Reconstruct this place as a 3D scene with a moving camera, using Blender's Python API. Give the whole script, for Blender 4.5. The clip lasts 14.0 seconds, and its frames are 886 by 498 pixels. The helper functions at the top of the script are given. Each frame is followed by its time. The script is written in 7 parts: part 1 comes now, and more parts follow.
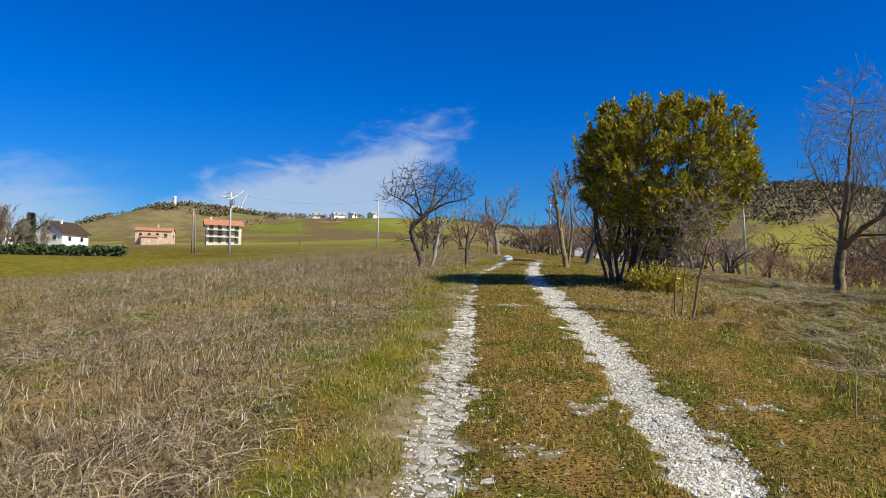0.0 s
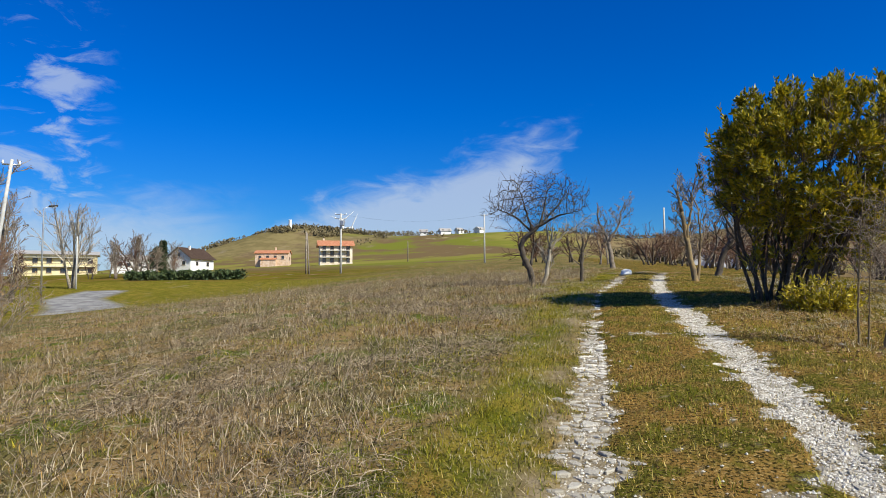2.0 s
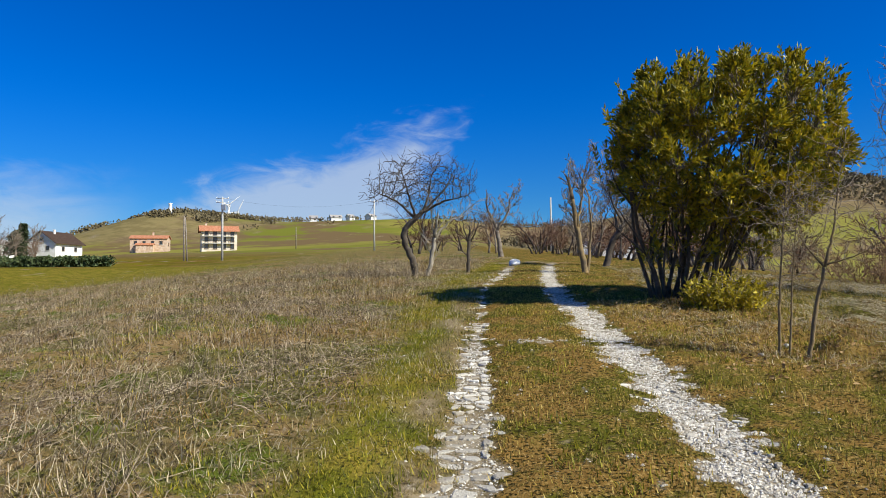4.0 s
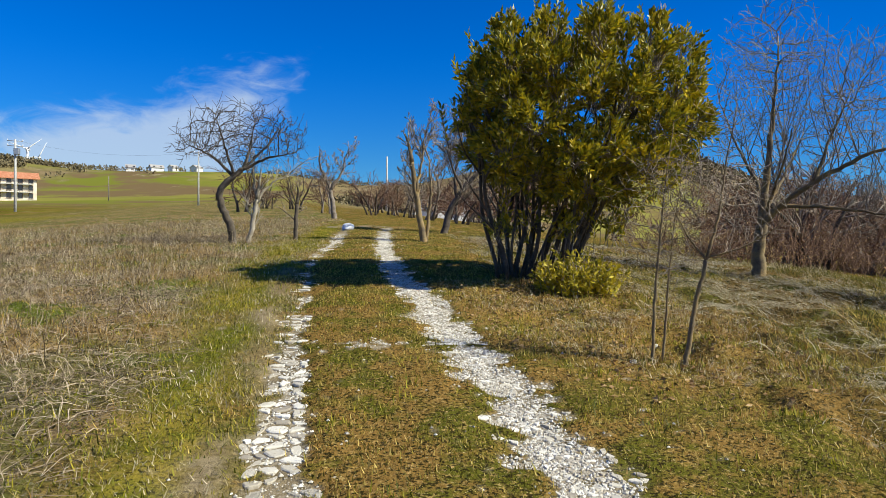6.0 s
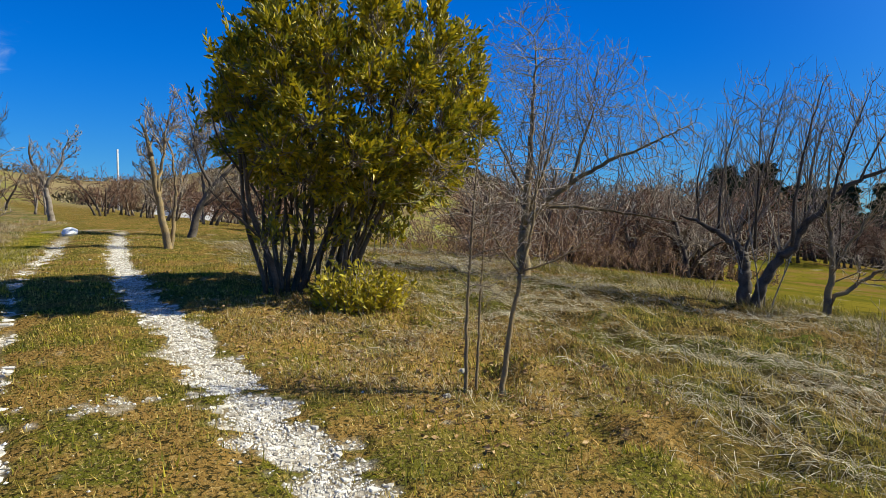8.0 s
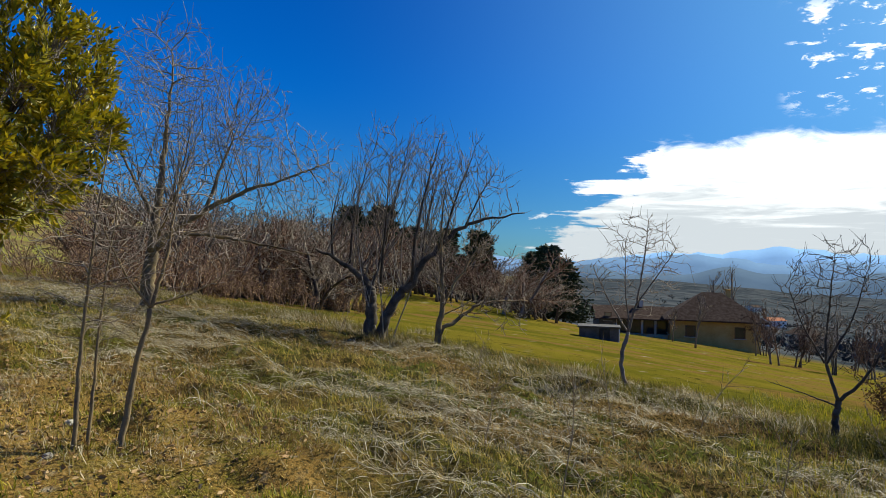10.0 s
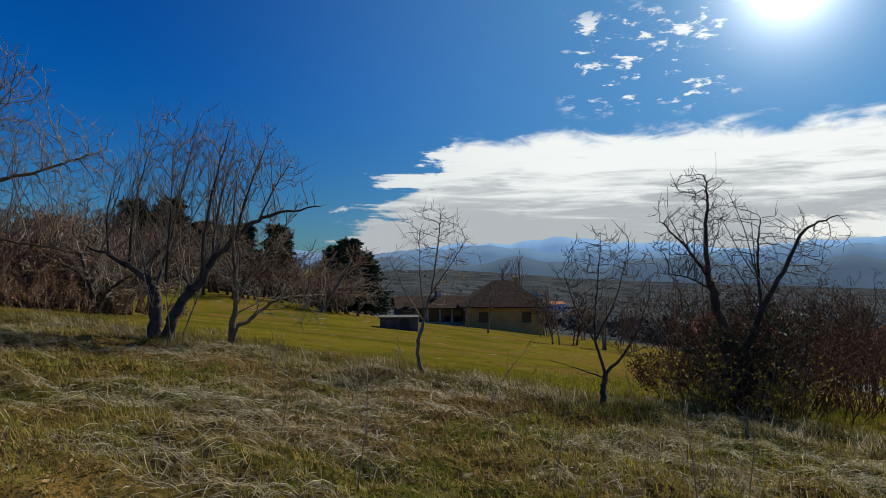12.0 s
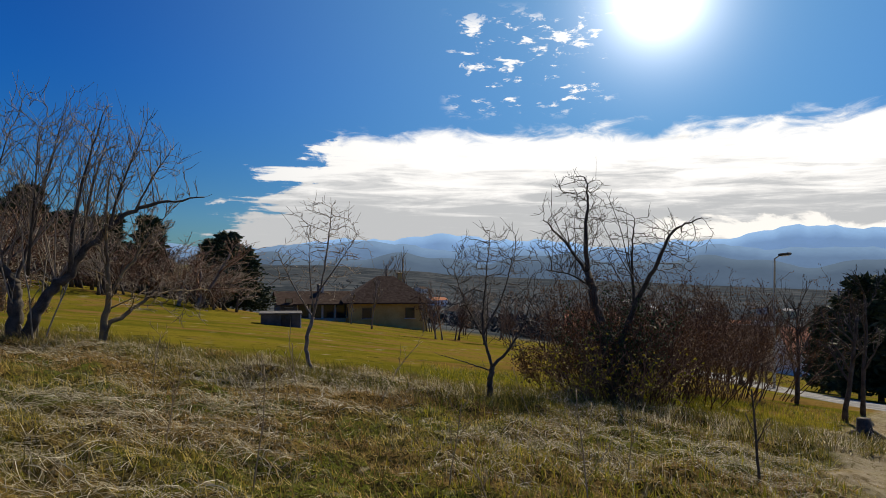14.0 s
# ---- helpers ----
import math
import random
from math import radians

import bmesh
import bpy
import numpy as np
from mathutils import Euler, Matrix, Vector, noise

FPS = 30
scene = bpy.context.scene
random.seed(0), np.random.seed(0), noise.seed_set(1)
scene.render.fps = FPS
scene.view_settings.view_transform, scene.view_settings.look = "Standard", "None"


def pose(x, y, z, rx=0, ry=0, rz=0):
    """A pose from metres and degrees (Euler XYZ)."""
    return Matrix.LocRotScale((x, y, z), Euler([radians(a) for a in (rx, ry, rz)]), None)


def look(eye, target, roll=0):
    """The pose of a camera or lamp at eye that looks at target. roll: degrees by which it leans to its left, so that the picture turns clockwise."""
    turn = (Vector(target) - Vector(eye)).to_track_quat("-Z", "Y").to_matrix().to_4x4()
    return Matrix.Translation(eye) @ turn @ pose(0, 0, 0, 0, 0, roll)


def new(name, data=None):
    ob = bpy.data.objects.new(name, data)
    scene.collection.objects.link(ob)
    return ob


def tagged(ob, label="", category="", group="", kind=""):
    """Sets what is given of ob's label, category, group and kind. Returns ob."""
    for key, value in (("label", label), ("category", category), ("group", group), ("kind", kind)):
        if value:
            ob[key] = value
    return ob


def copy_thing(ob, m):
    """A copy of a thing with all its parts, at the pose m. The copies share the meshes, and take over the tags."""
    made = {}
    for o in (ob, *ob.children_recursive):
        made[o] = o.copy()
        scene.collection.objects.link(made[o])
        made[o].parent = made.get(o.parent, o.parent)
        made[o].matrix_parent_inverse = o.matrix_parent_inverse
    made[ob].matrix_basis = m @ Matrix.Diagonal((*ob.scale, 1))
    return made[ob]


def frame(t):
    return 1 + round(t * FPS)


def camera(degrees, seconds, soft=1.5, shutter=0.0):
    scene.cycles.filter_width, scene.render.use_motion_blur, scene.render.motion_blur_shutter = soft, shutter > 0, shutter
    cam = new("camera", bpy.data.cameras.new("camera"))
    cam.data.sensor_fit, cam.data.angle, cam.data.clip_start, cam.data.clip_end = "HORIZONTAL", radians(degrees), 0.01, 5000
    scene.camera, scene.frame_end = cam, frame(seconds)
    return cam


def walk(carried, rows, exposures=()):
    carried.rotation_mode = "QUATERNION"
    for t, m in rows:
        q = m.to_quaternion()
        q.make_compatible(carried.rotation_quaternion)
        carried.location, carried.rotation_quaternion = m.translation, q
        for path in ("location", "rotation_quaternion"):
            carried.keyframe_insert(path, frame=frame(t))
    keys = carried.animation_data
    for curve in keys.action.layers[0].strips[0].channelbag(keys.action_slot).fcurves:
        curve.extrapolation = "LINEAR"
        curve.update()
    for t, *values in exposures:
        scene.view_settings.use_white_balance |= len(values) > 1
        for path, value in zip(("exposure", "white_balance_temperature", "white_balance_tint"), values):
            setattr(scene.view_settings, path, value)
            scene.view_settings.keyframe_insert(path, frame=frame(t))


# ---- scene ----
cam = camera(65.97, 14.0, soft=0.4)
# seconds, place, yaw, pitch, lean
ROWS = [
    (0.0, 0.000, 0.000, 1.488, -0.00, 2.65, 1.11),
    (0.5, -0.030, 0.306, 1.532, 2.80, 3.16, 0.45),
    (1.0, -0.055, 0.595, 1.579, 5.86, 3.43, 0.56),
    (1.5, -0.121, 0.898, 1.644, 7.00, 3.50, 0.37),
    (2.0, -0.140, 1.218, 1.658, 8.98, 3.77, -0.38),
    (2.5, -0.120, 1.588, 1.698, 12.11, 3.92, -0.45),
    (3.0, -0.104, 2.009, 1.713, 12.48, 3.20, -0.30),
    (3.5, -0.077, 2.486, 1.765, 6.90, 2.69, -0.44),
    (4.0, 0.029, 2.973, 1.785, -0.09, 2.64, -0.40),
    (4.2, 0.068, 3.148, 1.813, -2.02, 2.20, -0.30),
    (6.3, 0.254, 4.713, 2.053, -14.83, -1.01, 0.67),
    (6.5, 0.262, 4.839, 2.063, -15.42, -1.06, 0.71),
    (7, 0.258, 5.156, 2.095, -19.90, -1.09, -0.13),
    (7.5, 0.290, 5.404, 2.110, -27.89, -1.10, -0.19),
    (8, 0.383, 5.607, 2.164, -34.50, -1.15, -0.72),
    (8.5, 0.453, 5.722, 2.174, -41.45, -0.72, -1.23),
    (9, 0.456, 5.812, 2.172, -50.65, 0.11, -0.47),
    (9.2, 0.451, 5.825, 2.175, -53.84, 0.52, 0.34),
    (11.3, 0.473, 5.691, 2.179, -76.91, 1.44, -0.07),
    (11.5, 0.479, 5.696, 2.178, -78.15, 1.39, -0.09),
    (12, 0.509, 5.733, 2.174, -81.34, 1.26, -0.10),
    (12.5, 0.522, 5.774, 2.169, -84.43, 1.11, 0.10),
    (13, 0.514, 5.805, 2.166, -87.09, 0.97, 0.16),
    (13.5, 0.493, 5.827, 2.167, -89.44, 0.86, 0.31),
    (14, 0.472, 5.845, 2.166, -91.10, 0.95, 0.49),
]
EXPOSURES = [(0.0, 0.45, 6250, 9), (4.2, 0.45, 6250, 9), (6.3, 0.62, 6350, 6), (7.5, 0.68, 6400, 6), (9.2, 0.72, 6500, 4), (11.3, -0.22, 6500, 4), (12.5, -0.16, 6700, 6), (14.0, 0.02, 7000, 10)]
walk(cam, [(t, pose(x, y, z, 90 + pitch, 0, yaw) @ pose(0, 0, 0, 0, 0, lean)) for t, x, y, z, yaw, pitch, lean in ROWS], EXPOSURES)

# ---- world, sun ----
SUN_AZ, SUN_EL = 120.0, 41.0
world = bpy.data.worlds.new("sky_world")
scene.world = world
world.use_nodes = True


class Graph:
    """Short-hand for building node trees."""

    def __init__(self, tree):
        self.tree = tree

    def node(self, kind, **values):
        n = self.tree.nodes.new(kind)
        for key, value in values.items():
            if key in n.inputs:
                self.put(n.inputs[key], value)
        return n

    def put(self, socket, value):
        if isinstance(value, bpy.types.NodeSocket):
            self.tree.links.new(value, socket)
        elif value is not None:
            socket.default_value = value

    def m(self, op, a, b=None, c=None, clamp=False):
        n = self.tree.nodes.new("ShaderNodeMath")
        n.operation, n.use_clamp = op, clamp
        for s, v in zip(n.inputs, (a, b, c)):
            self.put(s, v)
        return n.outputs[0]

    def ramp(self, value, lo, hi):
        n = self.tree.nodes.new("ShaderNodeMapRange")
        n.interpolation_type = "SMOOTHSTEP"
        for s, v in zip(n.inputs, (value, lo, hi, 0.0, 1.0)):
            self.put(s, v)
        return n.outputs[0]

    def mix(self, fac, a, b, blend="MIX"):
        n = self.tree.nodes.new("ShaderNodeMix")
        n.data_type, n.blend_type = "RGBA", blend
        self.put(n.inputs[0], fac)
        for s, v in ((n.inputs[6], a), (n.inputs[7], b)):
            self.put(s, v if isinstance(v, bpy.types.NodeSocket) else (*v[:3], 1.0))
        return n.outputs[2]

    def noise(self, vector, scale, detail=4.0, rough=0.55, distort=0.0):
        n = self.tree.nodes.new("ShaderNodeTexNoise")
        if vector is not None:
            self.put(n.inputs["Vector"], vector)
        n.inputs["Scale"].default_value, n.inputs["Detail"].default_value = scale, detail
        n.inputs["Roughness"].default_value, n.inputs["Distortion"].default_value = rough, distort
        return n.outputs[0]


def build_sky():
    g = Graph(world.node_tree)
    world.node_tree.nodes.clear()
    sky = g.node("ShaderNodeTexSky")
    sky.sky_type, sky.sun_disc = "NISHITA", False
    sky.sun_elevation, sky.sun_rotation = radians(SUN_EL), radians(SUN_AZ)
    sky.air_density, sky.dust_density, sky.ozone_density, sky.altitude = 1.0, 0.3, 2.5, 600
    coord = g.node("ShaderNodeTexCoord").outputs["Generated"]
    sep = g.node("ShaderNodeSeparateXYZ", Vector=coord)
    x, y, z = sep.outputs
    az = g.m("MULTIPLY", g.m("ARCTAN2", x, y), 57.2958)
    el = g.m("MULTIPLY", g.m("ARCSINE", z), 57.2958)
    stretch = g.node("ShaderNodeMapping", Vector=coord)
    stretch.inputs["Scale"].default_value = (1, 1, 2.6)
    v = stretch.outputs[0]
    fine = g.m("SUBTRACT", g.noise(v, 14, 8, 0.6, 0.6), 0.5)
    broad = g.m("SUBTRACT", g.noise(v, 4.5, 5, 0.55), 0.5)
    wob = g.m("ADD", g.m("MULTIPLY", fine, 5.5), g.m("MULTIPLY", broad, 4.5))

    def line(a, e, da, de, soft):
        """1 on the right of the line through (a, e) along (da, de), in degrees, with an uneven edge."""
        length = math.hypot(da, de)
        d = g.m("SUBTRACT", g.m("MULTIPLY", g.m("SUBTRACT", az, a), de / length), g.m("MULTIPLY", g.m("SUBTRACT", el, e), da / length))
        return g.ramp(g.m("ADD", d, wob), -soft, soft)

    def both(*parts):
        out = parts[0]
        for p in parts[1:]:
            out = g.m("MULTIPLY", out, p)
        return out

    # long bank of cloud over the hill
    bank = both(line(-23.5, 4.2, 9, 6.2, 1.6), line(-16, 8.9, 13, 2.7, 1.8), line(-0.8, 11.6, -2.8, -6.5, 1.8))
    low = both(g.ramp(az, -22, -34), g.ramp(g.m("ADD", el, wob), 8.5, 3.5))
    puff = both(g.ramp(az, -34, -38), g.ramp(az, -60, -44), g.ramp(g.m("ADD", g.m("MULTIPLY", fine, 8.0), g.m("MULTIPLY", broad, 3.0)), 0.1, 1.6), g.ramp(el, 24, 16))
    flat = g.node("ShaderNodeMapping", Vector=coord)
    flat.inputs["Scale"].default_value = (1, 1, 11)
    streak = g.m("SUBTRACT", g.noise(flat.outputs[0], 7, 7, 0.62, 0.4), 0.5)
    # bright layer over the valley, under the sun
    layer = both(g.ramp(g.m("ADD", g.m("ADD", g.m("SUBTRACT", az, 77.0), g.m("MULTIPLY", g.m("SUBTRACT", el, 5.0), -0.9)), g.m("MULTIPLY", g.m("ADD", streak, fine), 16.0)), -1.0, 1.4), g.ramp(g.m("ADD", el, g.m("MULTIPLY", wob, 0.8)), 11.4, 9.8), g.ramp(az, 190, 140))
    spots = both(g.ramp(az, 90.5, 93), g.ramp(az, 106, 103), g.ramp(el, 11.5, 13.2), g.ramp(el, 21, 18.5), g.ramp(g.m("ADD", g.m("MULTIPLY", g.m("SUBTRACT", g.noise(v, 30, 8, 0.66, 0.3), 0.5), 0.9), g.m("MULTIPLY", g.m("ADD", fine, broad), 0.45)), 0.05, 0.15))
    grey = g.ramp(g.m("ADD", el, g.m("ADD", g.m("MULTIPLY", wob, 0.5), g.m("MULTIPLY", streak, 14.0))), 8.5, 3.5)
    curl = both(g.ramp(az, 106, 110), g.ramp(g.m("ADD", el, g.m("MULTIPLY", fine, 4.0)), 3.5, 3.0), g.ramp(g.m("ADD", el, g.m("MULTIPLY", fine, 2.0)), 1.7, 2.1))

    sat = g.node("ShaderNodeHueSaturation", Saturation=1.35, Value=1.0, Color=sky.outputs[0])
    # the camera's sky is deep and clear
    blue = g.mix(1.0, sat.outputs[0], g.mix(g.ramp(el, 16.0, 1.0), (0.05, 0.64, 1.24), (0.30, 0.60, 0.92)), "MULTIPLY")
    ang = g.node("ShaderNodeVectorMath", )
    ang.operation = "DOT_PRODUCT"
    g.put(ang.inputs[0], coord)
    s = look((0, 0, 0), (math.sin(radians(108.5)), math.cos(radians(108.5)), math.tan(radians(20.6)))).to_3x3() @ Vector((0, 0, -1))
    ang.inputs[1].default_value = s
    off = g.m("MULTIPLY", g.m("ARCCOSINE", ang.outputs["Value"]), 57.2958)
    halo = g.m("POWER", g.ramp(off, 62.0, 1.0), 1.9)
    glare = g.m("MULTIPLY", g.m("EXPONENT", g.m("MULTIPLY", off, -0.5)), 55.0)
    col = g.mix(g.m("MULTIPLY", halo, 0.6), g.mix(g.ramp(off, 72, 42), blue, g.mix(1.0, blue, (0.70, 0.73, 0.78), "MULTIPLY")), (2.8, 6.6, 10.4))
    near = g.ramp(off, 62, 18)
    bright = g.mix(near, (5.6, 6.3, 7.2), (14.0, 14.2, 14.6))
    col = g.mix(g.m("MULTIPLY", g.m("ADD", bank, low, clamp=True), 0.66), col, bright)
    col = g.mix(g.m("MULTIPLY", puff, 0.55), col, bright)
    col = g.mix(layer, col, g.mix(grey, bright, (7.0, 7.4, 8.0)))
    col = g.mix(g.m("MULTIPLY", spots, 0.95), col, bright)
    col = g.mix(curl, col, (13.0, 13.0, 13.0))
    rays = g.node("ShaderNodeCombineXYZ", X=glare, Y=glare, Z=glare)
    col = g.mix(1.0, col, rays.outputs[0], "ADD")
    bg = g.node("ShaderNodeBackground", Color=col, Strength=0.075)
    out = g.node("ShaderNodeOutputWorld")
    g.put(out.inputs[0], bg.outputs[0])


build_sky()
lamp = bpy.data.lights.new("sun", "SUN")
lamp.energy, lamp.angle, lamp.color = 5.0, radians(0.53), (1.0, 0.94, 0.79)
sun = new("sun", lamp)
sun.matrix_world = look((0, 0, 60), (-math.sin(radians(SUN_AZ)), -math.cos(radians(SUN_AZ)), 60 - math.tan(radians(SUN_EL))))

# ---- materials ----
def surface(name, colours, scale=3.0, rough=0.85, bump=0.3, bump_scale=40.0, metal=0.0, island=0.0, coord="Object", shine=0.3, through_light=0.0, per_object=0.0):
    """A material whose colour wanders between the given colours at two scales, with fine relief."""
    mat = bpy.data.materials.new(name)
    mat.use_nodes = True
    g = Graph(mat.node_tree)
    b = mat.node_tree.nodes["Principled BSDF"]
    v = g.node("ShaderNodeTexCoord").outputs[coord]
    f = g.m("ADD", g.m("MULTIPLY", g.noise(v, scale, 4), 0.7), g.m("MULTIPLY", g.noise(v, scale * 9, 3), 0.3))
    if island:
        r = g.node("ShaderNodeNewGeometry").outputs["Random Per Island"]
        f = g.m("ADD", g.m("MULTIPLY", f, 1 - island), g.m("MULTIPLY", r, island))
    if per_object:
        r = g.node("ShaderNodeObjectInfo").outputs["Random"]
        f = g.m("ADD", g.m("MULTIPLY", f, 1 - per_object), g.m("MULTIPLY", r, per_object))
    lo, hi = (0.36, 0.64) if not (island or per_object) else (0.12, 0.88)
    ramp = g.node("ShaderNodeValToRGB")
    g.put(ramp.inputs[0], g.m("MULTIPLY", g.m("SUBTRACT", f, lo), 1 / (hi - lo)))
    cr = ramp.color_ramp
    while len(cr.elements) < len(colours):
        cr.elements.new(0.5)
    for i, c in enumerate(colours):
        cr.elements[i].position = i / max(1, len(colours) - 1)
        cr.elements[i].color = (*c, 1)
    g.put(b.inputs["Base Color"], ramp.outputs[0])
    b.inputs["Roughness"].default_value, b.inputs["Metallic"].default_value = rough, metal
    b.inputs["Specular IOR Level"].default_value = shine
    if bump:
        bn = g.node("ShaderNodeBump", Strength=bump, Distance=0.02, Height=g.noise(v, bump_scale, 5))
        g.put(b.inputs["Normal"], bn.outputs[0])
    if through_light:
        out = mat.node_tree.nodes["Material Output"]
        tr = g.node("ShaderNodeBsdfTranslucent", Color=ramp.outputs[0])
        mixer = g.node("ShaderNodeMixShader", Fac=through_light)
        g.put(mixer.inputs[1], b.outputs[0])
        g.put(mixer.inputs[2], tr.outputs[0])
        g.put(out.inputs[0], mixer.outputs[0])
    return mat


M_BARK = surface("bark_grey_brown", [(0.10, 0.075, 0.05), (0.19, 0.155, 0.12), (0.27, 0.23, 0.18)], 6, 0.9, 0.6, 30)
M_BARK_PALE = surface("bark_pale", [(0.17, 0.145, 0.105), (0.29, 0.25, 0.19), (0.40, 0.355, 0.285)], 7, 0.85, 0.5, 30)
M_BARK_LICHEN = surface("bark_with_ochre_lichen", [(0.12, 0.09, 0.06), (0.21, 0.155, 0.08), (0.33, 0.22, 0.085)], 5, 0.9, 0.6, 30)
M_BARK_DARK = surface("bark_dark", [(0.045, 0.035, 0.026), (0.085, 0.068, 0.05), (0.13, 0.105, 0.08)], 6, 0.9, 0.6, 30)
M_TWIG = surface("twig_bark", [(0.13, 0.095, 0.065), (0.24, 0.19, 0.14), (0.36, 0.30, 0.23)], 4, 0.85, 0, island=0.6)
M_TWIG_PALE = surface("twig_bark_pale", [(0.19, 0.16, 0.12), (0.34, 0.295, 0.235), (0.5, 0.45, 0.37)], 4, 0.8, 0, island=0.6)
M_TWIG_DARK = surface("twig_bark_dark", [(0.05, 0.04, 0.03), (0.09, 0.075, 0.06), (0.14, 0.12, 0.10)], 4, 0.85, 0, island=0.6)
M_TWIG_RED = surface("reddish_twig_bark", [(0.11, 0.06, 0.035), (0.20, 0.115, 0.07), (0.29, 0.19, 0.12)], 4, 0.85, 0, island=0.6)
M_LEAF = surface("laurel_leaf", [(0.035, 0.05, 0.006), (0.16, 0.155, 0.009), (0.42, 0.33, 0.012), (0.72, 0.50, 0.016)], 1.3, 0.42, 0, island=0.45, shine=0.35, through_light=0.3)
M_LEAF_YELLOW = surface("yellow_green_leaf", [(0.16, 0.15, 0.012), (0.38, 0.31, 0.018), (0.60, 0.46, 0.03)], 2.2, 0.5, 0, island=0.6, through_light=0.25)
M_NEEDLE = surface("conifer_needle", [(0.018, 0.028, 0.013), (0.042, 0.06, 0.024), (0.075, 0.09, 0.035)], 2, 0.7, 0, island=0.6)
M_HEDGE = surface("hedge_leaf", [(0.025, 0.045, 0.015), (0.05, 0.075, 0.025), (0.08, 0.10, 0.03)], 2, 0.7, 0, island=0.6)
M_DRYLEAF = surface("dry_brown_leaf", [(0.17, 0.095, 0.035), (0.32, 0.19, 0.075), (0.45, 0.30, 0.14)], 2, 0.8, 0, island=0.7)
M_GRASS = surface("grass_blade", [(0.045, 0.05, 0.006), (0.16, 0.138, 0.013), (0.42, 0.31, 0.045), (0.7, 0.52, 0.15)], 0.8, 0.6, 0, island=0.78, through_light=0.32)
M_GREEN = surface("fresh_grass_blade", [(0.06, 0.078, 0.006), (0.22, 0.215, 0.012), (0.5, 0.41, 0.035)], 0.9, 0.55, 0, island=0.75, through_light=0.38)
M_DRY = surface("dry_grass_blade", [(0.06, 0.045, 0.015), (0.22, 0.165, 0.06), (0.5, 0.41, 0.22), (0.8, 0.7, 0.48)], 0.7, 0.6, 0, island=0.78, through_light=0.38)
M_WEED = surface("dead_weed_stalk", [(0.05, 0.035, 0.019), (0.21, 0.152, 0.085), (0.52, 0.42, 0.285)], 0.6, 0.8, 0, island=0.8)
M_STONE = surface("limestone", [(0.22, 0.19, 0.135), (0.37, 0.335, 0.265), (0.53, 0.495, 0.42)], 9, 0.9, 0.7, 60, per_object=0.35)
M_GRAVEL = surface("limestone_gravel", [(0.25, 0.21, 0.15), (0.51, 0.465, 0.375), (0.77, 0.73, 0.64)], 9, 0.9, 0.4, 60, island=0.6)
M_CONCRETE = surface("weathered_concrete", [(0.34, 0.33, 0.30), (0.45, 0.44, 0.41), (0.54, 0.53, 0.50)], 3, 0.9, 0.3, 50)
M_WOODPOLE = surface("grey_weathered_wood", [(0.16, 0.13, 0.10), (0.25, 0.21, 0.17), (0.34, 0.30, 0.25)], 3, 0.9, 0.4, 30)
M_STEEL = surface("galvanised_steel", [(0.42, 0.43, 0.44), (0.52, 0.53, 0.54)], 5, 0.45, 0.1, 30, metal=0.8)
M_DARKMETAL = surface("dark_metal", [(0.03, 0.03, 0.03), (0.06, 0.06, 0.06)], 5, 0.5, 0.1, 30, metal=0.5)
M_WHITE = surface("white_plaster", [(0.66, 0.65, 0.62), (0.78, 0.77, 0.74), (0.82, 0.81, 0.79)], 0.8, 0.9, 0.2, 20)
M_CREAM = surface("cream_plaster", [(0.60, 0.50, 0.38), (0.70, 0.60, 0.47), (0.74, 0.66, 0.54)], 0.6, 0.9, 0.2, 20)
M_OCHRE = surface("ochre_plaster", [(0.46, 0.28, 0.08), (0.55, 0.34, 0.11), (0.60, 0.40, 0.15)], 0.6, 0.9, 0.2, 20)
M_PINKSTONE = surface("pink_stone_wall", [(0.46, 0.30, 0.20), (0.58, 0.42, 0.30), (0.68, 0.54, 0.42)], 1.5, 0.9, 0.4, 12)
M_YELLOW = surface("pale_yellow_plaster", [(0.66, 0.55, 0.30), (0.74, 0.64, 0.38)], 0.6, 0.9, 0.2, 20)
M_TILE = surface("terracotta_roof_tile", [(0.32, 0.12, 0.06), (0.45, 0.19, 0.10), (0.54, 0.28, 0.17)], 2.5, 0.95, 0.5, 8, shine=0.05)
M_DARKTILE = surface("dark_brown_roof_tile", [(0.04, 0.024, 0.017), (0.065, 0.043, 0.033), (0.09, 0.065, 0.05)], 2.5, 0.95, 0.5, 8, shine=0.05)
M_SLATE = surface("grey_roof_sheet", [(0.30, 0.28, 0.26), (0.40, 0.38, 0.35)], 2, 0.8, 0.3, 8)
M_GLASS = surface("dark_window_glass", [(0.02, 0.025, 0.03), (0.035, 0.04, 0.045)], 1, 0.08, 0, shine=0.6)
M_SHUTTER = surface("brown_painted_wood", [(0.10, 0.055, 0.03), (0.15, 0.085, 0.05)], 3, 0.7, 0.2, 30)
M_ASPHALT = surface("worn_asphalt", [(0.10, 0.10, 0.10), (0.17, 0.17, 0.17), (0.24, 0.235, 0.23)], 0.6, 0.75, 0.4, 60, shine=0.5)
M_DARKWALL = surface("dark_block_wall", [(0.07, 0.065, 0.06), (0.11, 0.10, 0.09), (0.15, 0.14, 0.125)], 2, 0.9, 0.3, 20)
M_RUSSET = surface("russet_dry_turf", [(0.07, 0.038, 0.011), (0.28, 0.16, 0.038), (0.56, 0.37, 0.12)], 0.9, 0.8, 0, island=0.6, through_light=0.25)
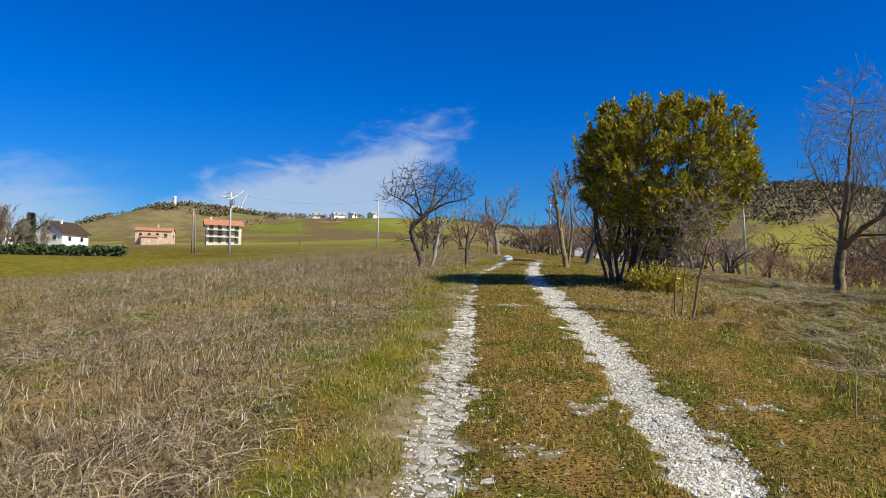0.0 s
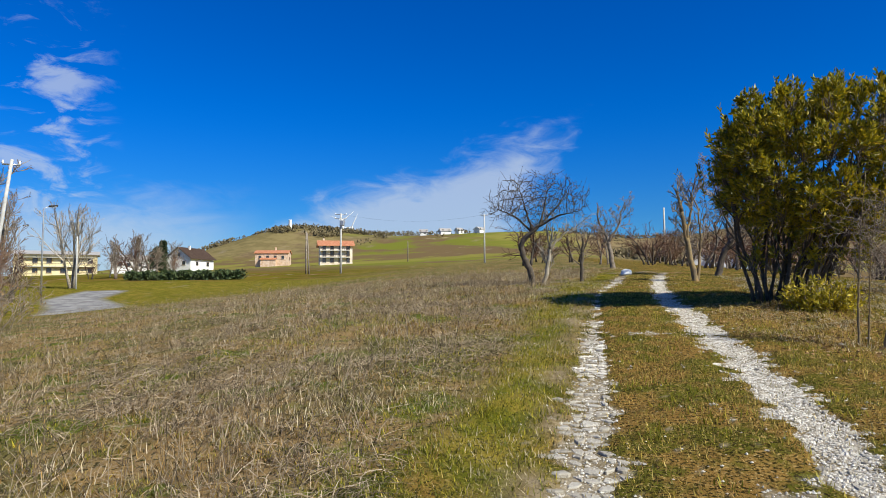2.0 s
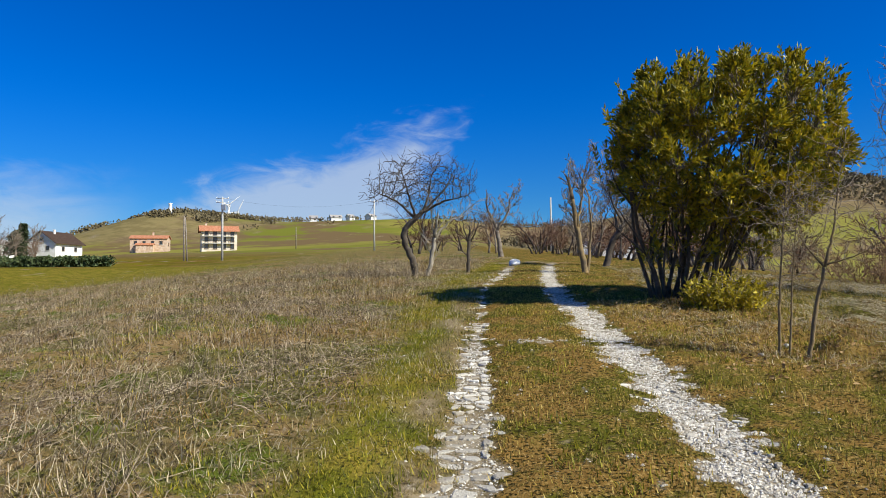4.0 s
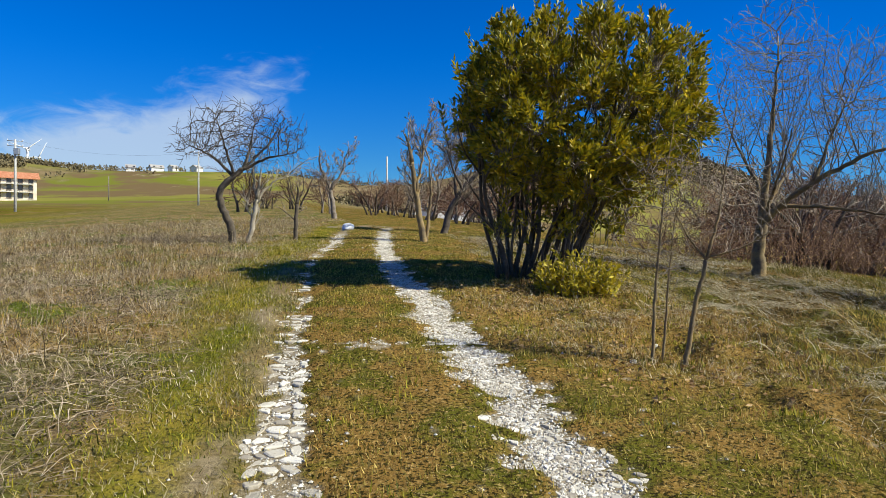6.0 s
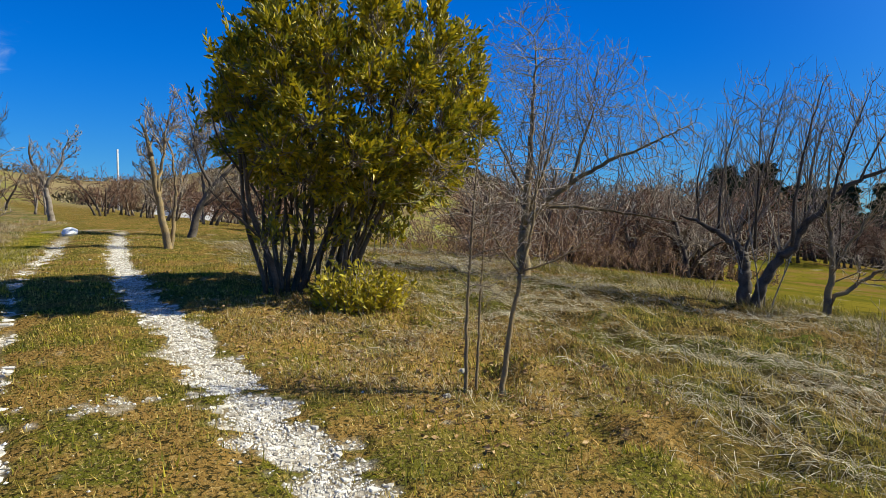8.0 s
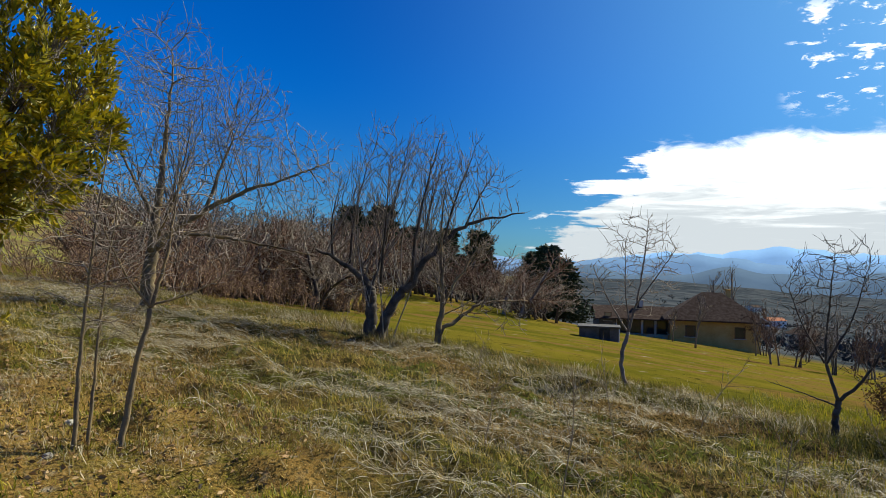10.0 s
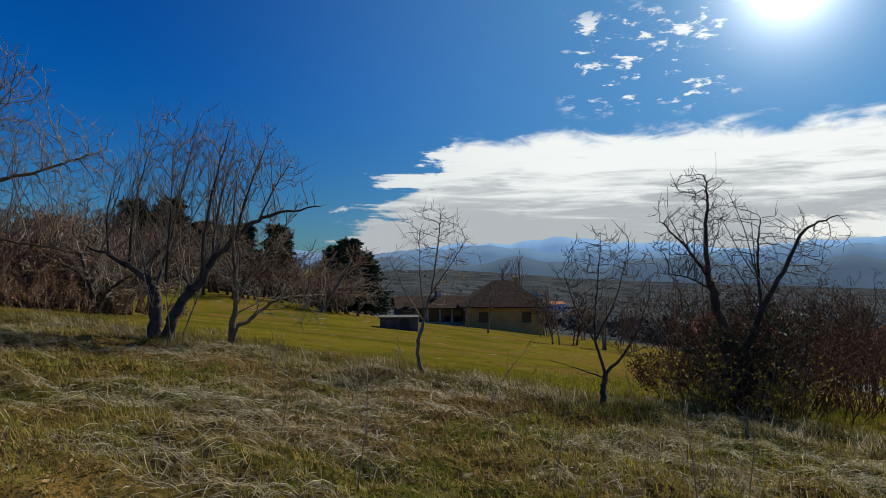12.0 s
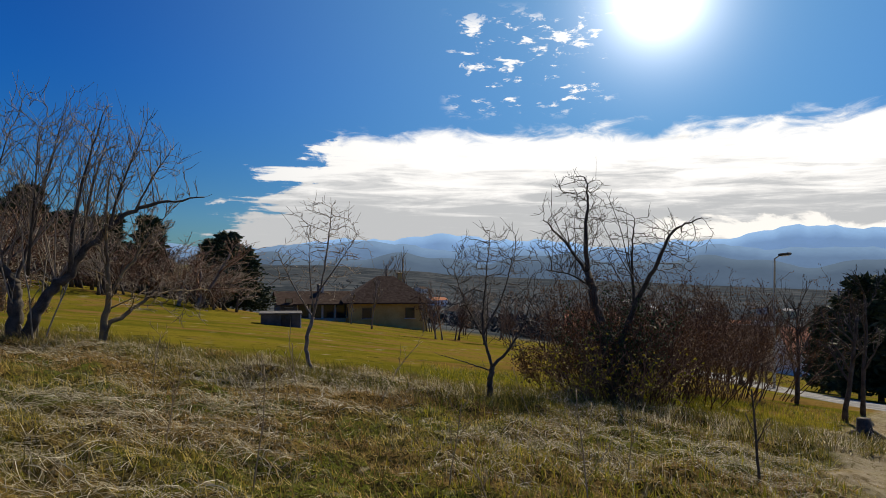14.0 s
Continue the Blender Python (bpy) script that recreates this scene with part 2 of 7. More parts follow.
M_STRAW = surface("pale_straw", [(0.06, 0.046, 0.018), (0.19, 0.15, 0.065), (0.48, 0.41, 0.26), (0.88, 0.8, 0.62)], 0.7, 0.5, 0, island=0.75, through_light=0.42)
M_THICKET = surface("dark_reddish_twig_bark", [(0.045, 0.022, 0.014), (0.10, 0.05, 0.03), (0.17, 0.095, 0.06)], 4, 0.85, 0, island=0.6)
M_SERE = surface("sere_brown_leaf", [(0.06, 0.03, 0.015), (0.13, 0.065, 0.03), (0.22, 0.12, 0.05)], 2, 0.8, 0, island=0.7, through_light=0.15)
M_TUSSOCK = surface("dark_tussock_blade", [(0.06, 0.062, 0.008), (0.14, 0.125, 0.014), (0.30, 0.22, 0.05)], 0.8, 0.6, 0, island=0.7, through_light=0.42)

# ---- ground ----
def soft(x, w):
    return 0.5 * (x + np.sqrt(x * x + w * w))


def step(a, b, x):
    t = np.clip((x - a) / (b - a), 0, 1)
    return t * t * (3 - 2 * t)


def land(x, y):
    """Height of the land, without its fine unevenness."""
    g = 0.114 * y + 0.0287 * x - 0.056 * soft(y - 14, 4) - 0.07 * soft(y - 490, 6) + 0.09 * soft(-y - 80, 5)
    g = g - 0.0987 * soft(x - 4, 2) - 0.045 * soft(x - 15, 2) + 0.030 * soft(x - 45, 4) + 0.085 * soft(x - 480, 12)
    g = g - (0.06 * soft(-x - 4.5, 2.5) - 0.09 * soft(-x - 28, 4)) * (1 - step(90, 220, y))
    g = g + 17 * np.exp(-((y - 470) / 110) ** 2) * step(-300, -180, x) * (1 - step(80, 240, x))
    g = g + 50 * np.exp(-((x - 205) / 105) ** 2 - ((y - 362) / 105) ** 2)
    g = g + 2.6 * np.exp(-((x - 66) / 23) ** 2 - ((y - 46) / 21) ** 2)
    # wooded knoll over the houses, and the dip where the track's line meets the ridge
    g = g + 9.5 * np.exp(-((x + 172) / 44) ** 2 - ((y - 430) / 60) ** 2) - 9 * np.exp(-((x - 55) / 55) ** 2 - ((y - 410) / 70) ** 2)
    return g


RUT_Y = (-8.0, 0.0, 3.7, 6.7, 9.3, 10.4, 14.0, 17.0, 19.6, 26.5, 34.0)
RUT_L = (-0.9, -0.25, -0.03, 0.14, 0.32, 0.37, 0.66, 0.95, 1.45, 2.45, 4.2)
RUT_R = (1.6, 1.5, 1.55, 1.70, 1.78, 1.82, 2.0, 2.25, 2.6, 3.75, 5.6)
# the lower track that comes up from the road
BRANCH = ((1.6, 2.4), (3.6, 1.5), (6.8, 1.3), (9.5, -0.3), (13.5, -3.3), (18.0, -6.6))
ROAD = ((12.0, -13.0), (17.0, -8.5), (25.0, -10.5), (36.0, -13.4), (60.0, -19.0))
LEFT_ROAD = ((-24.0, 33.0), (-29.0, 40.0), (-36.0, 48.0), (-42.0, 60.0))


def near_line(x, y, pts):
    """Distance to a bent line."""
    best = np.full(np.shape(x), 1e9)
    for (ax, ay), (bx, by) in zip(pts, pts[1:]):
        dx, dy = bx - ax, by - ay
        t = np.clip(((x - ax) * dx + (y - ay) * dy) / (dx * dx + dy * dy), 0, 1)
        best = np.minimum(best, np.hypot(x - ax - t * dx, y - ay - t * dy))
    return best


def waves(x, y, f, seed):
    """Cheap smooth noise, about -1 to 1."""
    out = 0
    for i in range(4):
        a = seed * 1.7 + i * 2.1
        out = out + np.sin(f * (1 + 0.37 * i) * (x * math.cos(a) + y * math.sin(a)) + seed * 3 + i) * np.sin(f * (1.3 - 0.2 * i) * (x * math.cos(a + 1.3) + y * math.sin(a + 1.3)) + seed + 2 * i)
    return out * 0.5


def rut_masks(x, y):
    edge = 0.10 * waves(x, y, 5, 1) + 0.08 * waves(x, y, 14, 2)
    wl = np.interp(y, (3, 8, 11, 14, 16, 20), (0.18, 0.15, 0.07, 0.02, 0.05, 0.14))
    wr = np.interp(y, (2, 4, 6, 8, 11, 16, 22), (0.30, 0.27, 0.19, 0.20, 0.22, 0.17, 0.18))
    left = wl - np.abs(x - np.interp(y, RUT_Y, RUT_L)) + edge
    right = wr - np.abs(x - np.interp(y, RUT_Y, RUT_R)) + edge
    fork = 0.75 - near_line(x, y, BRANCH) + edge
    gate = step(30, 27, y)
    return left * gate - (1 - gate), right * gate - (1 - gate), fork


def height(x, y):
    """Height of the ground as built."""
    z = land(x, y)
    near = np.exp(-((x - 1) ** 2 + (y - 8) ** 2) / 900.0)
    z = z + near * (0.030 * waves(x, y, 1.1, 4) + 0.012 * waves(x, y, 4.0, 5))
    left, right, fork = rut_masks(x, y)
    # tussocky swells off the track
    off = np.maximum(step(0.6, 2.2, x - np.interp(y, RUT_Y, RUT_R)) * step(13, 11, x), 0.6 * step(-0.9, -2.2, x - np.interp(y, RUT_Y, RUT_L)) * step(-16, -10, x)) * near
    z = z + off * (0.055 * waves(x, y, 3.3, 71) + 0.04 * waves(x, y, 7.1, 72))
    z = z - 0.035 * (step(-0.2, 0.1, left) + step(-0.2, 0.1, right))
    # ditch and rough bank before the lower meadow
    bank = np.exp(-((x - 10.2 - 0.18 * (y - 6)) / 1.3) ** 2) * step(-2, 2, y) * step(22, 14, y)
    z = z + 0.10 * bank * waves(x, y, 1.6, 7)
    return z


def hz(x, y):
    return float(height(np.float64(x), np.float64(y)))


def make_mesh(name, verts, faces_n, mats, smooth=False, attrs=()):
    """A mesh from arrays: verts (n, 3) and a list of (m, k) face arrays."""
    me = bpy.data.meshes.new(name)
    verts = np.asarray(verts, dtype=np.float32)
    loops = np.concatenate([f.ravel() for f in faces_n]).astype(np.int32)
    sizes = np.concatenate([np.full(len(f), f.shape[1]) for f in faces_n]).astype(np.int32)
    starts = np.concatenate(([0], np.cumsum(sizes)[:-1])).astype(np.int32)
    me.vertices.add(len(verts))
    me.vertices.foreach_set("co", verts.ravel())
    me.loops.add(len(loops))
    me.loops.foreach_set("vertex_index", loops)
    me.polygons.add(len(sizes))
    me.polygons.foreach_set("loop_start", starts)
    me.polygons.foreach_set("loop_total", sizes)
    me.polygons.foreach_set("use_smooth", np.full(len(sizes), smooth))
    for m in mats:
        me.materials.append(m)
    for key, data in attrs:
        at = me.attributes.new(key, "FLOAT", "POINT")
        at.data.foreach_set("value", np.asarray(data, dtype=np.float32))
    me.update(calc_edges=True)
    return me


def zones(x, y):
    """What covers the ground: weights of each kind of cover."""
    lx, rx = np.interp(y, RUT_Y, RUT_L), np.interp(y, RUT_Y, RUT_R)
    left, right, fork = rut_masks(x, y)
    wob = 0.5 * waves(x, y, 0.9, 11) + 0.25 * waves(x, y, 2.7, 12)
    stone = np.maximum(step(-0.05, 0.05, left), step(-0.05, 0.05, right))
    stone = np.maximum(stone, step(-0.1, 0.2, fork) * 0.8)
    patch = np.exp(-((x - 1.05) / 0.3) ** 2 - ((y - 10.2) / 0.22) ** 2) + np.exp(-((x - 1.15) / 0.22) ** 2 - ((y - 5.2) / 0.2) ** 2) + np.exp(-((x - 0.55) / 0.25) ** 2 - ((y - 4.2) / 0.15) ** 2) + np.exp(-((x - 2.3) / 0.25) ** 2 - ((y - 5.1) / 0.15) ** 2)
    patch = patch + np.exp(-((y - 27.2 - 0.15 * x) / 0.6) ** 2) * step(0.9, 2.2, x) * step(6, 4.5, x)
    stone = np.maximum(stone, step(0.45, 0.8, 0.8 * patch + 0.5 * waves(x, y, 17, 3)))
    verge = step(-1.25, -0.7, x - lx + 0.35 * wob) * step(-0.1, -0.45, x - lx) * step(34, 24, y) * step(-0.7, 0.5, waves(x, y, 1.9, 14) + 0.06 * (y - 5))
    weed = step(-0.6, -1.35, x - lx + 0.6 * wob) * step(200, 130, y - 0.8 * x) * step(-38, -18, x + wob * 3)
    verge = np.maximum(verge, 0.85 * step(-14, -20, x + 3 * wob) * step(26, 34, y) * step(95, 75, y))
    bare = np.exp(-((x - lx + 0.30 + 0.12 * wob) / 0.16) ** 2) * step(-0.6, 0.4, waves(x, y, 2.3, 15)) * step(20, 14, y)
    litter = 0.9 * np.exp(-((x - 3.5) / 1.5) ** 2 - ((y - 11.2) / 2.2) ** 2) * step(2.0, 2.5, x)
    dry = step(0.0, 1.4, x - rx - 1.3 + wob) * step(12.5, 10.5, x - 0.12 * (y - 6) + 0.8 * wob) * step(30, 24, y)
    meadow = step(11.0, 12.6, x - 0.16 * (y - 6) + 0.7 * wob) * step(60, 45, y - 0.25 * x)
    meadow = np.maximum(meadow, step(16, 22, np.abs(x)) * step(-18, -24, x) * step(190, 100, y))
    road = np.maximum(step(0.2, -0.2, near_line(x, y, ROAD) - 2.4), step(0.4, -0.4, near_line(x, y, LEFT_ROAD) - 2.0))
    return stone, verge, weed, litter, dry, meadow, road, bare


def ground_material():
    mat = bpy.data.materials.new("hillside_ground")
    mat.use_nodes = True
    g = Graph(mat.node_tree)
    b = mat.node_tree.nodes["Principled BSDF"]
    v = g.node("ShaderNodeTexCoord").outputs["Object"]

    def at(key):
        n = g.node("ShaderNodeAttribute")
        n.attribute_name = key
        return n.outputs["Fac"]

    def blend(a, c, s, lo=0.4, hi=0.6, detail=5):
        return g.mix(g.ramp(g.noise(v, s, detail, 0.62), lo, hi), a, c)

    turf = blend(blend((0.10, 0.095, 0.013), (0.22, 0.13, 0.034), 1.9, 0.44, 0.56), (0.36, 0.24, 0.08), 24, 0.53, 0.68)
    turf = blend(blend(turf, (0.03, 0.024, 0.008), 38, 0.50, 0.58), (0.46, 0.36, 0.17), 55, 0.61, 0.68)
    green = blend(blend((0.12, 0.125, 0.011), (0.25, 0.19, 0.03), 1.4), (0.20, 0.16, 0.05), 22, 0.55, 0.75)
    green = blend(green, (0.035, 0.035, 0.010), 34, 0.52, 0.62)
    weed = blend(blend((0.13, 0.115, 0.036), (0.25, 0.165, 0.07), 0.55, 0.42, 0.54), (0.10, 0.125, 0.016), 1.2, 0.5, 0.62)
    weed = blend(blend(weed, (0.32, 0.28, 0.20), 32, 0.57, 0.68), (0.05, 0.042, 0.016), 20, 0.52, 0.62)
    litter = blend(blend((0.34, 0.205, 0.058), (0.17, 0.14, 0.02), 1.6, 0.48, 0.62), (0.05, 0.035, 0.012), 26, 0.5, 0.62)
    litter = blend(litter, (0.34, 0.24, 0.11), 48, 0.56, 0.66)
    dry = blend(blend((0.145, 0.095, 0.03), (0.08, 0.088, 0.014), 0.8, 0.44, 0.56), (0.26, 0.21, 0.11), 26, 0.56, 0.75)
    dry = blend(blend(dry, (0.04, 0.034, 0.010), 7, 0.50, 0.60), (0.025, 0.02, 0.008), 30, 0.50, 0.58)
    meadow = blend(blend(blend((0.088, 0.082, 0.010), (0.15, 0.12, 0.015), 0.14), (0.16, 0.098, 0.028), 0.22, 0.48, 0.62), (0.06, 0.055, 0.010), 2.5, 0.54, 0.7)
    stone = blend(blend((0.20, 0.155, 0.09), (0.30, 0.25, 0.17), 4), (0.13, 0.10, 0.05), 11, 0.5, 0.65)
    stone = blend(stone, (0.50, 0.46, 0.38), 70, 0.55, 0.7)
    bare = blend(blend((0.19, 0.14, 0.07), (0.27, 0.21, 0.12), 6), (0.12, 0.09, 0.035), 18, 0.52, 0.68)
    chalk = blend(blend((0.46, 0.41, 0.33), (0.70, 0.66, 0.58), 5), (0.19, 0.145, 0.085), 13, 0.48, 0.62)
    road = blend((0.19, 0.185, 0.18), (0.32, 0.31, 0.29), 0.9)
    far = blend(blend((0.15, 0.16, 0.025), (0.22, 0.20, 0.045), 0.012), (0.15, 0.105, 0.05), 0.02, 0.48, 0.58)
    far = blend(far, (0.33, 0.27, 0.17), 0.035, 0.64, 0.72)
    wood = blend((0.15, 0.11, 0.06), (0.22, 0.165, 0.085), 0.12)
    col = turf
    for key, c in (("far", far), ("wood", wood), ("meadow", meadow), ("weed", weed), ("dry", dry), ("litter", litter), ("verge", green), ("bare", bare), ("road", road), ("stone", stone), ("chalk", chalk)):
        col = g.mix(at(key), col, c)
    # valley floor: distance haze put into the colour as dark blue-grey
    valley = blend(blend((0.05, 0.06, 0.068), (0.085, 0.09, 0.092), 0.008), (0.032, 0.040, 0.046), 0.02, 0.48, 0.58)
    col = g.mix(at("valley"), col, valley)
    g.put(b.inputs["Base Color"], col)
    b.inputs["Roughness"].default_value, b.inputs["Specular IOR Level"].default_value = 1.0, 0.0
    h = g.m("ADD", g.noise(v, 9, 6, 0.7), g.m("MULTIPLY", g.noise(v, 60, 4), 0.4))
    bn = g.node("ShaderNodeBump", Strength=0.7, Distance=0.05, Height=h)
    g.put(b.inputs["Normal"], bn.outputs[0])
    return mat


def build_ground():
    turns = 720
    radii = [0.0]
    r = 0.12
    while r < 4700:
        radii.append(r)
        r += max(0.055, r * 0.022)
    rr = np.array(radii[1:])
    th = np.linspace(0, 2 * np.pi, turns, endpoint=False)
    R, T = np.meshgrid(rr, th, indexing="ij")
    x, y = (1.2 + R * np.sin(T)).ravel(), (7.5 + R * np.cos(T)).ravel()
    x, y = np.append(x, 1.2), np.append(y, 7.5)
    z = height(x, y)
    # beyond the valley the land stays low
    d = np.hypot(x - 1.2, y - 7.5)
    z = np.where(d > 1500, np.minimum(z, -20), z)
    n = len(rr)
    i, j = np.meshgrid(np.arange(n - 1), np.arange(turns), indexing="ij")
    a, b_ = (i * turns + j).ravel(), (i * turns + (j + 1) % turns).ravel()
    quads = np.stack([a, b_, b_ + turns, a + turns], 1)
    tip = len(x) - 1
    k = np.arange(turns)
    tris = np.stack([np.full(turns, tip), (k + 1) % turns, k], 1)
    stone, verge, weed, litter, dry, meadow, road, bare = zones(x, y)
    chalk = step(0.05, 0.22, rut_masks(x, y)[1] + 0.10 * waves(x, y, 7, 52)) * step(30, 22, y)
    far = step(90, 150, d) * step(-40, 20, y) * np.maximum(step(130, 70, x), step(90, 150, y))
    wood = step(0.42, 0.62, np.exp(-((x - 205) / 105) ** 2 - ((y - 362) / 105) ** 2)) + step(70, 110, y) * step(-5, 30, x) * 0.9 * step(0.40, 0.33, x / np.maximum(y, 1.0))
    wood = wood + 0.75 * step(0.25, 0.6, np.exp(-((x + 165) / 60) ** 2 - ((y - 405) / 75) ** 2) + 0.22 * waves(x, y, 0.07, 62))
    wood = np.clip(wood, 0, 1) * step(15, 40, y)
    # where the painted haze tint covers the valley floor
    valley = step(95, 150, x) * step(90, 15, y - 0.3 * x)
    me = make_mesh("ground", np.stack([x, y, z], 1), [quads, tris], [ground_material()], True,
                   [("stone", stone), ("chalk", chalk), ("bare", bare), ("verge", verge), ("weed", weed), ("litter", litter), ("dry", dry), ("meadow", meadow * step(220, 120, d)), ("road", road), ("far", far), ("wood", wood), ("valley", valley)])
    return tagged(new("ground", me), "uneven hillside with turf, weeds and two stony ruts", "ground", kind="structure")


build_ground()

# ---- plants ----
def part(name, me, parent, label=""):
    ob = new(name, me)
    ob.parent = parent
    if label:
        ob["label"] = label
    return ob


def thing(name, x, y, label, category, group="", kind="", z=None):
    ob = new(name)
    ob.location = (x, y, hz(x, y) if z is None else z)
    return tagged(ob, label, category, group, kind)


def tubes(name, lines, sides, mat, smooth=True):
    """One mesh of tapered tubes. lines: a list of (points (k, 3), radii (k,))."""
    by = {}
    for p, r in lines:
        by.setdefault(len(p), []).append((p, r))
    verts, faces, base = [], [], 0
    for k, group in by.items():
        P = np.array([p for p, _ in group], dtype=np.float64)
        Rd = np.array([r for _, r in group], dtype=np.float64)
        n = len(P)
        D = np.empty_like(P)
        D[:, 1:-1] = P[:, 2:] - P[:, :-2]
        D[:, 0], D[:, -1] = P[:, 1] - P[:, 0], P[:, -1] - P[:, -2]
        D /= np.maximum(np.linalg.norm(D, axis=2, keepdims=True), 1e-9)
        ref = np.where(np.abs(D[:, :1, 2:3]) > 0.8, np.array([1.0, 0, 0]), np.array([0, 0, 1.0]))
        U = np.cross(D, np.broadcast_to(ref, D.shape))
        U /= np.maximum(np.linalg.norm(U, axis=2, keepdims=True), 1e-9)
        V = np.cross(D, U)
        a = np.arange(sides) * 2 * np.pi / sides
        ring = P[:, :, None] + Rd[:, :, None, None] * (U[:, :, None] * np.cos(a)[None, None, :, None] + V[:, :, None] * np.sin(a)[None, None, :, None])
        verts.append(ring.reshape(-1, 3))
        idx = base + np.arange(n * k * sides).reshape(n, k, sides)
        q = np.stack([idx[:, :-1], np.roll(idx, -1, 2)[:, :-1], np.roll(idx, -1, 2)[:, 1:], idx[:, 1:]], -1)
        faces.append(q.reshape(-1, 4))
        if sides > 3:
            for e, flip in ((0, True), (-1, False)):
                cap = idx[:, e]
                faces.append(cap[:, ::-1] if flip else cap)
        base += n * k * sides
    return make_mesh(name, np.concatenate(verts), faces, [mat], smooth)


def leaves(name, centres, ways, length, width, mat, rng):
    """One mesh of small pointed, folded leaves at centres, growing along ways."""
    n = len(centres)
    L = length * rng.uniform(0.7, 1.3, (n, 1))
    Wd = width * rng.uniform(0.7, 1.3, (n, 1))
    side = np.cross(ways, rng.normal(size=(n, 3)))
    side /= np.maximum(np.linalg.norm(side, axis=1, keepdims=True), 1e-9)
    up = np.cross(side, ways)
    tip = centres + ways * L + up * L * rng.uniform(-0.15, 0.2, (n, 1))
    mid = centres + ways * L * 0.45
    a, b = mid + side * Wd + up * Wd * 0.4, mid - side * Wd + up * Wd * 0.4
    v = np.stack([centres, a, tip, b], 1).reshape(-1, 3)
    i = np.arange(n) * 4
    f = np.concatenate([np.stack([i, i + 1, i + 2], 1), np.stack([i, i + 2, i + 3], 1)])
    return make_mesh(name, v, [f], [mat])


def unit(v):
    v = np.asarray(v, dtype=np.float64)
    return v / max(np.linalg.norm(v), 1e-9)


def bend(rng, start, way, length, n, wander, lift):
    """A wandering line of n points that bends upward by lift."""
    pts, p, d = [np.array(start, dtype=np.float64)], np.array(start, dtype=np.float64), unit(way)
    for _ in range(n - 1):
        d = unit(d + rng.normal(0, wander, 3) + np.array([0, 0, lift]))
        p = p + d * length / (n - 1)
        pts.append(p)
    return np.array(pts)


def grow(rng, start, way, length, radius, depth, style, out, level=0):
    """Adds a branch and all that grows from it to out, as (level, points, radii)."""
    n = (8, 7, 5, 4, 3, 3)[min(level, 5)]
    pts = bend(rng, start, way, length, n, style["wander"] * (1 if level else 0.6), style["lift"] * (0.5 if level == 0 else 1))
    tip = radius * (0.55 if level == 0 else 0.35)
    rad = np.linspace(radius, max(tip, style["thin"]), n)
    out.append((level, pts, rad))
    if depth == 0:
        return
    kids = style["kids"][min(level, len(style["kids"]) - 1)]
    first = style["first"] if level == 0 else 0.2
    for k in range(kids):
        f = first + (1 - first) * (k + rng.uniform(0.1, 0.9)) / kids
        f = min(f, 0.98)
        s = f * (n - 1)
        i = min(int(s), n - 2)
        p = pts[i] + (pts[i + 1] - pts[i]) * (s - i)
        d = unit(pts[i + 1] - pts[i])
        side = unit(np.cross(d, rng.normal(size=3)))
        ang = radians(style["angle"]) * rng.uniform(0.6, 1.35)
        kid = d * math.cos(ang) + side * math.sin(ang)
        grow(rng, p, kid, length * style["ratio"] * rng.uniform(0.6, 1.25) * (1.15 - 0.5 * f), max(rad[i] * rng.uniform(0.45, 0.7), style["thin"]), depth - 1, style, out, level + 1)


STYLE = dict(wander=0.16, lift=0.06, kids=(6, 6, 5, 4), first=0.4, angle=48, ratio=0.62, thin=0.004)


def put_branches(ob, found, trunk_mat, twig_mat, sides=(8, 6, 4, 3), limbs=True):
    """Trunk, limbs and crown as parts of ob. Points are relative to its base."""
    for p, r in [(p, r) for lv, p, r in found if lv == 0]:
        r, p = r.copy(), p.copy()
        r[0] *= 1.3
        p[0, 2] -= 0.08
        part("trunk", tubes("trunk", [(p, r)], sides[0], trunk_mat), ob)
    if limbs:
        for p, r in [(p, r) for lv, p, r in found if lv == 1]:
            part("limb", tubes("limb", [(p, r)], sides[1], trunk_mat), ob)
    crown = [(p, r) for lv, p, r in found if lv >= (2 if limbs else 1)]
    if crown:
        tagged(part("crown", tubes("crown", crown, sides[3], twig_mat), ob), kind="stuff")


def bare_tree(name, x, y, label, seed, stems, style, mats, depth=4, group="", category="tree", limbs=True):
    """A leafless tree. stems: (dx, dy, way, length, radius) for each trunk."""
    rng = np.random.default_rng(seed)
    ob = thing(name, x, y, label, category, group)
    found = []
    st = dict(STYLE, **style)
    for dx, dy, way, length, radius in stems:
        grow(rng, (dx, dy, hz(x + dx, y + dy) - hz(x, y)), way, length, radius, depth, st, found)
    put_branches(ob, found, *mats, limbs=limbs)
    return ob


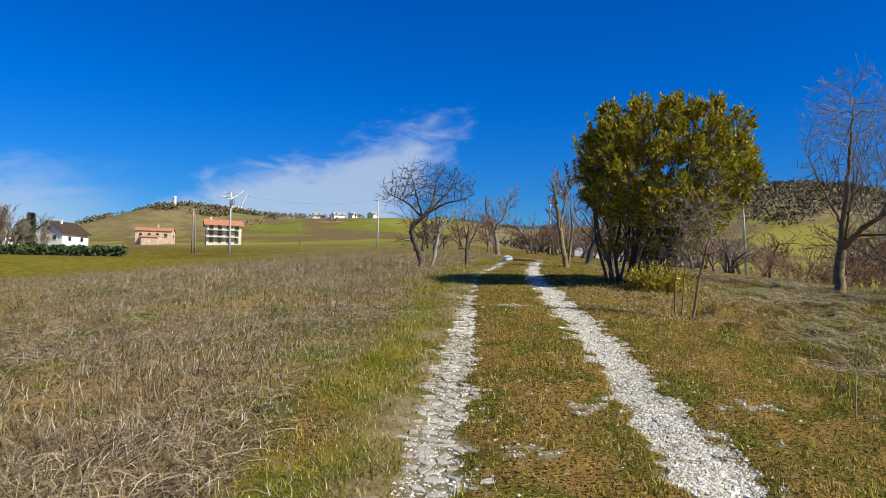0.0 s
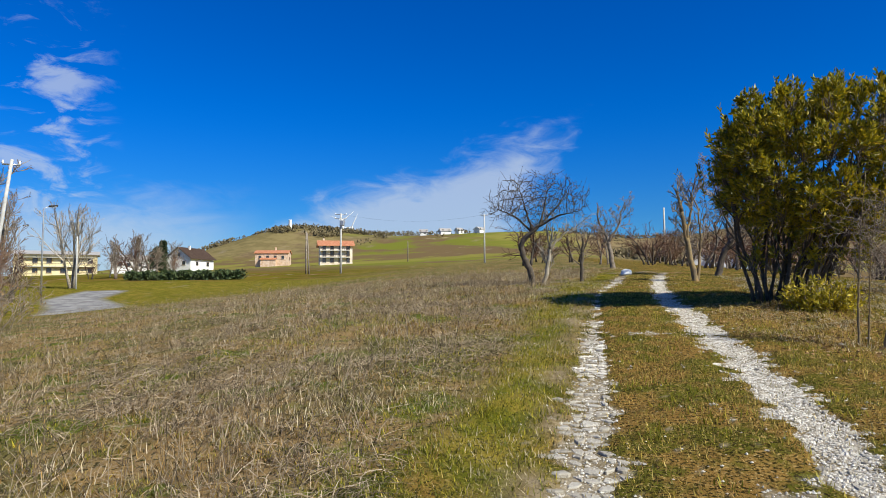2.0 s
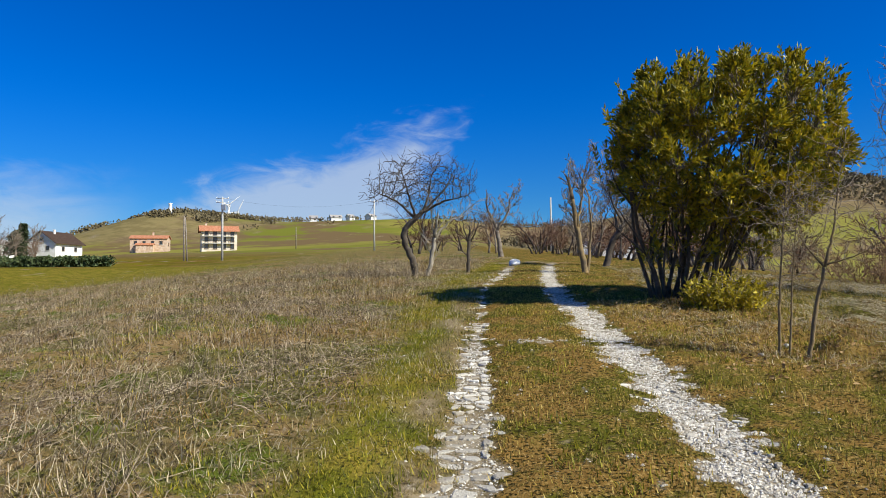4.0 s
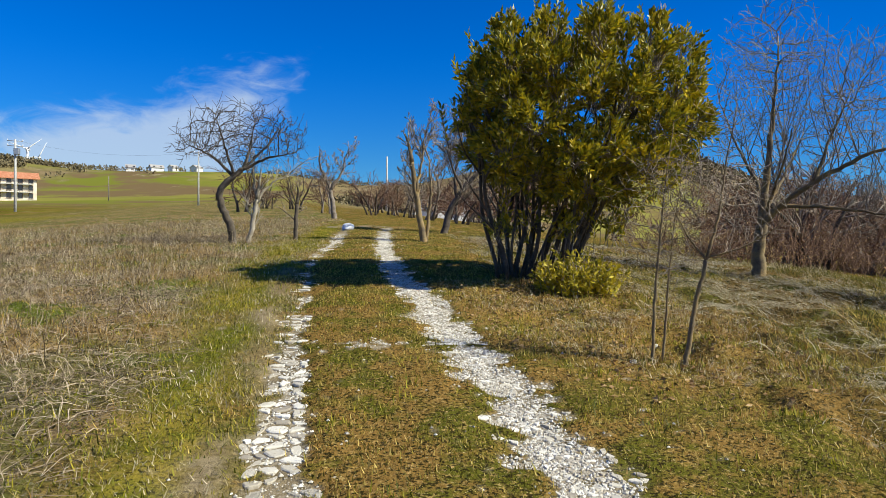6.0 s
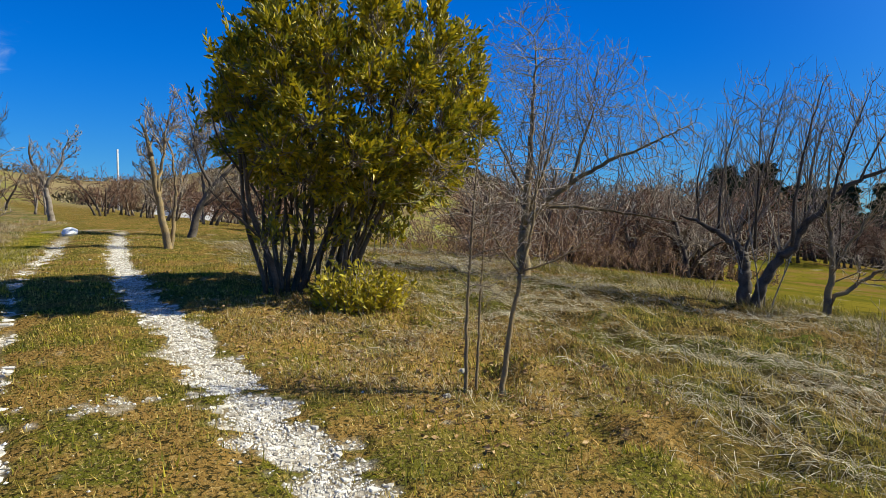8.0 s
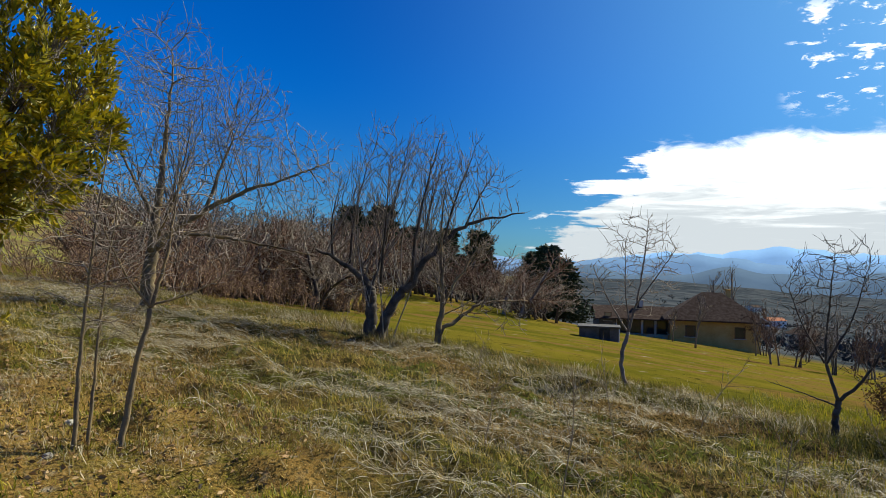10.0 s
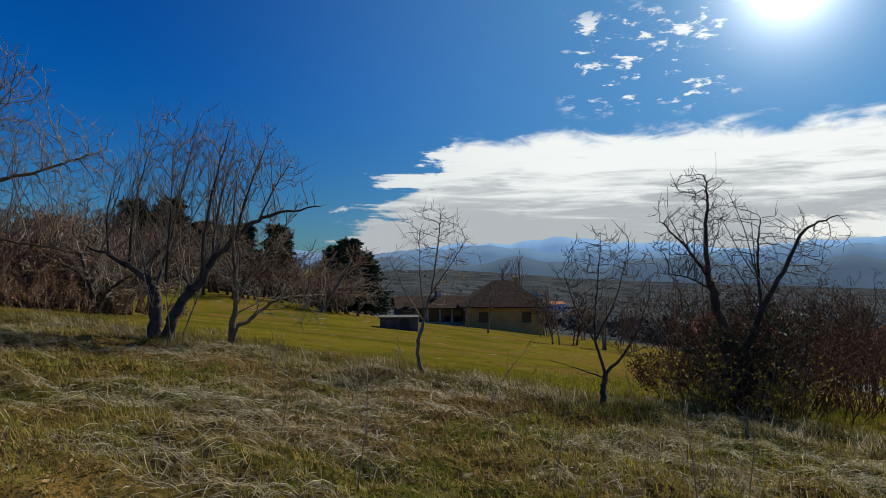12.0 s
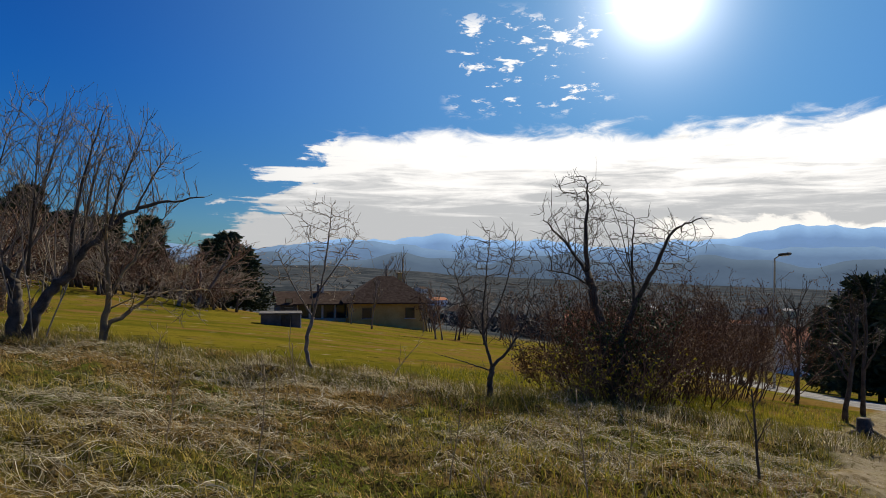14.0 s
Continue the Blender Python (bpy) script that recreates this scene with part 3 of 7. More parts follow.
def shrub_mass(name, x, y, label, seed, wide, high, stems, mats, category="shrub", group="", lean=0.5, leaf=None, thin=0.004, depth=2, stem=0.009):
    """A leafless thicket: many stems from one spread base."""
    rng = np.random.default_rng(seed)
    ob = thing(name, x, y, label, category, group)
    found = []
    st = dict(STYLE, wander=0.2, lift=0.08, kids=(5, 4, 2), first=0.25, angle=40, ratio=0.5, thin=thin)
    for _ in range(stems):
        a, r = rng.uniform(0, 2 * np.pi), wide * math.sqrt(rng.uniform(0, 1)) * 0.5
        dx, dy = r * math.cos(a), r * math.sin(a)
        way = (dx / wide * lean * 2 + rng.normal(0, 0.25), dy / wide * lean * 2 + rng.normal(0, 0.25), 1)
        grow(rng, (dx, dy, hz(x + dx, y + dy) - hz(x, y) - 0.05), way, high * rng.uniform(0.5, 1.0), stem * high, depth, st, found)
    tagged(part("branching", tubes("branching", [(p, r) for v, p, r in found], 3, mats[1]), ob), kind="stuff")
    if leaf:
        pts = np.concatenate([p[1:] for v, p, r in found if v >= 1])
        pts = pts[rng.integers(0, len(pts), leaf[1])] + rng.normal(0, 0.05, (leaf[1], 3))
        w = rng.normal(size=(leaf[1], 3)) + [0, 0, 0.3]
        part("foliage", leaves("foliage", pts, w / np.linalg.norm(w, axis=1, keepdims=True), leaf[2], leaf[2] * 0.3, leaf[0], rng), ob)
    return ob


def evergreen_bush():
    """The big many-stemmed evergreen beside the track."""
    rng = np.random.default_rng(5)
    bx, by = 3.75, 13.55
    ob = thing("evergreen_bush", bx, by, "tall many-stemmed evergreen bush with glossy yellow-green leaves", "bush")
    ob.rotation_euler = (0, 0, radians(-20))
    z0 = hz(bx, by)
    mid, half = np.array([0.63, -0.15, 2.2]), np.array([1.48, 1.3, 1.15])
    # lumps of foliage fill a broad crown whose skirt hangs lower away from the track
    lumps = []
    for _ in range(5000):
        u = rng.uniform(-1, 1, 3)
        r = (abs(u[0]) ** 2.6 + abs(u[1]) ** 2.2 + abs(u[2]) ** 3.0)
        if r > 1 or r < 0.12:
            continue
        c = mid + u * half
        low = 1.7 - 0.3 * (c[0] + 1.0)
        if c[2] < low or (c[2] < low + 0.5 and rng.uniform() < 0.35):
            continue
        if all(np.linalg.norm(c - q) > 0.44 for q in lumps):
            lumps.append(c)
    C, Wy, Sh = [], [], []

    def spray(s, d, ln, m, spread):
        """A leafy shoot: leaves all round it, pointing up along it."""
        Sh.append((np.array([s - d * 0.2, s, s + d * ln]), np.array([0.006, 0.004, 0.002])))
        t = np.linspace(0.05, 1, m)[:, None] + rng.normal(0, 0.03, (m, 1))
        a = np.arange(m) * 2.4 + rng.uniform(0, 6)
        e1 = unit(np.cross(d, (0.3, 0.9, 0.1)))
        e2 = np.cross(d, e1)
        w = d + (np.cos(a)[:, None] * e1 + np.sin(a)[:, None] * e2) * spread * rng.uniform(0.6, 1.3, (m, 1)) + rng.normal(0, 0.15, (m, 3))
        C.append(s + d * t * ln)
        Wy.append(w / np.linalg.norm(w, axis=1, keepdims=True))

    for c in lumps:
        outw = unit((c - mid) / half)
        size = rng.uniform(0.75, 1.25)
        for _ in range(int(26 * size)):
            ball = unit(rng.normal(size=3) + outw * 0.6 + [0, 0, 0.3])
            s = c + ball * 0.2 * size * rng.uniform(0.5, 1.0)
            d = unit(ball * 0.7 + outw * 0.25 + np.array([0, 0, 0.6]) + rng.normal(0, 0.2, 3))
            spray(s, d, rng.uniform(0.12, 0.26), 14, 0.8)
    # tall shoots that break the outline
    for px, pz, k in ((-0.6, 3.35, 9), (-0.3, 3.1, 5), (0.15, 3.5, 10), (0.42, 3.55, 10), (0.85, 3.25, 6), (1.2, 3.4, 8), (1.62, 3.42, 10), (1.85, 3.1, 7), (2.0, 2.75, 6), (-0.9, 2.5, 8), (-0.8, 2.9, 6), (2.0, 2.0, 6)):
        for _ in range(k):
            s = np.array([px, rng.uniform(-0.8, 0.5), pz - 0.5]) + rng.normal(0, 0.10, 3)
            spray(s, unit(np.array([0.14 * (px - 0.6), 0, 1.0]) + rng.normal(0, 0.13, 3)), rng.uniform(0.3, 0.55), 22, 0.6)
    # sparse dark sprays among the stems
    for _ in range(170):
        s = np.array([rng.uniform(-0.55, 1.3), rng.uniform(-0.5, 0.5), rng.uniform(0.5, 1.5)])
        spray(s, unit(rng.normal(0, 0.5, 3) + [0, 0, 1]), 0.22, 10, 0.8)
    part("foliage", leaves("foliage", np.concatenate(C), np.concatenate(Wy), 0.098, 0.019, M_LEAF, rng), ob, "glossy yellow-green leaves")
    tagged(part("branching", tubes("branching", Sh, 3, M_BARK), ob), kind="stuff")
    # stems fan out of one stool and fork
    for k in range(26):
        sx = -0.5 + 1.15 * (k + rng.uniform(0, 1)) / 26
        sy = rng.uniform(-0.35, 0.35)
        lean = 0.42 + 1.25 * (sx - 0.05) + rng.normal(0, 0.22)
        top = rng.uniform(1.9, 2.9)
        if k == 0:
            sx, sy, lean, top = -0.5, -0.1, -0.45, 2.5
        n = 11
        s = np.linspace(0, 1, n)
        wob = rng.uniform(0, 6, 2)
        p = np.stack([sx + lean * s ** 1.25 + 0.05 * np.sin(s * 9 + wob[0]), sy * (1 + 1.4 * s) + 0.05 * np.sin(s * 7 + wob[1]), -0.06 + s * top], 1)
        r0 = rng.uniform(0.018, 0.042)
        stem = part("stem", tubes("stem", [(p, np.linspace(r0, r0 * 0.35, n))], 7, M_BARK_DARK), ob)
        for _ in range(4):
            i = rng.integers(3, n - 1)
            fork = bend(rng, p[i], unit(p[i] - p[i - 1]) + rng.normal(0, 0.5, 3) * [1, 1, 0.3], rng.uniform(0.5, 1.0), 6, 0.12, 0.08)
            part("fork", tubes("fork", [(fork, np.linspace(r0 * 0.5, 0.004, 6))], 5, M_BARK_DARK), stem)
    return ob


def low_bush():
    rng = np.random.default_rng(8)
    x, y = 3.88, 12.3
    ob = thing("low_bush", x, y, "low yellow-green bush at the foot of the evergreen", "bush")
    C, Wy, Sh = [], [], []
    for _ in range(190):
        a, r = rng.uniform(0, 2 * np.pi), math.sqrt(rng.uniform(0, 1))
        s = np.array([0.42 * r * math.cos(a), 0.35 * r * math.sin(a), -0.03])
        d = unit(np.array([s[0] * 0.9, s[1] * 0.9, 1]) + rng.normal(0, 0.25, 3))
        ln = rng.uniform(0.28, 0.72) * (1.1 - 0.45 * r)
        Sh.append((np.array([s, s + d * ln * 0.5, s + d * ln]), np.array([0.006, 0.004, 0.002])))
        m = 16
        t = rng.uniform(0.2, 1, (m, 1))
        w = d * 0.5 + rng.normal(0, 0.6, (m, 3))
        C.append(s + d * t * ln)
        Wy.append(w / np.linalg.norm(w, axis=1, keepdims=True))
    part("foliage", leaves("foliage", np.concatenate(C), np.concatenate(Wy), 0.075, 0.018, M_LEAF_YELLOW, rng), ob)
    tagged(part("branching", tubes("branching", Sh, 3, M_BARK), ob), kind="stuff")


def conifer(name, x, y, high, wide, seed, label, group=""):
    """A dark layered conifer: trunk and drooping, needled boughs."""
    rng = np.random.default_rng(seed)
    ob = thing(name, x, y, label, "tree", group)
    part("trunk", tubes("trunk", [(np.array([[0, 0, -0.2], [0, 0, high * 0.5], [0, 0, high]]), np.array([0.025, 0.018, 0.004]) * high)], 7, M_BARK_DARK), ob)
    C, Wy, B = [], [], []
    n = int(70 + high * 5)
    for k in range(n):
        h = 0.08 + 0.9 * (k + rng.uniform(0, 1)) / n
        reach = wide * (1 - h) ** 0.75 * rng.uniform(0.6, 1.15) + 0.04 * high * rng.uniform(0.3, 1)
        a = rng.uniform(0, 2 * np.pi)
        d = np.array([math.cos(a), math.sin(a), rng.uniform(0.0, 0.35)])
        root = np.array([0, 0, h * high])
        tip = root + d * reach
        B.append((np.array([root, (root + tip) / 2 + [0, 0, 0.05 * reach], tip]), np.array([0.006, 0.004, 0.002]) * high))
        m = 52
        t = rng.uniform(0.15, 1, (m, 1)) ** 0.8
        pos = root + (tip - root) * t + rng.normal(0, 0.10 * reach + 0.02 * high, (m, 3)) * [1, 1, 0.45]
        w = d + rng.normal(0, 0.5, (m, 3)) + [0, 0, -0.1]
        C.append(pos)
        Wy.append(w / np.linalg.norm(w, axis=1, keepdims=True))
    tagged(part("boughs", tubes("boughs", B, 3, M_BARK_DARK), ob), kind="stuff")
    part("needles", leaves("needles", np.concatenate(C), np.concatenate(Wy), 0.075 * high, 0.014 * high, M_NEEDLE, rng), ob)
    return ob

# ---- buildings, poles, small built things ----
def box_mesh(name, parts, mat, bevel=0.0):
    """One mesh of boxes (cx, cy, cz, sx, sy, sz)."""
    bm = bmesh.new()
    for cx, cy, cz, sx, sy, sz in parts:
        bmesh.ops.create_cube(bm, size=1.0, matrix=Matrix.Translation((cx, cy, cz)) @ Matrix.Diagonal((sx, sy, sz, 1)))
    if bevel:
        bmesh.ops.bevel(bm, geom=bm.edges[:], offset=bevel, segments=1, affect="EDGES")
    me = bpy.data.meshes.new(name)
    bm.to_mesh(me)
    bm.free()
    me.materials.append(mat)
    return me


def roof_mesh(name, w, d, rise, over, mat, hip=0.0, thick=0.18):
    """A pitched roof, ridge along x; hip draws the ridge's ends in."""
    W_, D_ = w / 2 + over, d / 2 + over
    ridge = max(W_ - hip * D_, 0.3)
    drop = rise * over / (d / 2)
    v, f = [], []
    for dz in (0, -thick):
        v += [(-W_, -D_, -drop + dz), (W_, -D_, -drop + dz), (W_, D_, -drop + dz), (-W_, D_, -drop + dz), (-ridge, 0, rise + dz), (ridge, 0, rise + dz)]
    f = [(0, 1, 5, 4), (2, 3, 4, 5), (1, 2, 5), (3, 0, 4), (6, 10, 11, 7), (8, 11, 10, 9), (7, 11, 8), (9, 10, 6), (0, 6, 7, 1), (1, 7, 8, 2), (2, 8, 9, 3), (3, 9, 6, 0)]
    if not hip:
        # open gable ends
        f = [q for q in f if len(q) == 4 and q not in ((1, 7, 8, 2), (3, 9, 6, 0))] + [(1, 7, 11, 5), (5, 11, 8, 2), (0, 4, 10, 6), (4, 3, 9, 10)]
    me = bpy.data.meshes.new(name)
    me.from_pydata(v, [], f)
    me.materials.append(mat)
    me.update()
    return me


def window(parent, x, y, z, w, h, face, shutters=False):
    """A recessed-looking window: frame, pane and sill. face: (nx, ny) of the wall."""
    nx, ny = face
    across = abs(ny) > 0.5
    def bx(cx, cz, sw, sh, out, deep):
        return (cx if across else x + nx * out, y + ny * out if across else cx, cz, sw if across else deep, deep if across else sw, sh)
    c = x if across else y
    ob = part("window", box_mesh("window_frame", [bx(c - w / 2, z, 0.1, h, 0.03, 0.1), bx(c + w / 2, z, 0.1, h, 0.03, 0.1), bx(c, z + h / 2, w + 0.1, 0.1, 0.03, 0.1), bx(c, z - h / 2, w + 0.1, 0.1, 0.03, 0.1)], M_SHUTTER), parent)
    part("pane", box_mesh("pane", [bx(c, z, w - 0.08, h - 0.08, 0.01, 0.04)], M_GLASS), ob)
    part("sill", box_mesh("sill", [bx(c, z - h / 2 - 0.09, w + 0.35, 0.08, 0.08, 0.22)], M_CONCRETE), ob)
    if shutters:
        part("shutter", box_mesh("shutter", [bx(c - w * 0.8, z, w * 0.5, h, 0.04, 0.06), bx(c + w * 0.8, z, w * 0.5, h, 0.04, 0.06)], M_SHUTTER), ob)


def house(name, x, y, turn, size, label, wall_mat, roof_mat, rise, over=0.5, hip=0.0, wins=(), balconies=(), chimneys=(), z=None, annex=(), sink=1.5, group=""):
    """A house of w x d x h with a pitched roof; wins: (face, along, height, w, h); balconies: (face, along, height, length)."""
    w, d, h = size
    ob = new(name)
    ob.matrix_world = pose(x, y, hz(x, y) if z is None else z, 0, 0, turn)
    tagged(ob, label, "house", group)
    walls = part("wall", box_mesh("wall", [(0, 0, h / 2 - sink / 2, w, d, h + sink)] + [(ax, ay, ah / 2 - sink / 2, aw, ad, ah + sink) for ax, ay, aw, ad, ah in annex], wall_mat, 0.03), ob)
    # gable ends
    if not hip:
        me = bpy.data.meshes.new("gable")
        v = [(sx * (w / 2 - 0.004), sy * d / 2, h) for sx in (-1, 1) for sy in (-1, 1)] + [(sx * (w / 2 - 0.004), 0, h + rise - 0.06) for sx in (-1, 1)]
        me.from_pydata(v, [], [(0, 1, 4), (2, 5, 3), (0, 4, 5, 2), (1, 3, 5, 4)])
        me.materials.append(wall_mat)
        part("gable", me, ob)
    roof = part("roof", roof_mesh("roof", w, d, rise, over, roof_mat, hip), ob)
    roof.location = (0, 0, h + 0.02)
    for ax, ay, aw, ad, ah in annex:
        r = part("annex_roof", roof_mesh("annex_roof", aw, ad, rise * 0.45, 0.3, roof_mat), ob)
        r.location = (ax, ay, ah + 0.02)
    for cx, cy, cz in chimneys:
        ch = part("chimney", box_mesh("chimney", [(cx, cy, cz, 0.6, 0.6, 1.4), (cx, cy, cz + 0.75, 0.8, 0.8, 0.12)], wall_mat, 0.02), ob)
    sides = {"s": (0, -1), "n": (0, 1), "e": (1, 0), "w": (-1, 0)}
    for face, along, zc, ww, wh in wins:
        nx, ny = sides[face]
        window(ob, along if ny else nx * w / 2, ny * d / 2 if ny else along, zc, ww, wh, (nx, ny))
    for face, along, zc, ln in balconies:
        nx, ny = sides[face]
        slab = [(along, ny * (d / 2 + 0.65), zc, ln, 1.3, 0.18)]
        b = part("balcony", box_mesh("balcony", slab, M_CONCRETE, 0.02), ob)
        part("railing", box_mesh("railing", [(along, ny * (d / 2 + 1.25), zc + 1.0, ln, 0.06, 0.08), (along, ny * (d / 2 + 1.25), zc + 0.55, ln, 0.04, 0.05)] + [(along - ln / 2 + ln * i / 12, ny * (d / 2 + 1.25), zc + 0.5, 0.05, 0.05, 1.0) for i in range(13)], M_DARKMETAL), b)
    return ob


def pole(name, x, y, high, radius, mat, label, lean=(0, 0), arms=(), z=None, group="utility poles"):
    """A tapering pole; arms: (height, length, turn) cross-arms with insulators."""
    ob = thing(name, x, y, label, "pole", group, z=z)
    pts = np.array([[0, 0, -0.6], [lean[0] * 0.5, lean[1] * 0.5, high * 0.5], [lean[0], lean[1], high]])
    part("shaft", tubes("shaft", [(pts, np.array([radius, radius * 0.85, radius * 0.65]))], 10, mat), ob)
    for hh, ln, turn in arms:
        a = radians(turn)
        ux, uy = math.cos(a) * ln / 2, math.sin(a) * ln / 2
        f = hh / high
        c = np.array([lean[0] * f, lean[1] * f, hh])
        arm = part("cross_arm", tubes("cross_arm", [(np.array([c - [ux, uy, 0], c, c + [ux, uy, 0]]), np.array([0.05, 0.05, 0.05]))], 4, M_STEEL), ob)
        for s in (-0.95, 0.0, 0.95):
            b = c + np.array([ux * s, uy * s, 0])
            part("insulator", tubes("insulator", [(np.array([b, b + [0, 0, 0.12], b + [0, 0, 0.25]]), np.array([0.05, 0.07, 0.03]))], 6, M_WHITE), arm)
    return ob


def wire(name, a, b, sag, label):
    s = np.linspace(0, 1, 13)[:, None]
    a, b = np.array(a), np.array(b)
    p = a + (b - a) * s
    p[:, 2] -= (4 * sag * s * (1 - s))[:, 0]
    ob = new(name, tubes(name, [(p, np.full(13, 0.007))], 4, M_DARKMETAL))
    return tagged(ob, label, "cable", "overhead cables")


def street_lamp(x, y, high, toward, label, z=None):
    ob = thing("street_lamp", x, y, label, "street lamp", "street lamps", z=z)
    ux, uy = math.cos(radians(toward)), math.sin(radians(toward))
    p = np.array([[0, 0, -0.4], [0, 0, high * 0.55], [0.02 * ux, 0.02 * uy, high * 0.97], [0.5 * ux, 0.5 * uy, high]])
    part("post", tubes("post", [(p, np.array([0.09, 0.07, 0.05, 0.04]))], 10, M_STEEL), ob)
    head = part("lamp_head", box_mesh("lamp_head", [(0, 0, 0, 0.75, 0.34, 0.14)], M_DARKMETAL, 0.05), ob)
    head.matrix_local = pose(0.75 * ux, 0.75 * uy, high + 0.02, 0, -6, toward)
    lens = part("lens", box_mesh("lens", [(0, 0, -0.08, 0.5, 0.24, 0.04)], M_WHITE, 0.01), head)


def wind_turbine(x, y, z, hub, blade, turn, spin, label):
    ob = thing("wind_turbine", x, y, label, "wind turbine", "wind turbines", z=z)
    part("tower", tubes("tower", [(np.array([[0, 0, -3], [0, 0, hub * 0.5], [0, 0, hub]]), np.array([0.035, 0.028, 0.02]) * hub)], 12, M_WHITE), ob)
    nac = part("nacelle", box_mesh("nacelle", [(0, 0, 0, 0.06 * hub, 0.14 * hub, 0.06 * hub)], M_WHITE, 0.01 * hub), ob)
    nac.matrix_local = pose(0, 0, hub, 0, 0, turn)
    for k in range(3):
        a = radians(spin + 120 * k)
        d = np.array([math.cos(a), 0, math.sin(a)])
        pts = np.array([d * 0.0, d * blade * 0.25, d * blade * 0.6, d * blade]) + [0, -0.09 * hub, 0]
        bl = part("blade", tubes("blade", [(pts, np.array([0.02, 0.035, 0.022, 0.006]) * blade)], 6, M_WHITE), ob)
        bl.matrix_local = pose(0, 0, hub, 0, 0, turn)

# ---- the things, place by place ----
def shaped_tree(name, x, y, label, seed, paths, mats, style=None, depth=3, kids=9, reach=1.2, first=0.35, up=0.5, group="", scale=1.0, thick=0.85):
    """A leafless tree on hand-drawn trunks. paths: (points, base radius, tip radius)."""
    rng = np.random.default_rng(seed)
    ob = thing(name, x, y, label, "tree", group)
    st = dict(STYLE, **(style or {}))
    found = []
    for pts, r0, r1 in paths:
        ctrl = np.array(pts, dtype=np.float64)
        ctrl = ctrl * scale
        s = np.linspace(0, len(ctrl) - 1, 4 * len(ctrl))
        line = np.stack([np.interp(s, np.arange(len(ctrl)), ctrl[:, k]) for k in range(3)], 1)
        for _ in range(2):
            line[1:-1] = 0.5 * line[1:-1] + 0.25 * (line[2:] + line[:-2])
        line += rng.normal(0, 0.012, line.shape)
        rad = np.linspace(r0, r1, len(line)) * thick
        found.append((0, line, rad))
        for k in range(kids):
            f = first + (1 - first) * (k + rng.uniform(0, 1)) / kids
            i = min(int(f * (len(line) - 1)), len(line) - 2)
            d = unit(line[i + 1] - line[i])
            side = unit(np.cross(d, rng.normal(size=3)))
            way = unit(d * 0.5 + side * 0.9 + np.array([0, 0, up]))
            grow(rng, line[i], way, reach * rng.uniform(0.6, 1.2) * (1.2 - 0.5 * f), rad[i] * rng.uniform(0.2, 0.36), depth - 1, st, found, 1)
        grow(rng, line[-1], unit(line[-1] - line[-3]), reach * 0.9, r1, depth - 1, st, found, 1)
    put_branches(ob, found, *mats)
    return ob


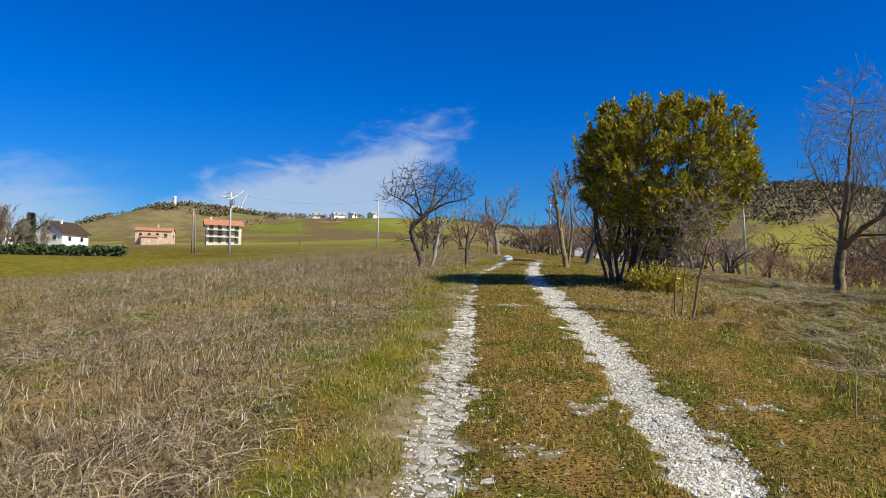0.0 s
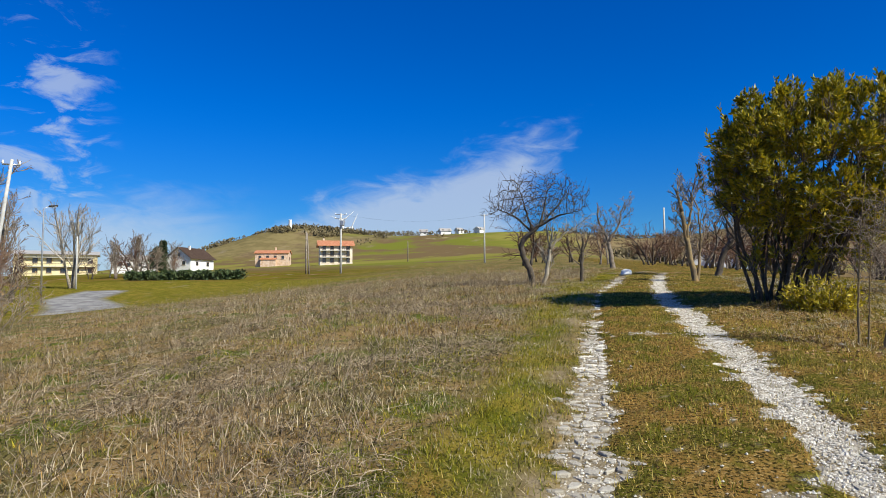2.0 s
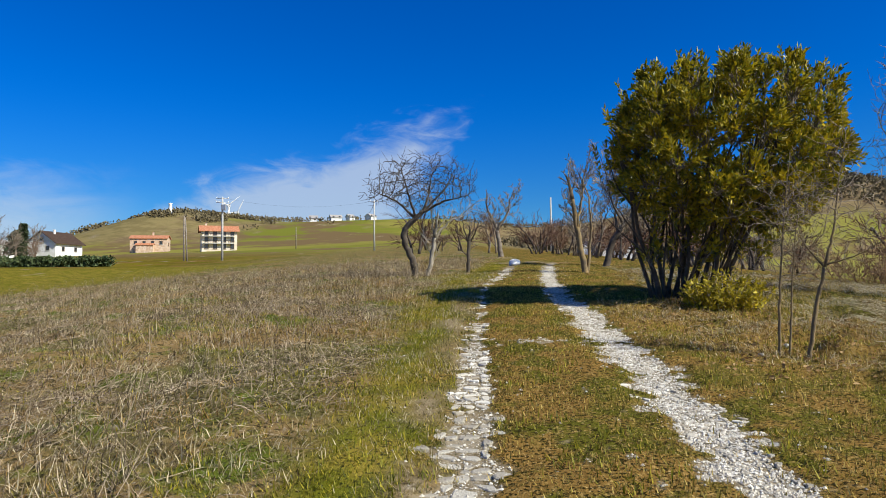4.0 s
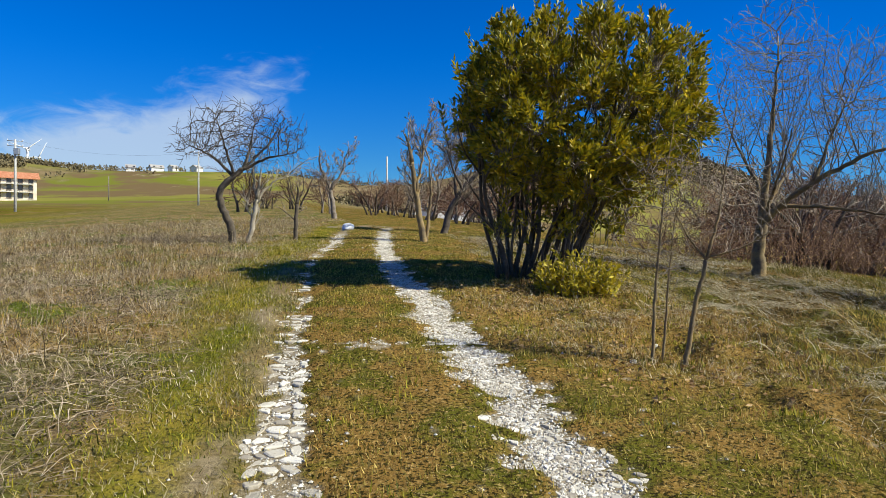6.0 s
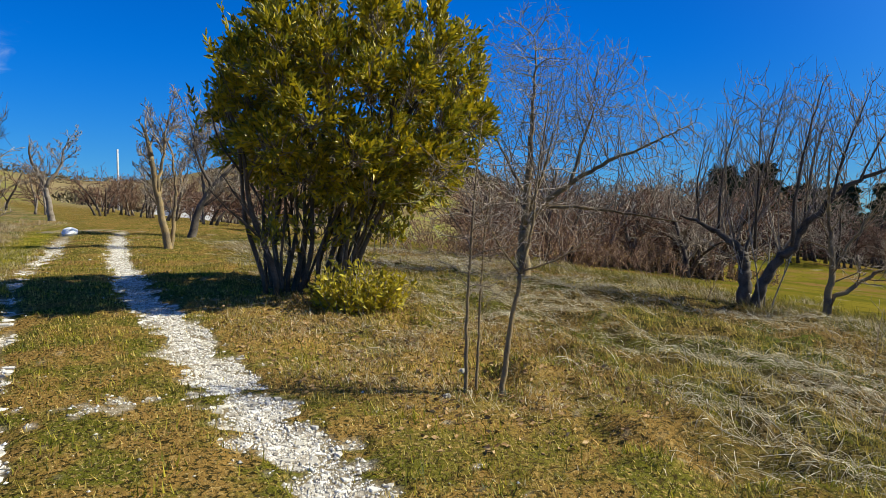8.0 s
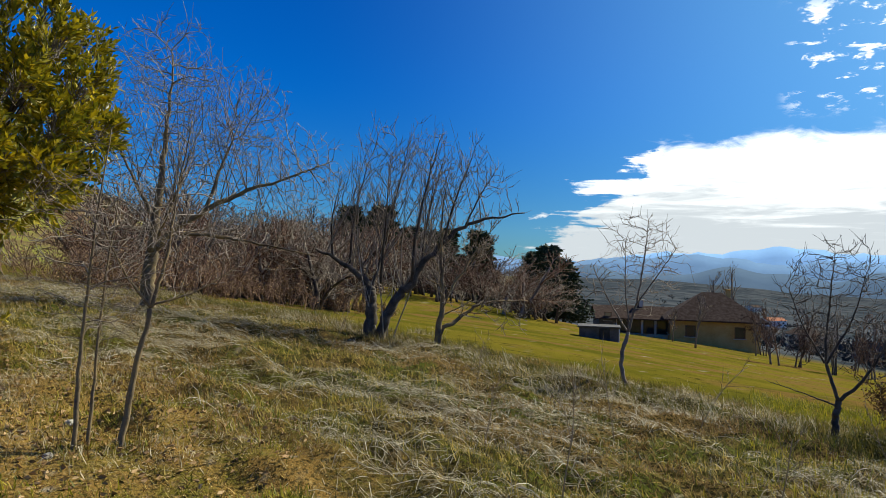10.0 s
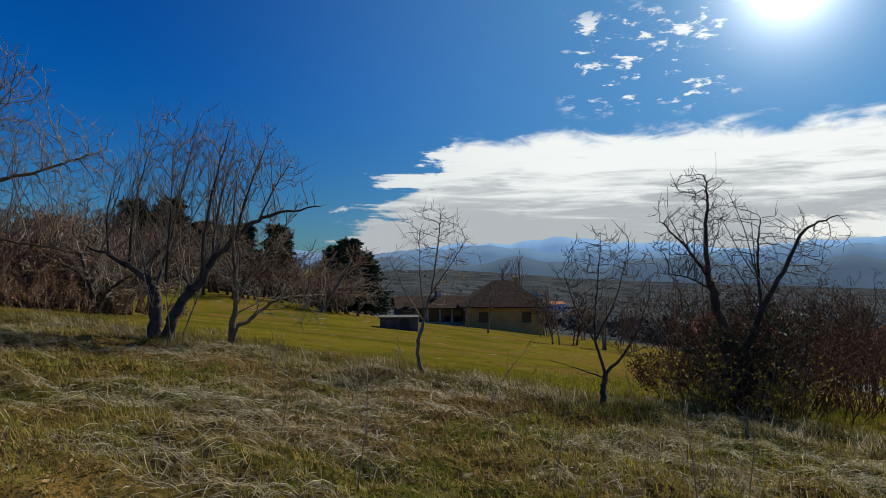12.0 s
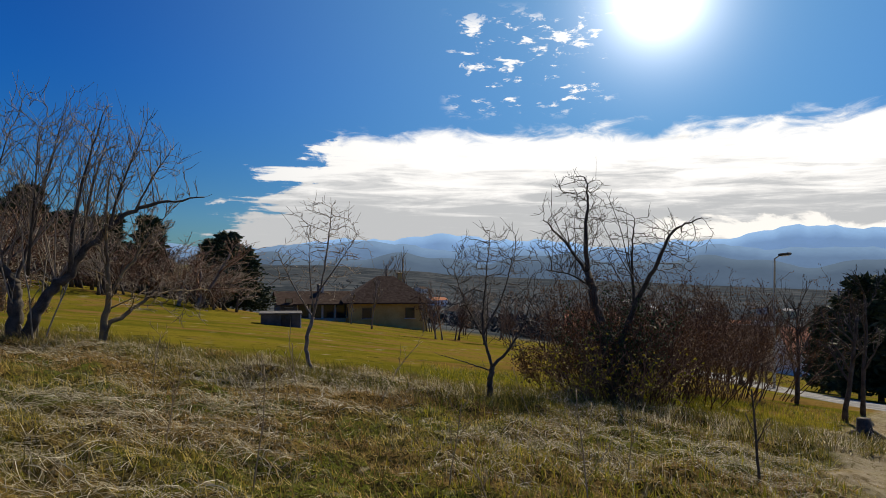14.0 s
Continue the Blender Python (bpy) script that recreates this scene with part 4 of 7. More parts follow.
def colony(rng, lines, blobs, count, stride, reach, kill, up, keep, thin, shoots=0):
    """Twigs that grow from the given limbs into the lumps of a crown, each seeking free air.
    lines: (points, radii); blobs: (centre x, y, z, radius x, y, z). Gives chains of (points, radii)."""
    pos, par, way, rad0 = [], [], [], []
    for pts, rads in lines:
        first = len(pos)
        for i in range(len(pts)):
            near = -1
            if i:
                near = len(pos) - 1
            elif first:
                near = int(np.argmin([np.sum((q - pts[0]) ** 2) for q in pos[:first]]))
            pos.append(pts[i])
            par.append(near)
            way.append(unit(pts[min(i + 1, len(pts) - 1)] - pts[max(i - 1, 0)]))
            rad0.append(rads[i])
    skeleton = len(pos)
    vol = np.array([b[3] * b[4] * b[5] for b in blobs])
    count = int(2.6 * count)
    pick = rng.choice(len(blobs), count, p=vol / vol.sum())
    B = np.array(blobs)[pick]
    u = rng.normal(size=(count, 3))
    u /= np.linalg.norm(u, axis=1, keepdims=True)
    A = B[:, :3] + u * (rng.uniform(0, 1, (count, 1)) ** 0.7) * B[:, 3:] * 1.14
    A = A[waves(A[:, 0] + 0.7 * A[:, 1], A[:, 2] - 0.4 * A[:, 1], 3.1, rng.integers(1, 50)) > -0.55]
    pos, way = np.array(pos), np.array(way)
    par = list(par)
    d = np.linalg.norm(A[:, None] - pos[None], axis=2)
    near_i, near_d = d.argmin(1), d.min(1)
    kids = np.zeros(skeleton + 60000, dtype=int)
    for _ in range(150):
        live = np.where(near_d < reach)[0]
        live = live[kids[near_i[live]] < 3]
        if not len(live):
            break
        src = np.unique(near_i[live])
        slot = np.searchsorted(src, near_i[live])
        pull = np.zeros((len(src), 3))
        v = A[live] - pos[near_i[live]]
        np.add.at(pull, slot, v / np.linalg.norm(v, axis=1, keepdims=True))
        pull /= np.maximum(np.linalg.norm(pull, axis=1, keepdims=True), 1e-6)
        g = pull + 0.5 * keep * way[src] + np.array([0, 0, up]) + rng.normal(0, 0.2, (len(src), 3))
        g /= np.linalg.norm(g, axis=1, keepdims=True)
        fresh = pos[src] + g * stride
        np.add.at(kids, src, 1)
        base = len(pos)
        pos, way = np.concatenate([pos, fresh]), np.concatenate([way, g])
        par += src.tolist()
        d = np.linalg.norm(A[:, None] - fresh[None], axis=2)
        i, m = d.argmin(1), d.min(1)
        closer = m < near_d
        near_i[closer], near_d[closer] = base + i[closer], m[closer]
        # what is reached seeks no more
        A, near_i, near_d = A[near_d > kill], near_i[near_d > kill], near_d[near_d > kill]
        if not len(A) or len(pos) > skeleton + 50000:
            break
    n = len(pos)
    area = np.zeros(n)
    main, best = np.full(n, -1), np.zeros(n)
    rad = np.zeros(n)
    for i in range(n - 1, -1, -1):
        r = max(area[i], thin ** 2.2) ** (1 / 2.2)
        rad[i] = rad0[i] if i < skeleton else r
        p = par[i]
        if p >= 0:
            area[p] += r ** 2.2
            if r > best[p]:
                best[p], main[p] = r, i
    done = np.zeros(n, dtype=bool)
    chains = []
    for i in range(skeleton, n):
        if done[i]:
            continue
        line, w = [pos[par[i]]], [min(rad[i] * 1.1, rad[par[i]])]
        j = i
        while j >= 0 and not done[j]:
            done[j] = True
            line.append(pos[j])
            w.append(min(rad[j], w[-1]))
            j = main[j] if main[j] >= skeleton else -1
        chains.append((np.array(line), np.array(w)))
    # straight shoots that rise from the limbs, up to the crown's lumps
    for _ in range(shoots):
        p, r = lines[rng.integers(1, len(lines))]
        i = rng.integers(len(p) // 4, len(p) - 1)
        aim = np.array(blobs[rng.integers(0, len(blobs))])
        end = aim[:3] + np.clip(rng.normal(0, 0.5, 3), -0.8, 0.8) * aim[3:] + [0, 0, 0.15 * aim[5]]
        gap = end - p[i]
        if gap[2] < 0.5 or gap[2] < 1.3 * np.hypot(gap[0], gap[1]):
            continue
        long = np.linalg.norm(gap) * rng.uniform(0.75, 1.05)
        n = max(6, int(long / 0.09))
        chains.append((bend(rng, p[i], gap / np.linalg.norm(gap), long, n, 0.045, 0.015), np.linspace(min(0.011, 0.6 * r[i]), thin * 0.8, n)))
    # short side twigs along all of it
    twigs = []
    for p, w in chains + [(q, r) for q, r in lines if r[-1] < 0.02]:
        for i in range(1, len(p)):
            if w[i] > 0.014 or rng.uniform() > 0.75:
                continue
            d = unit(p[i] - p[i - 1])
            t = bend(rng, p[i], d * 0.7 + unit(np.cross(d, rng.normal(size=3))) * 0.8 + [0, 0, up], stride * rng.uniform(0.7, 2.6), 3, 0.15, up * 0.4)
            twigs.append((t, np.array([1.0, 0.85, 0.6]) * min(thin, w[i])))
    for p, w in chains:
        if rng.uniform() < 0.5:
            t = bend(rng, p[-1], unit(p[-1] - p[-2]) + [0, 0, up + 0.3], stride * rng.uniform(1.5, 5), 4, 0.07, 0.04)
            twigs.append((t, np.linspace(1.0, 0.6, 4) * w[-1]))
    return chains + twigs


def crowned_tree(name, x, y, label, seed, turn, paths, blobs, mats, count=1500, stride=0.07, reach=0.8, kill=0.11, up=0.25, keep=0.6, thin=0.0032, group="", stout=1.0, shoots=0):
    """A leafless tree: drawn trunk and limbs, and a crown of twigs that fills its lumps. Points are (across, deep, high), across turned by turn."""
    rng = np.random.default_rng(seed)
    ob = thing(name, x, y, label, "tree", group)
    ob.rotation_euler = (0, 0, radians(turn))
    lines = []
    for pts, r0, r1 in paths:
        ctrl = np.array(pts, dtype=np.float64)
        s = np.linspace(0, len(ctrl) - 1, 5 * len(ctrl))
        line = np.stack([np.interp(s, np.arange(len(ctrl)), ctrl[:, k]) for k in range(3)], 1)
        for _ in range(3):
            line[1:-1] = 0.5 * line[1:-1] + 0.25 * (line[2:] + line[:-2])
        line[1:] += rng.normal(0, min(0.014, 0.16 * r0), line[1:].shape)
        lines.append((line, np.linspace(r0, r1, len(line)) * stout * rng.uniform(0.93, 1.07, len(line))))
    for k, (p, r) in enumerate(lines):
        if p[0, 2] < 0:
            r[0] *= 1.35
        part("trunk" if p[0, 2] < 0 else "limb", tubes("limb", [(p, r)], 8, mats[0]), ob)
    chains = colony(rng, lines, blobs, count, stride, reach, kill, up, keep, thin, shoots)
    tagged(part("crown", tubes("crown", chains, 3, mats[1]), ob), kind="stuff")
    return ob


GREY = (M_BARK, M_TWIG)
PALE = (M_BARK_PALE, M_TWIG_PALE)
DARK = (M_BARK_DARK, M_TWIG_DARK)
LICHEN = (M_BARK_LICHEN, M_TWIG)

evergreen_bush()
low_bush()

# three slender saplings beside the ruts
crowned_tree("sapling", 3.22, 9.48, "slender leafless sapling with pale bark in dry grass", 21, -35, [([(0, 0, -0.05), (0.02, 0, 0.6), (0.06, 0, 1.2), (0.14, 0.02, 1.95)], 0.016, 0.003)],
             [(0.05, 0, 1.15, 0.38, 0.35, 0.5), (0.1, 0, 1.65, 0.2, 0.2, 0.35)], LICHEN, 200, 0.06, 0.6, 0.09, 0.1, 0.8, 0.0024, "saplings")
crowned_tree("sapling", 3.33, 9.5, "thin leafless sapling with pale bark in dry grass", 22, -35, [([(0, 0, -0.05), (0.03, 0, 0.5), (0.06, 0, 1.0), (0.13, 0.02, 1.55)], 0.012, 0.003)],
             [(0.08, 0, 1.05, 0.26, 0.26, 0.45)], LICHEN, 120, 0.06, 0.6, 0.09, 0.1, 0.8, 0.0022, "saplings")
crowned_tree("sapling", 3.42, 9.33, "forked leafless sapling with a leaning stem", 23, -35,
             [([(0, 0, -0.05), (0.06, 0, 0.4), (0.15, 0, 0.85)], 0.022, 0.015), ([(0.15, 0, 0.85), (0.24, 0, 1.2), (0.28, 0, 1.6), (0.36, 0, 2.05)], 0.013, 0.003), ([(0.15, 0, 0.85), (0.0, 0, 1.05), (-0.14, 0, 1.35)], 0.010, 0.003), ([(0.16, 0, 0.87), (0.42, 0, 0.95), (0.72, 0.02, 1.15)], 0.008, 0.003)],
             [(0.25, 0, 1.35, 0.5, 0.4, 0.42), (0.32, 0, 1.85, 0.22, 0.22, 0.3)], LICHEN, 260, 0.06, 0.6, 0.09, 0.08, 0.8, 0.0024, "saplings")

# the grey walnut behind the saplings
crowned_tree("walnut_tree", 8.95, 15.35, "bare grey walnut tree with a knotted trunk and low spreading limbs", 31, -41,
             [([(0, 0, -0.1), (-0.03, 0, 0.5), (0.02, 0, 0.95)], 0.15, 0.12), ([(0.02, 0, 0.95), (0.08, 0, 1.8), (0.15, 0.1, 2.6), (0.2, 0.1, 3.4), (0.25, 0.1, 4.4)], 0.095, 0.012),
              ([(0.02, 0, 0.95), (0.35, -0.1, 1.35), (0.85, -0.2, 1.7), (1.45, -0.3, 2.05), (2.1, -0.3, 2.3), (2.9, -0.4, 2.65)], 0.085, 0.012), ([(0.3, 0, 1.3), (1.1, -0.3, 1.25), (2.0, -0.5, 1.1), (2.7, -0.6, 0.95)], 0.045, 0.01),
              ([(0.05, 0.1, 1.5), (-0.2, 0.2, 1.95), (-0.5, 0.3, 2.6), (-0.75, 0.3, 3.3)], 0.045, 0.01), ([(0.85, -0.2, 1.7), (1.1, 0, 2.5), (1.4, 0.1, 3.3)], 0.045, 0.01),
              ([(0.1, 0.1, 1.3), (0.4, 0.8, 2.0), (0.7, 1.3, 2.8)], 0.045, 0.01), ([(0.1, 0, 1.2), (0.3, -0.7, 1.8), (0.5, -1.2, 2.5)], 0.04, 0.01)],
             [(0.15, 0.1, 3.75, 0.95, 1.0, 1.25), (1.3, 0, 3.1, 1.15, 1.1, 1.15), (2.45, -0.3, 2.4, 0.8, 0.8, 0.85), (1.9, -0.4, 1.5, 1.1, 0.6, 0.5), (-0.5, 0.2, 2.8, 0.5, 0.6, 0.7)],
             (M_BARK_LICHEN, M_TWIG), 1700, 0.08, 0.7, 0.12, 0.14, 0.75, 0.0042, stout=0.85, shoots=160)

# old tree with a spreading crown above the meadow
crowned_tree("spreading_tree", 10.7, 11.85, "old bare tree with two dark trunks and many upright shoots", 41, -59,
             [([(-0.12, 0.05, -0.1), (-0.11, 0.05, 0.5), (-0.1, 0.05, 0.86)], 0.125, 0.10), ([(-0.1, 0.05, 0.86), (-0.21, 0.1, 1.04), (-0.51, 0.2, 1.28), (-0.8, 0.25, 1.45), (-1.09, 0.3, 1.56)], 0.085, 0.02),
              ([(0.02, -0.05, -0.1), (0.13, -0.1, 0.38), (0.29, -0.1, 0.7), (0.58, -0.1, 0.97), (0.75, -0.1, 1.34), (1.1, -0.1, 1.71), (1.46, -0.1, 2.03), (1.89, -0.1, 2.17), (2.54, -0.1, 2.32)], 0.11, 0.012),
              ([(-0.5, 0.2, 1.28), (-0.45, 0.2, 2.2), (-0.2, 0.2, 3.2)], 0.03, 0.006), ([(-0.1, 0.05, 0.9), (0.1, 0.3, 1.6), (0.3, 0.4, 2.6), (0.5, 0.4, 3.5)], 0.035, 0.006),
              ([(0.58, -0.1, 0.97), (0.6, -0.4, 1.8), (0.8, -0.5, 2.8), (1.0, -0.5, 3.5)], 0.035, 0.006), ([(0.75, -0.1, 1.34), (0.85, 0.3, 2.2), (1.15, 0.4, 3.3)], 0.03, 0.006), ([(1.1, -0.1, 1.71), (1.3, -0.2, 2.5), (1.6, -0.2, 3.3)], 0.028, 0.006),
              ([(1.5, -0.1, 2.05), (1.75, -0.1, 2.6), (2.0, -0.1, 3.0)], 0.02, 0.005), ([(-0.8, 0.25, 1.45), (-0.85, 0.3, 2.1), (-0.7, 0.3, 2.8)], 0.025, 0.005), ([(0.05, 0, 1.0), (0.1, -0.3, 1.9), (0.15, -0.5, 3.1)], 0.03, 0.006)],
             [(0.45, 0, 2.75, 1.1, 0.9, 0.95), (1.45, -0.1, 2.75, 0.75, 0.6, 0.72), (-0.4, 0.2, 2.35, 0.62, 0.5, 0.78), (2.15, -0.1, 2.55, 0.42, 0.3, 0.32)],
             (M_BARK_DARK, M_TWIG), 520, 0.08, 0.6, 0.12, 0.6, 1.0, 0.0040, stout=0.9, shoots=520)
bare_tree("young_trees_shoots", 10.75, 11.7, "pale suckers round an old trunk", 43, [(0.1 * math.cos(a), 0.1 * math.sin(a), (0.35 * math.cos(a), 0.35 * math.sin(a), 1), 1.7, 0.013) for a in (0.3, 1.9, 3.5, 5.0)],
          dict(wander=0.08, lift=0.05, kids=(5, 3), first=0.3, angle=25, ratio=0.4, thin=0.004), PALE, 2, category="shrub")
shaped_tree("crooked_tree", 11.05, 10.85, "small bare crooked tree with a low side limb", 45,
            [([(0, 0, -0.1), (0.05, 0, 0.35), (0.1, -0.05, 0.8), (0.05, 0, 1.5), (0.1, 0, 2.1)], 0.085, 0.02), ([(0.03, 0, 0.3), (0.35, -0.25, 0.5), (0.65, -0.45, 0.75), (1.1, -0.8, 0.82)], 0.05, 0.015), ([(0.1, -0.05, 0.8), (0.45, -0.3, 1.4), (0.7, -0.5, 1.8)], 0.04, 0.01)],
            LICHEN, dict(wander=0.14, kids=(6, 5, 3), first=0.3, angle=45, ratio=0.55, thin=0.004), 4, 8, 0.75, 0.35, 0.4)

# young trees on the bank, dark against the valley
crowned_tree("young_tree", 10.5, 7.55, "thin bare young tree on the grassy bank", 51, -80,
             [([(0, 0, -0.1), (-0.1, 0, 0.35), (0.0, 0, 0.75)], 0.042, 0.032), ([(0.0, 0, 0.75), (0.14, 0, 1.3), (0.22, 0.05, 1.9), (0.26, 0, 2.35)], 0.024, 0.005), ([(0.0, 0, 0.75), (-0.25, 0.1, 1.15), (-0.5, 0.1, 1.65)], 0.018, 0.005), ([(0.1, 0, 1.15), (0.4, -0.1, 1.6), (0.62, -0.1, 1.95)], 0.014, 0.004), ([(0.02, 0, 0.8), (-0.05, -0.2, 1.4), (-0.05, -0.25, 1.9)], 0.014, 0.004)],
             [(0.15, 0, 1.75, 0.55, 0.5, 0.72), (-0.35, 0.05, 1.4, 0.32, 0.35, 0.42), (0.55, 0, 1.7, 0.28, 0.3, 0.4)], (M_BARK, M_TWIG), 330, 0.06, 0.7, 0.11, 0.2, 0.8, 0.0032, "young trees on the bank", 0.8)
crowned_tree("young_tree", 10.1, 5.0, "bare young tree forking low on the bank", 52, -94,
             [([(0, 0, -0.1), (0.02, 0, 0.3), (0.05, 0, 0.5)], 0.055, 0.045), ([(0.05, 0, 0.5), (-0.1, 0, 0.95), (-0.06, 0.05, 1.6), (0.0, 0, 2.3)], 0.03, 0.005), ([(0.05, 0, 0.5), (0.28, -0.05, 0.75), (0.5, -0.1, 1.15), (0.6, -0.1, 1.5)], 0.03, 0.006), ([(0.0, 0, 0.45), (-0.3, 0, 0.55), (-0.7, 0.05, 0.65)], 0.014, 0.004), ([(-0.08, 0, 0.95), (0.2, 0.1, 1.5), (0.35, 0.1, 2.1)], 0.02, 0.005), ([(-0.1, 0, 0.95), (-0.35, 0, 1.4), (-0.5, 0, 1.85)], 0.018, 0.005)],
             [(0.0, 0, 1.75, 0.6, 0.55, 0.68), (0.45, -0.05, 1.25, 0.5, 0.5, 0.5), (-0.3, 0, 1.2, 0.3, 0.3, 0.4)], DARK, 800, 0.06, 0.7, 0.085, 0.15, 0.7, 0.0030, "young trees on the bank", 0.8)
crowned_tree("almond_tree", 11.6, 2.8, "dark bare fruit tree rising out of a thicket", 53, -105,
             [([(0, 0, -0.1), (-0.15, 0, 1.0), (-0.35, 0, 1.8), (-0.45, 0, 2.1)], 0.12, 0.075), ([(-0.45, 0, 2.1), (-0.5, 0, 2.8), (-0.45, 0.1, 3.3), (-0.5, 0, 3.7)], 0.055, 0.01), ([(-0.45, 0, 2.1), (-0.8, 0.2, 2.6), (-1.2, 0.2, 3.0)], 0.045, 0.01),
              ([(-0.05, 0, 0.6), (0.3, -0.1, 1.6), (0.65, -0.2, 2.3), (0.85, -0.2, 2.8), (1.3, -0.2, 3.0)], 0.07, 0.01), ([(0.3, -0.1, 1.6), (0.25, 0, 2.4), (0.3, 0, 3.0)], 0.035, 0.008), ([(-0.4, 0, 1.9), (-0.75, -0.1, 2.1), (-1.15, -0.1, 2.15)], 0.025, 0.006)],
             [(-0.55, 0, 2.95, 0.66, 0.6, 0.78), (0.8, -0.1, 2.55, 0.62, 0.55, 0.55), (0.1, 0, 2.1, 0.6, 0.5, 0.65), (-0.9, 0, 2.4, 0.5, 0.5, 0.45)],
             DARK, 700, 0.07, 0.6, 0.11, 0.12, 0.45, 0.0042, stout=0.8, shoots=110)

# brown thicket below and beside it
for x, y, wide, high, n, seed in ((11.9, 2.6, 1.8, 1.9, 45, 61), (11.8, 3.4, 1.3, 1.0, 26, 62), (13.2, 1.4, 2.2, 2.0, 34, 63), (14.8, 0.2, 2.4, 2.2, 34, 64), (16.5, -1.0, 2.6, 2.5, 34, 65), (18.5, -2.2, 3.0, 2.8, 34, 67), (19.5, 0.4, 3.0, 3.0, 30, 68), (12.6, 2.0, 1.6, 1.7, 28, 69), (15.6, 1.6, 2.4, 2.2, 26, 78)):
    shrub_mass("thicket", x, y, "dense leafless reddish-brown thicket", seed, wide, high, n, (M_BARK_DARK, M_THICKET), "shrub", "thicket on the bank", 0.5, (M_SERE, 3600, 0.042), 0.003, 3, 0.005)
shrub_mass("bramble", 11.2, 3.0, "low green and yellow bramble at a tree's foot", 70, 1.4, 1.0, 40, (M_TWIG_RED, M_TWIG_RED), "shrub", "", 0.7, (M_LEAF_YELLOW, 900, 0.05))
shrub_mass("ivy", 11.55, 2.65, "dark evergreen ivy climbing round a trunk", 66, 0.6, 1.6, 22, (M_BARK_DARK, M_TWIG_DARK), "shrub", "", 0.15, (M_HEDGE, 3200, 0.055), 0.003, 2, 0.005)
# lone switch in the lower grass and young trees along the road
bare_tree("sapling", 6.5, 2.9, "small dead-looking sapling in short grass", 71, [(0, 0, (0.05, 0.05, 1), 0.85, 0.014)], dict(wander=0.1, kids=(5, 2), first=0.4, angle=30, ratio=0.4, thin=0.003), DARK, 2, "saplings")
for x, y, h, seed in ((13.0, -1.85, 2.0, 72), (15.2, -3.6, 2.6, 73), (17.5, -3.4, 2.3, 74), (21.5, -5.6, 3.0, 75), (24.5, -7.2, 3.0, 76)):
    bare_tree("roadside_tree", x, y, "young dark bare tree beside the lane", seed, [(0, 0, (0.02, -0.05, 1), h, 0.05)], dict(wander=0.1, kids=(8, 5, 4), first=0.35, angle=42, ratio=0.45, thin=0.004), DARK, 3, "trees along the lane")


def stump(x, y):
    rng = np.random.default_rng(77)
    ob = thing("tree_stump", x, y, "dark rotten tree stump with roots in the grass", "stump")
    lines = [(np.array([[0, 0, -0.1], [0.02, 0, 0.1], [0.03, 0.01, 0.28]]), np.array([0.16, 0.12, 0.10]))]
    for k in range(6):
        a = k * 1.05 + rng.uniform(-0.2, 0.2)
        lines.append((np.array([[0, 0, 0.1], [0.18 * math.cos(a), 0.18 * math.sin(a), 0.03], [0.4 * math.cos(a), 0.4 * math.sin(a), -0.08]]), np.array([0.08, 0.05, 0.02])))
    part("roots", tubes("roots", lines[1:], 7, M_BARK_DARK), ob)
    part("stub", tubes("stub", lines[:1], 9, M_BARK_DARK), ob)


stump(11.0, -0.95)

# trees along the track, ahead
crowned_tree("leaning_tree", -0.66, 20.3, "old bare leaning fruit tree in dead weeds", 81, 0,
             [([(0, 0, -0.1), (-0.05, 0, 0.45), (-0.25, 0, 0.84), (-0.3, 0, 1.15), (0.0, 0, 1.5), (0.22, 0, 1.65)], 0.10, 0.065), ([(0.22, 0, 1.65), (0.35, 0.1, 2.1), (0.45, 0.1, 2.7)], 0.045, 0.01), ([(0.2, 0, 1.65), (0.7, -0.1, 1.9), (1.35, -0.2, 2.05)], 0.045, 0.01),
              ([(0, 0, 1.5), (-0.45, 0.2, 1.95), (-1.0, 0.3, 2.2)], 0.045, 0.01), ([(0.02, 0, 1.55), (-0.15, -0.3, 2.1), (-0.3, -0.5, 2.65)], 0.04, 0.01), ([(0.22, 0, 1.65), (0.75, 0.3, 2.25), (1.0, 0.4, 2.7)], 0.035, 0.01)],
             [(0.2, 0, 2.4, 1.3, 1.1, 0.68), (1.05, -0.1, 2.2, 0.55, 0.5, 0.4), (-0.75, 0.2, 2.15, 0.5, 0.5, 0.42)],
             DARK, 800, 0.09, 0.7, 0.13, 0.05, 0.6, 0.0058, stout=0.9)
shaped_tree("pale_tree", -0.35, 20.6, "pale bare trunk forking beside a leaning tree", 82,
            [([(0, 0, -0.1), (0.12, 0, 0.5), (0.2, 0, 1.0)], 0.07, 0.055), ([(0.2, 0, 1.0), (0.12, 0, 1.5), (0.1, 0, 1.9)], 0.035, 0.012), ([(0.2, 0, 1.0), (0.5, 0, 1.35), (0.9, 0, 1.6)], 0.04, 0.012)],
            PALE, dict(wander=0.12, kids=(5, 4, 3), first=0.3, angle=40, ratio=0.5, thin=0.005), 3, 6, 0.7, 0.4, 0.4)
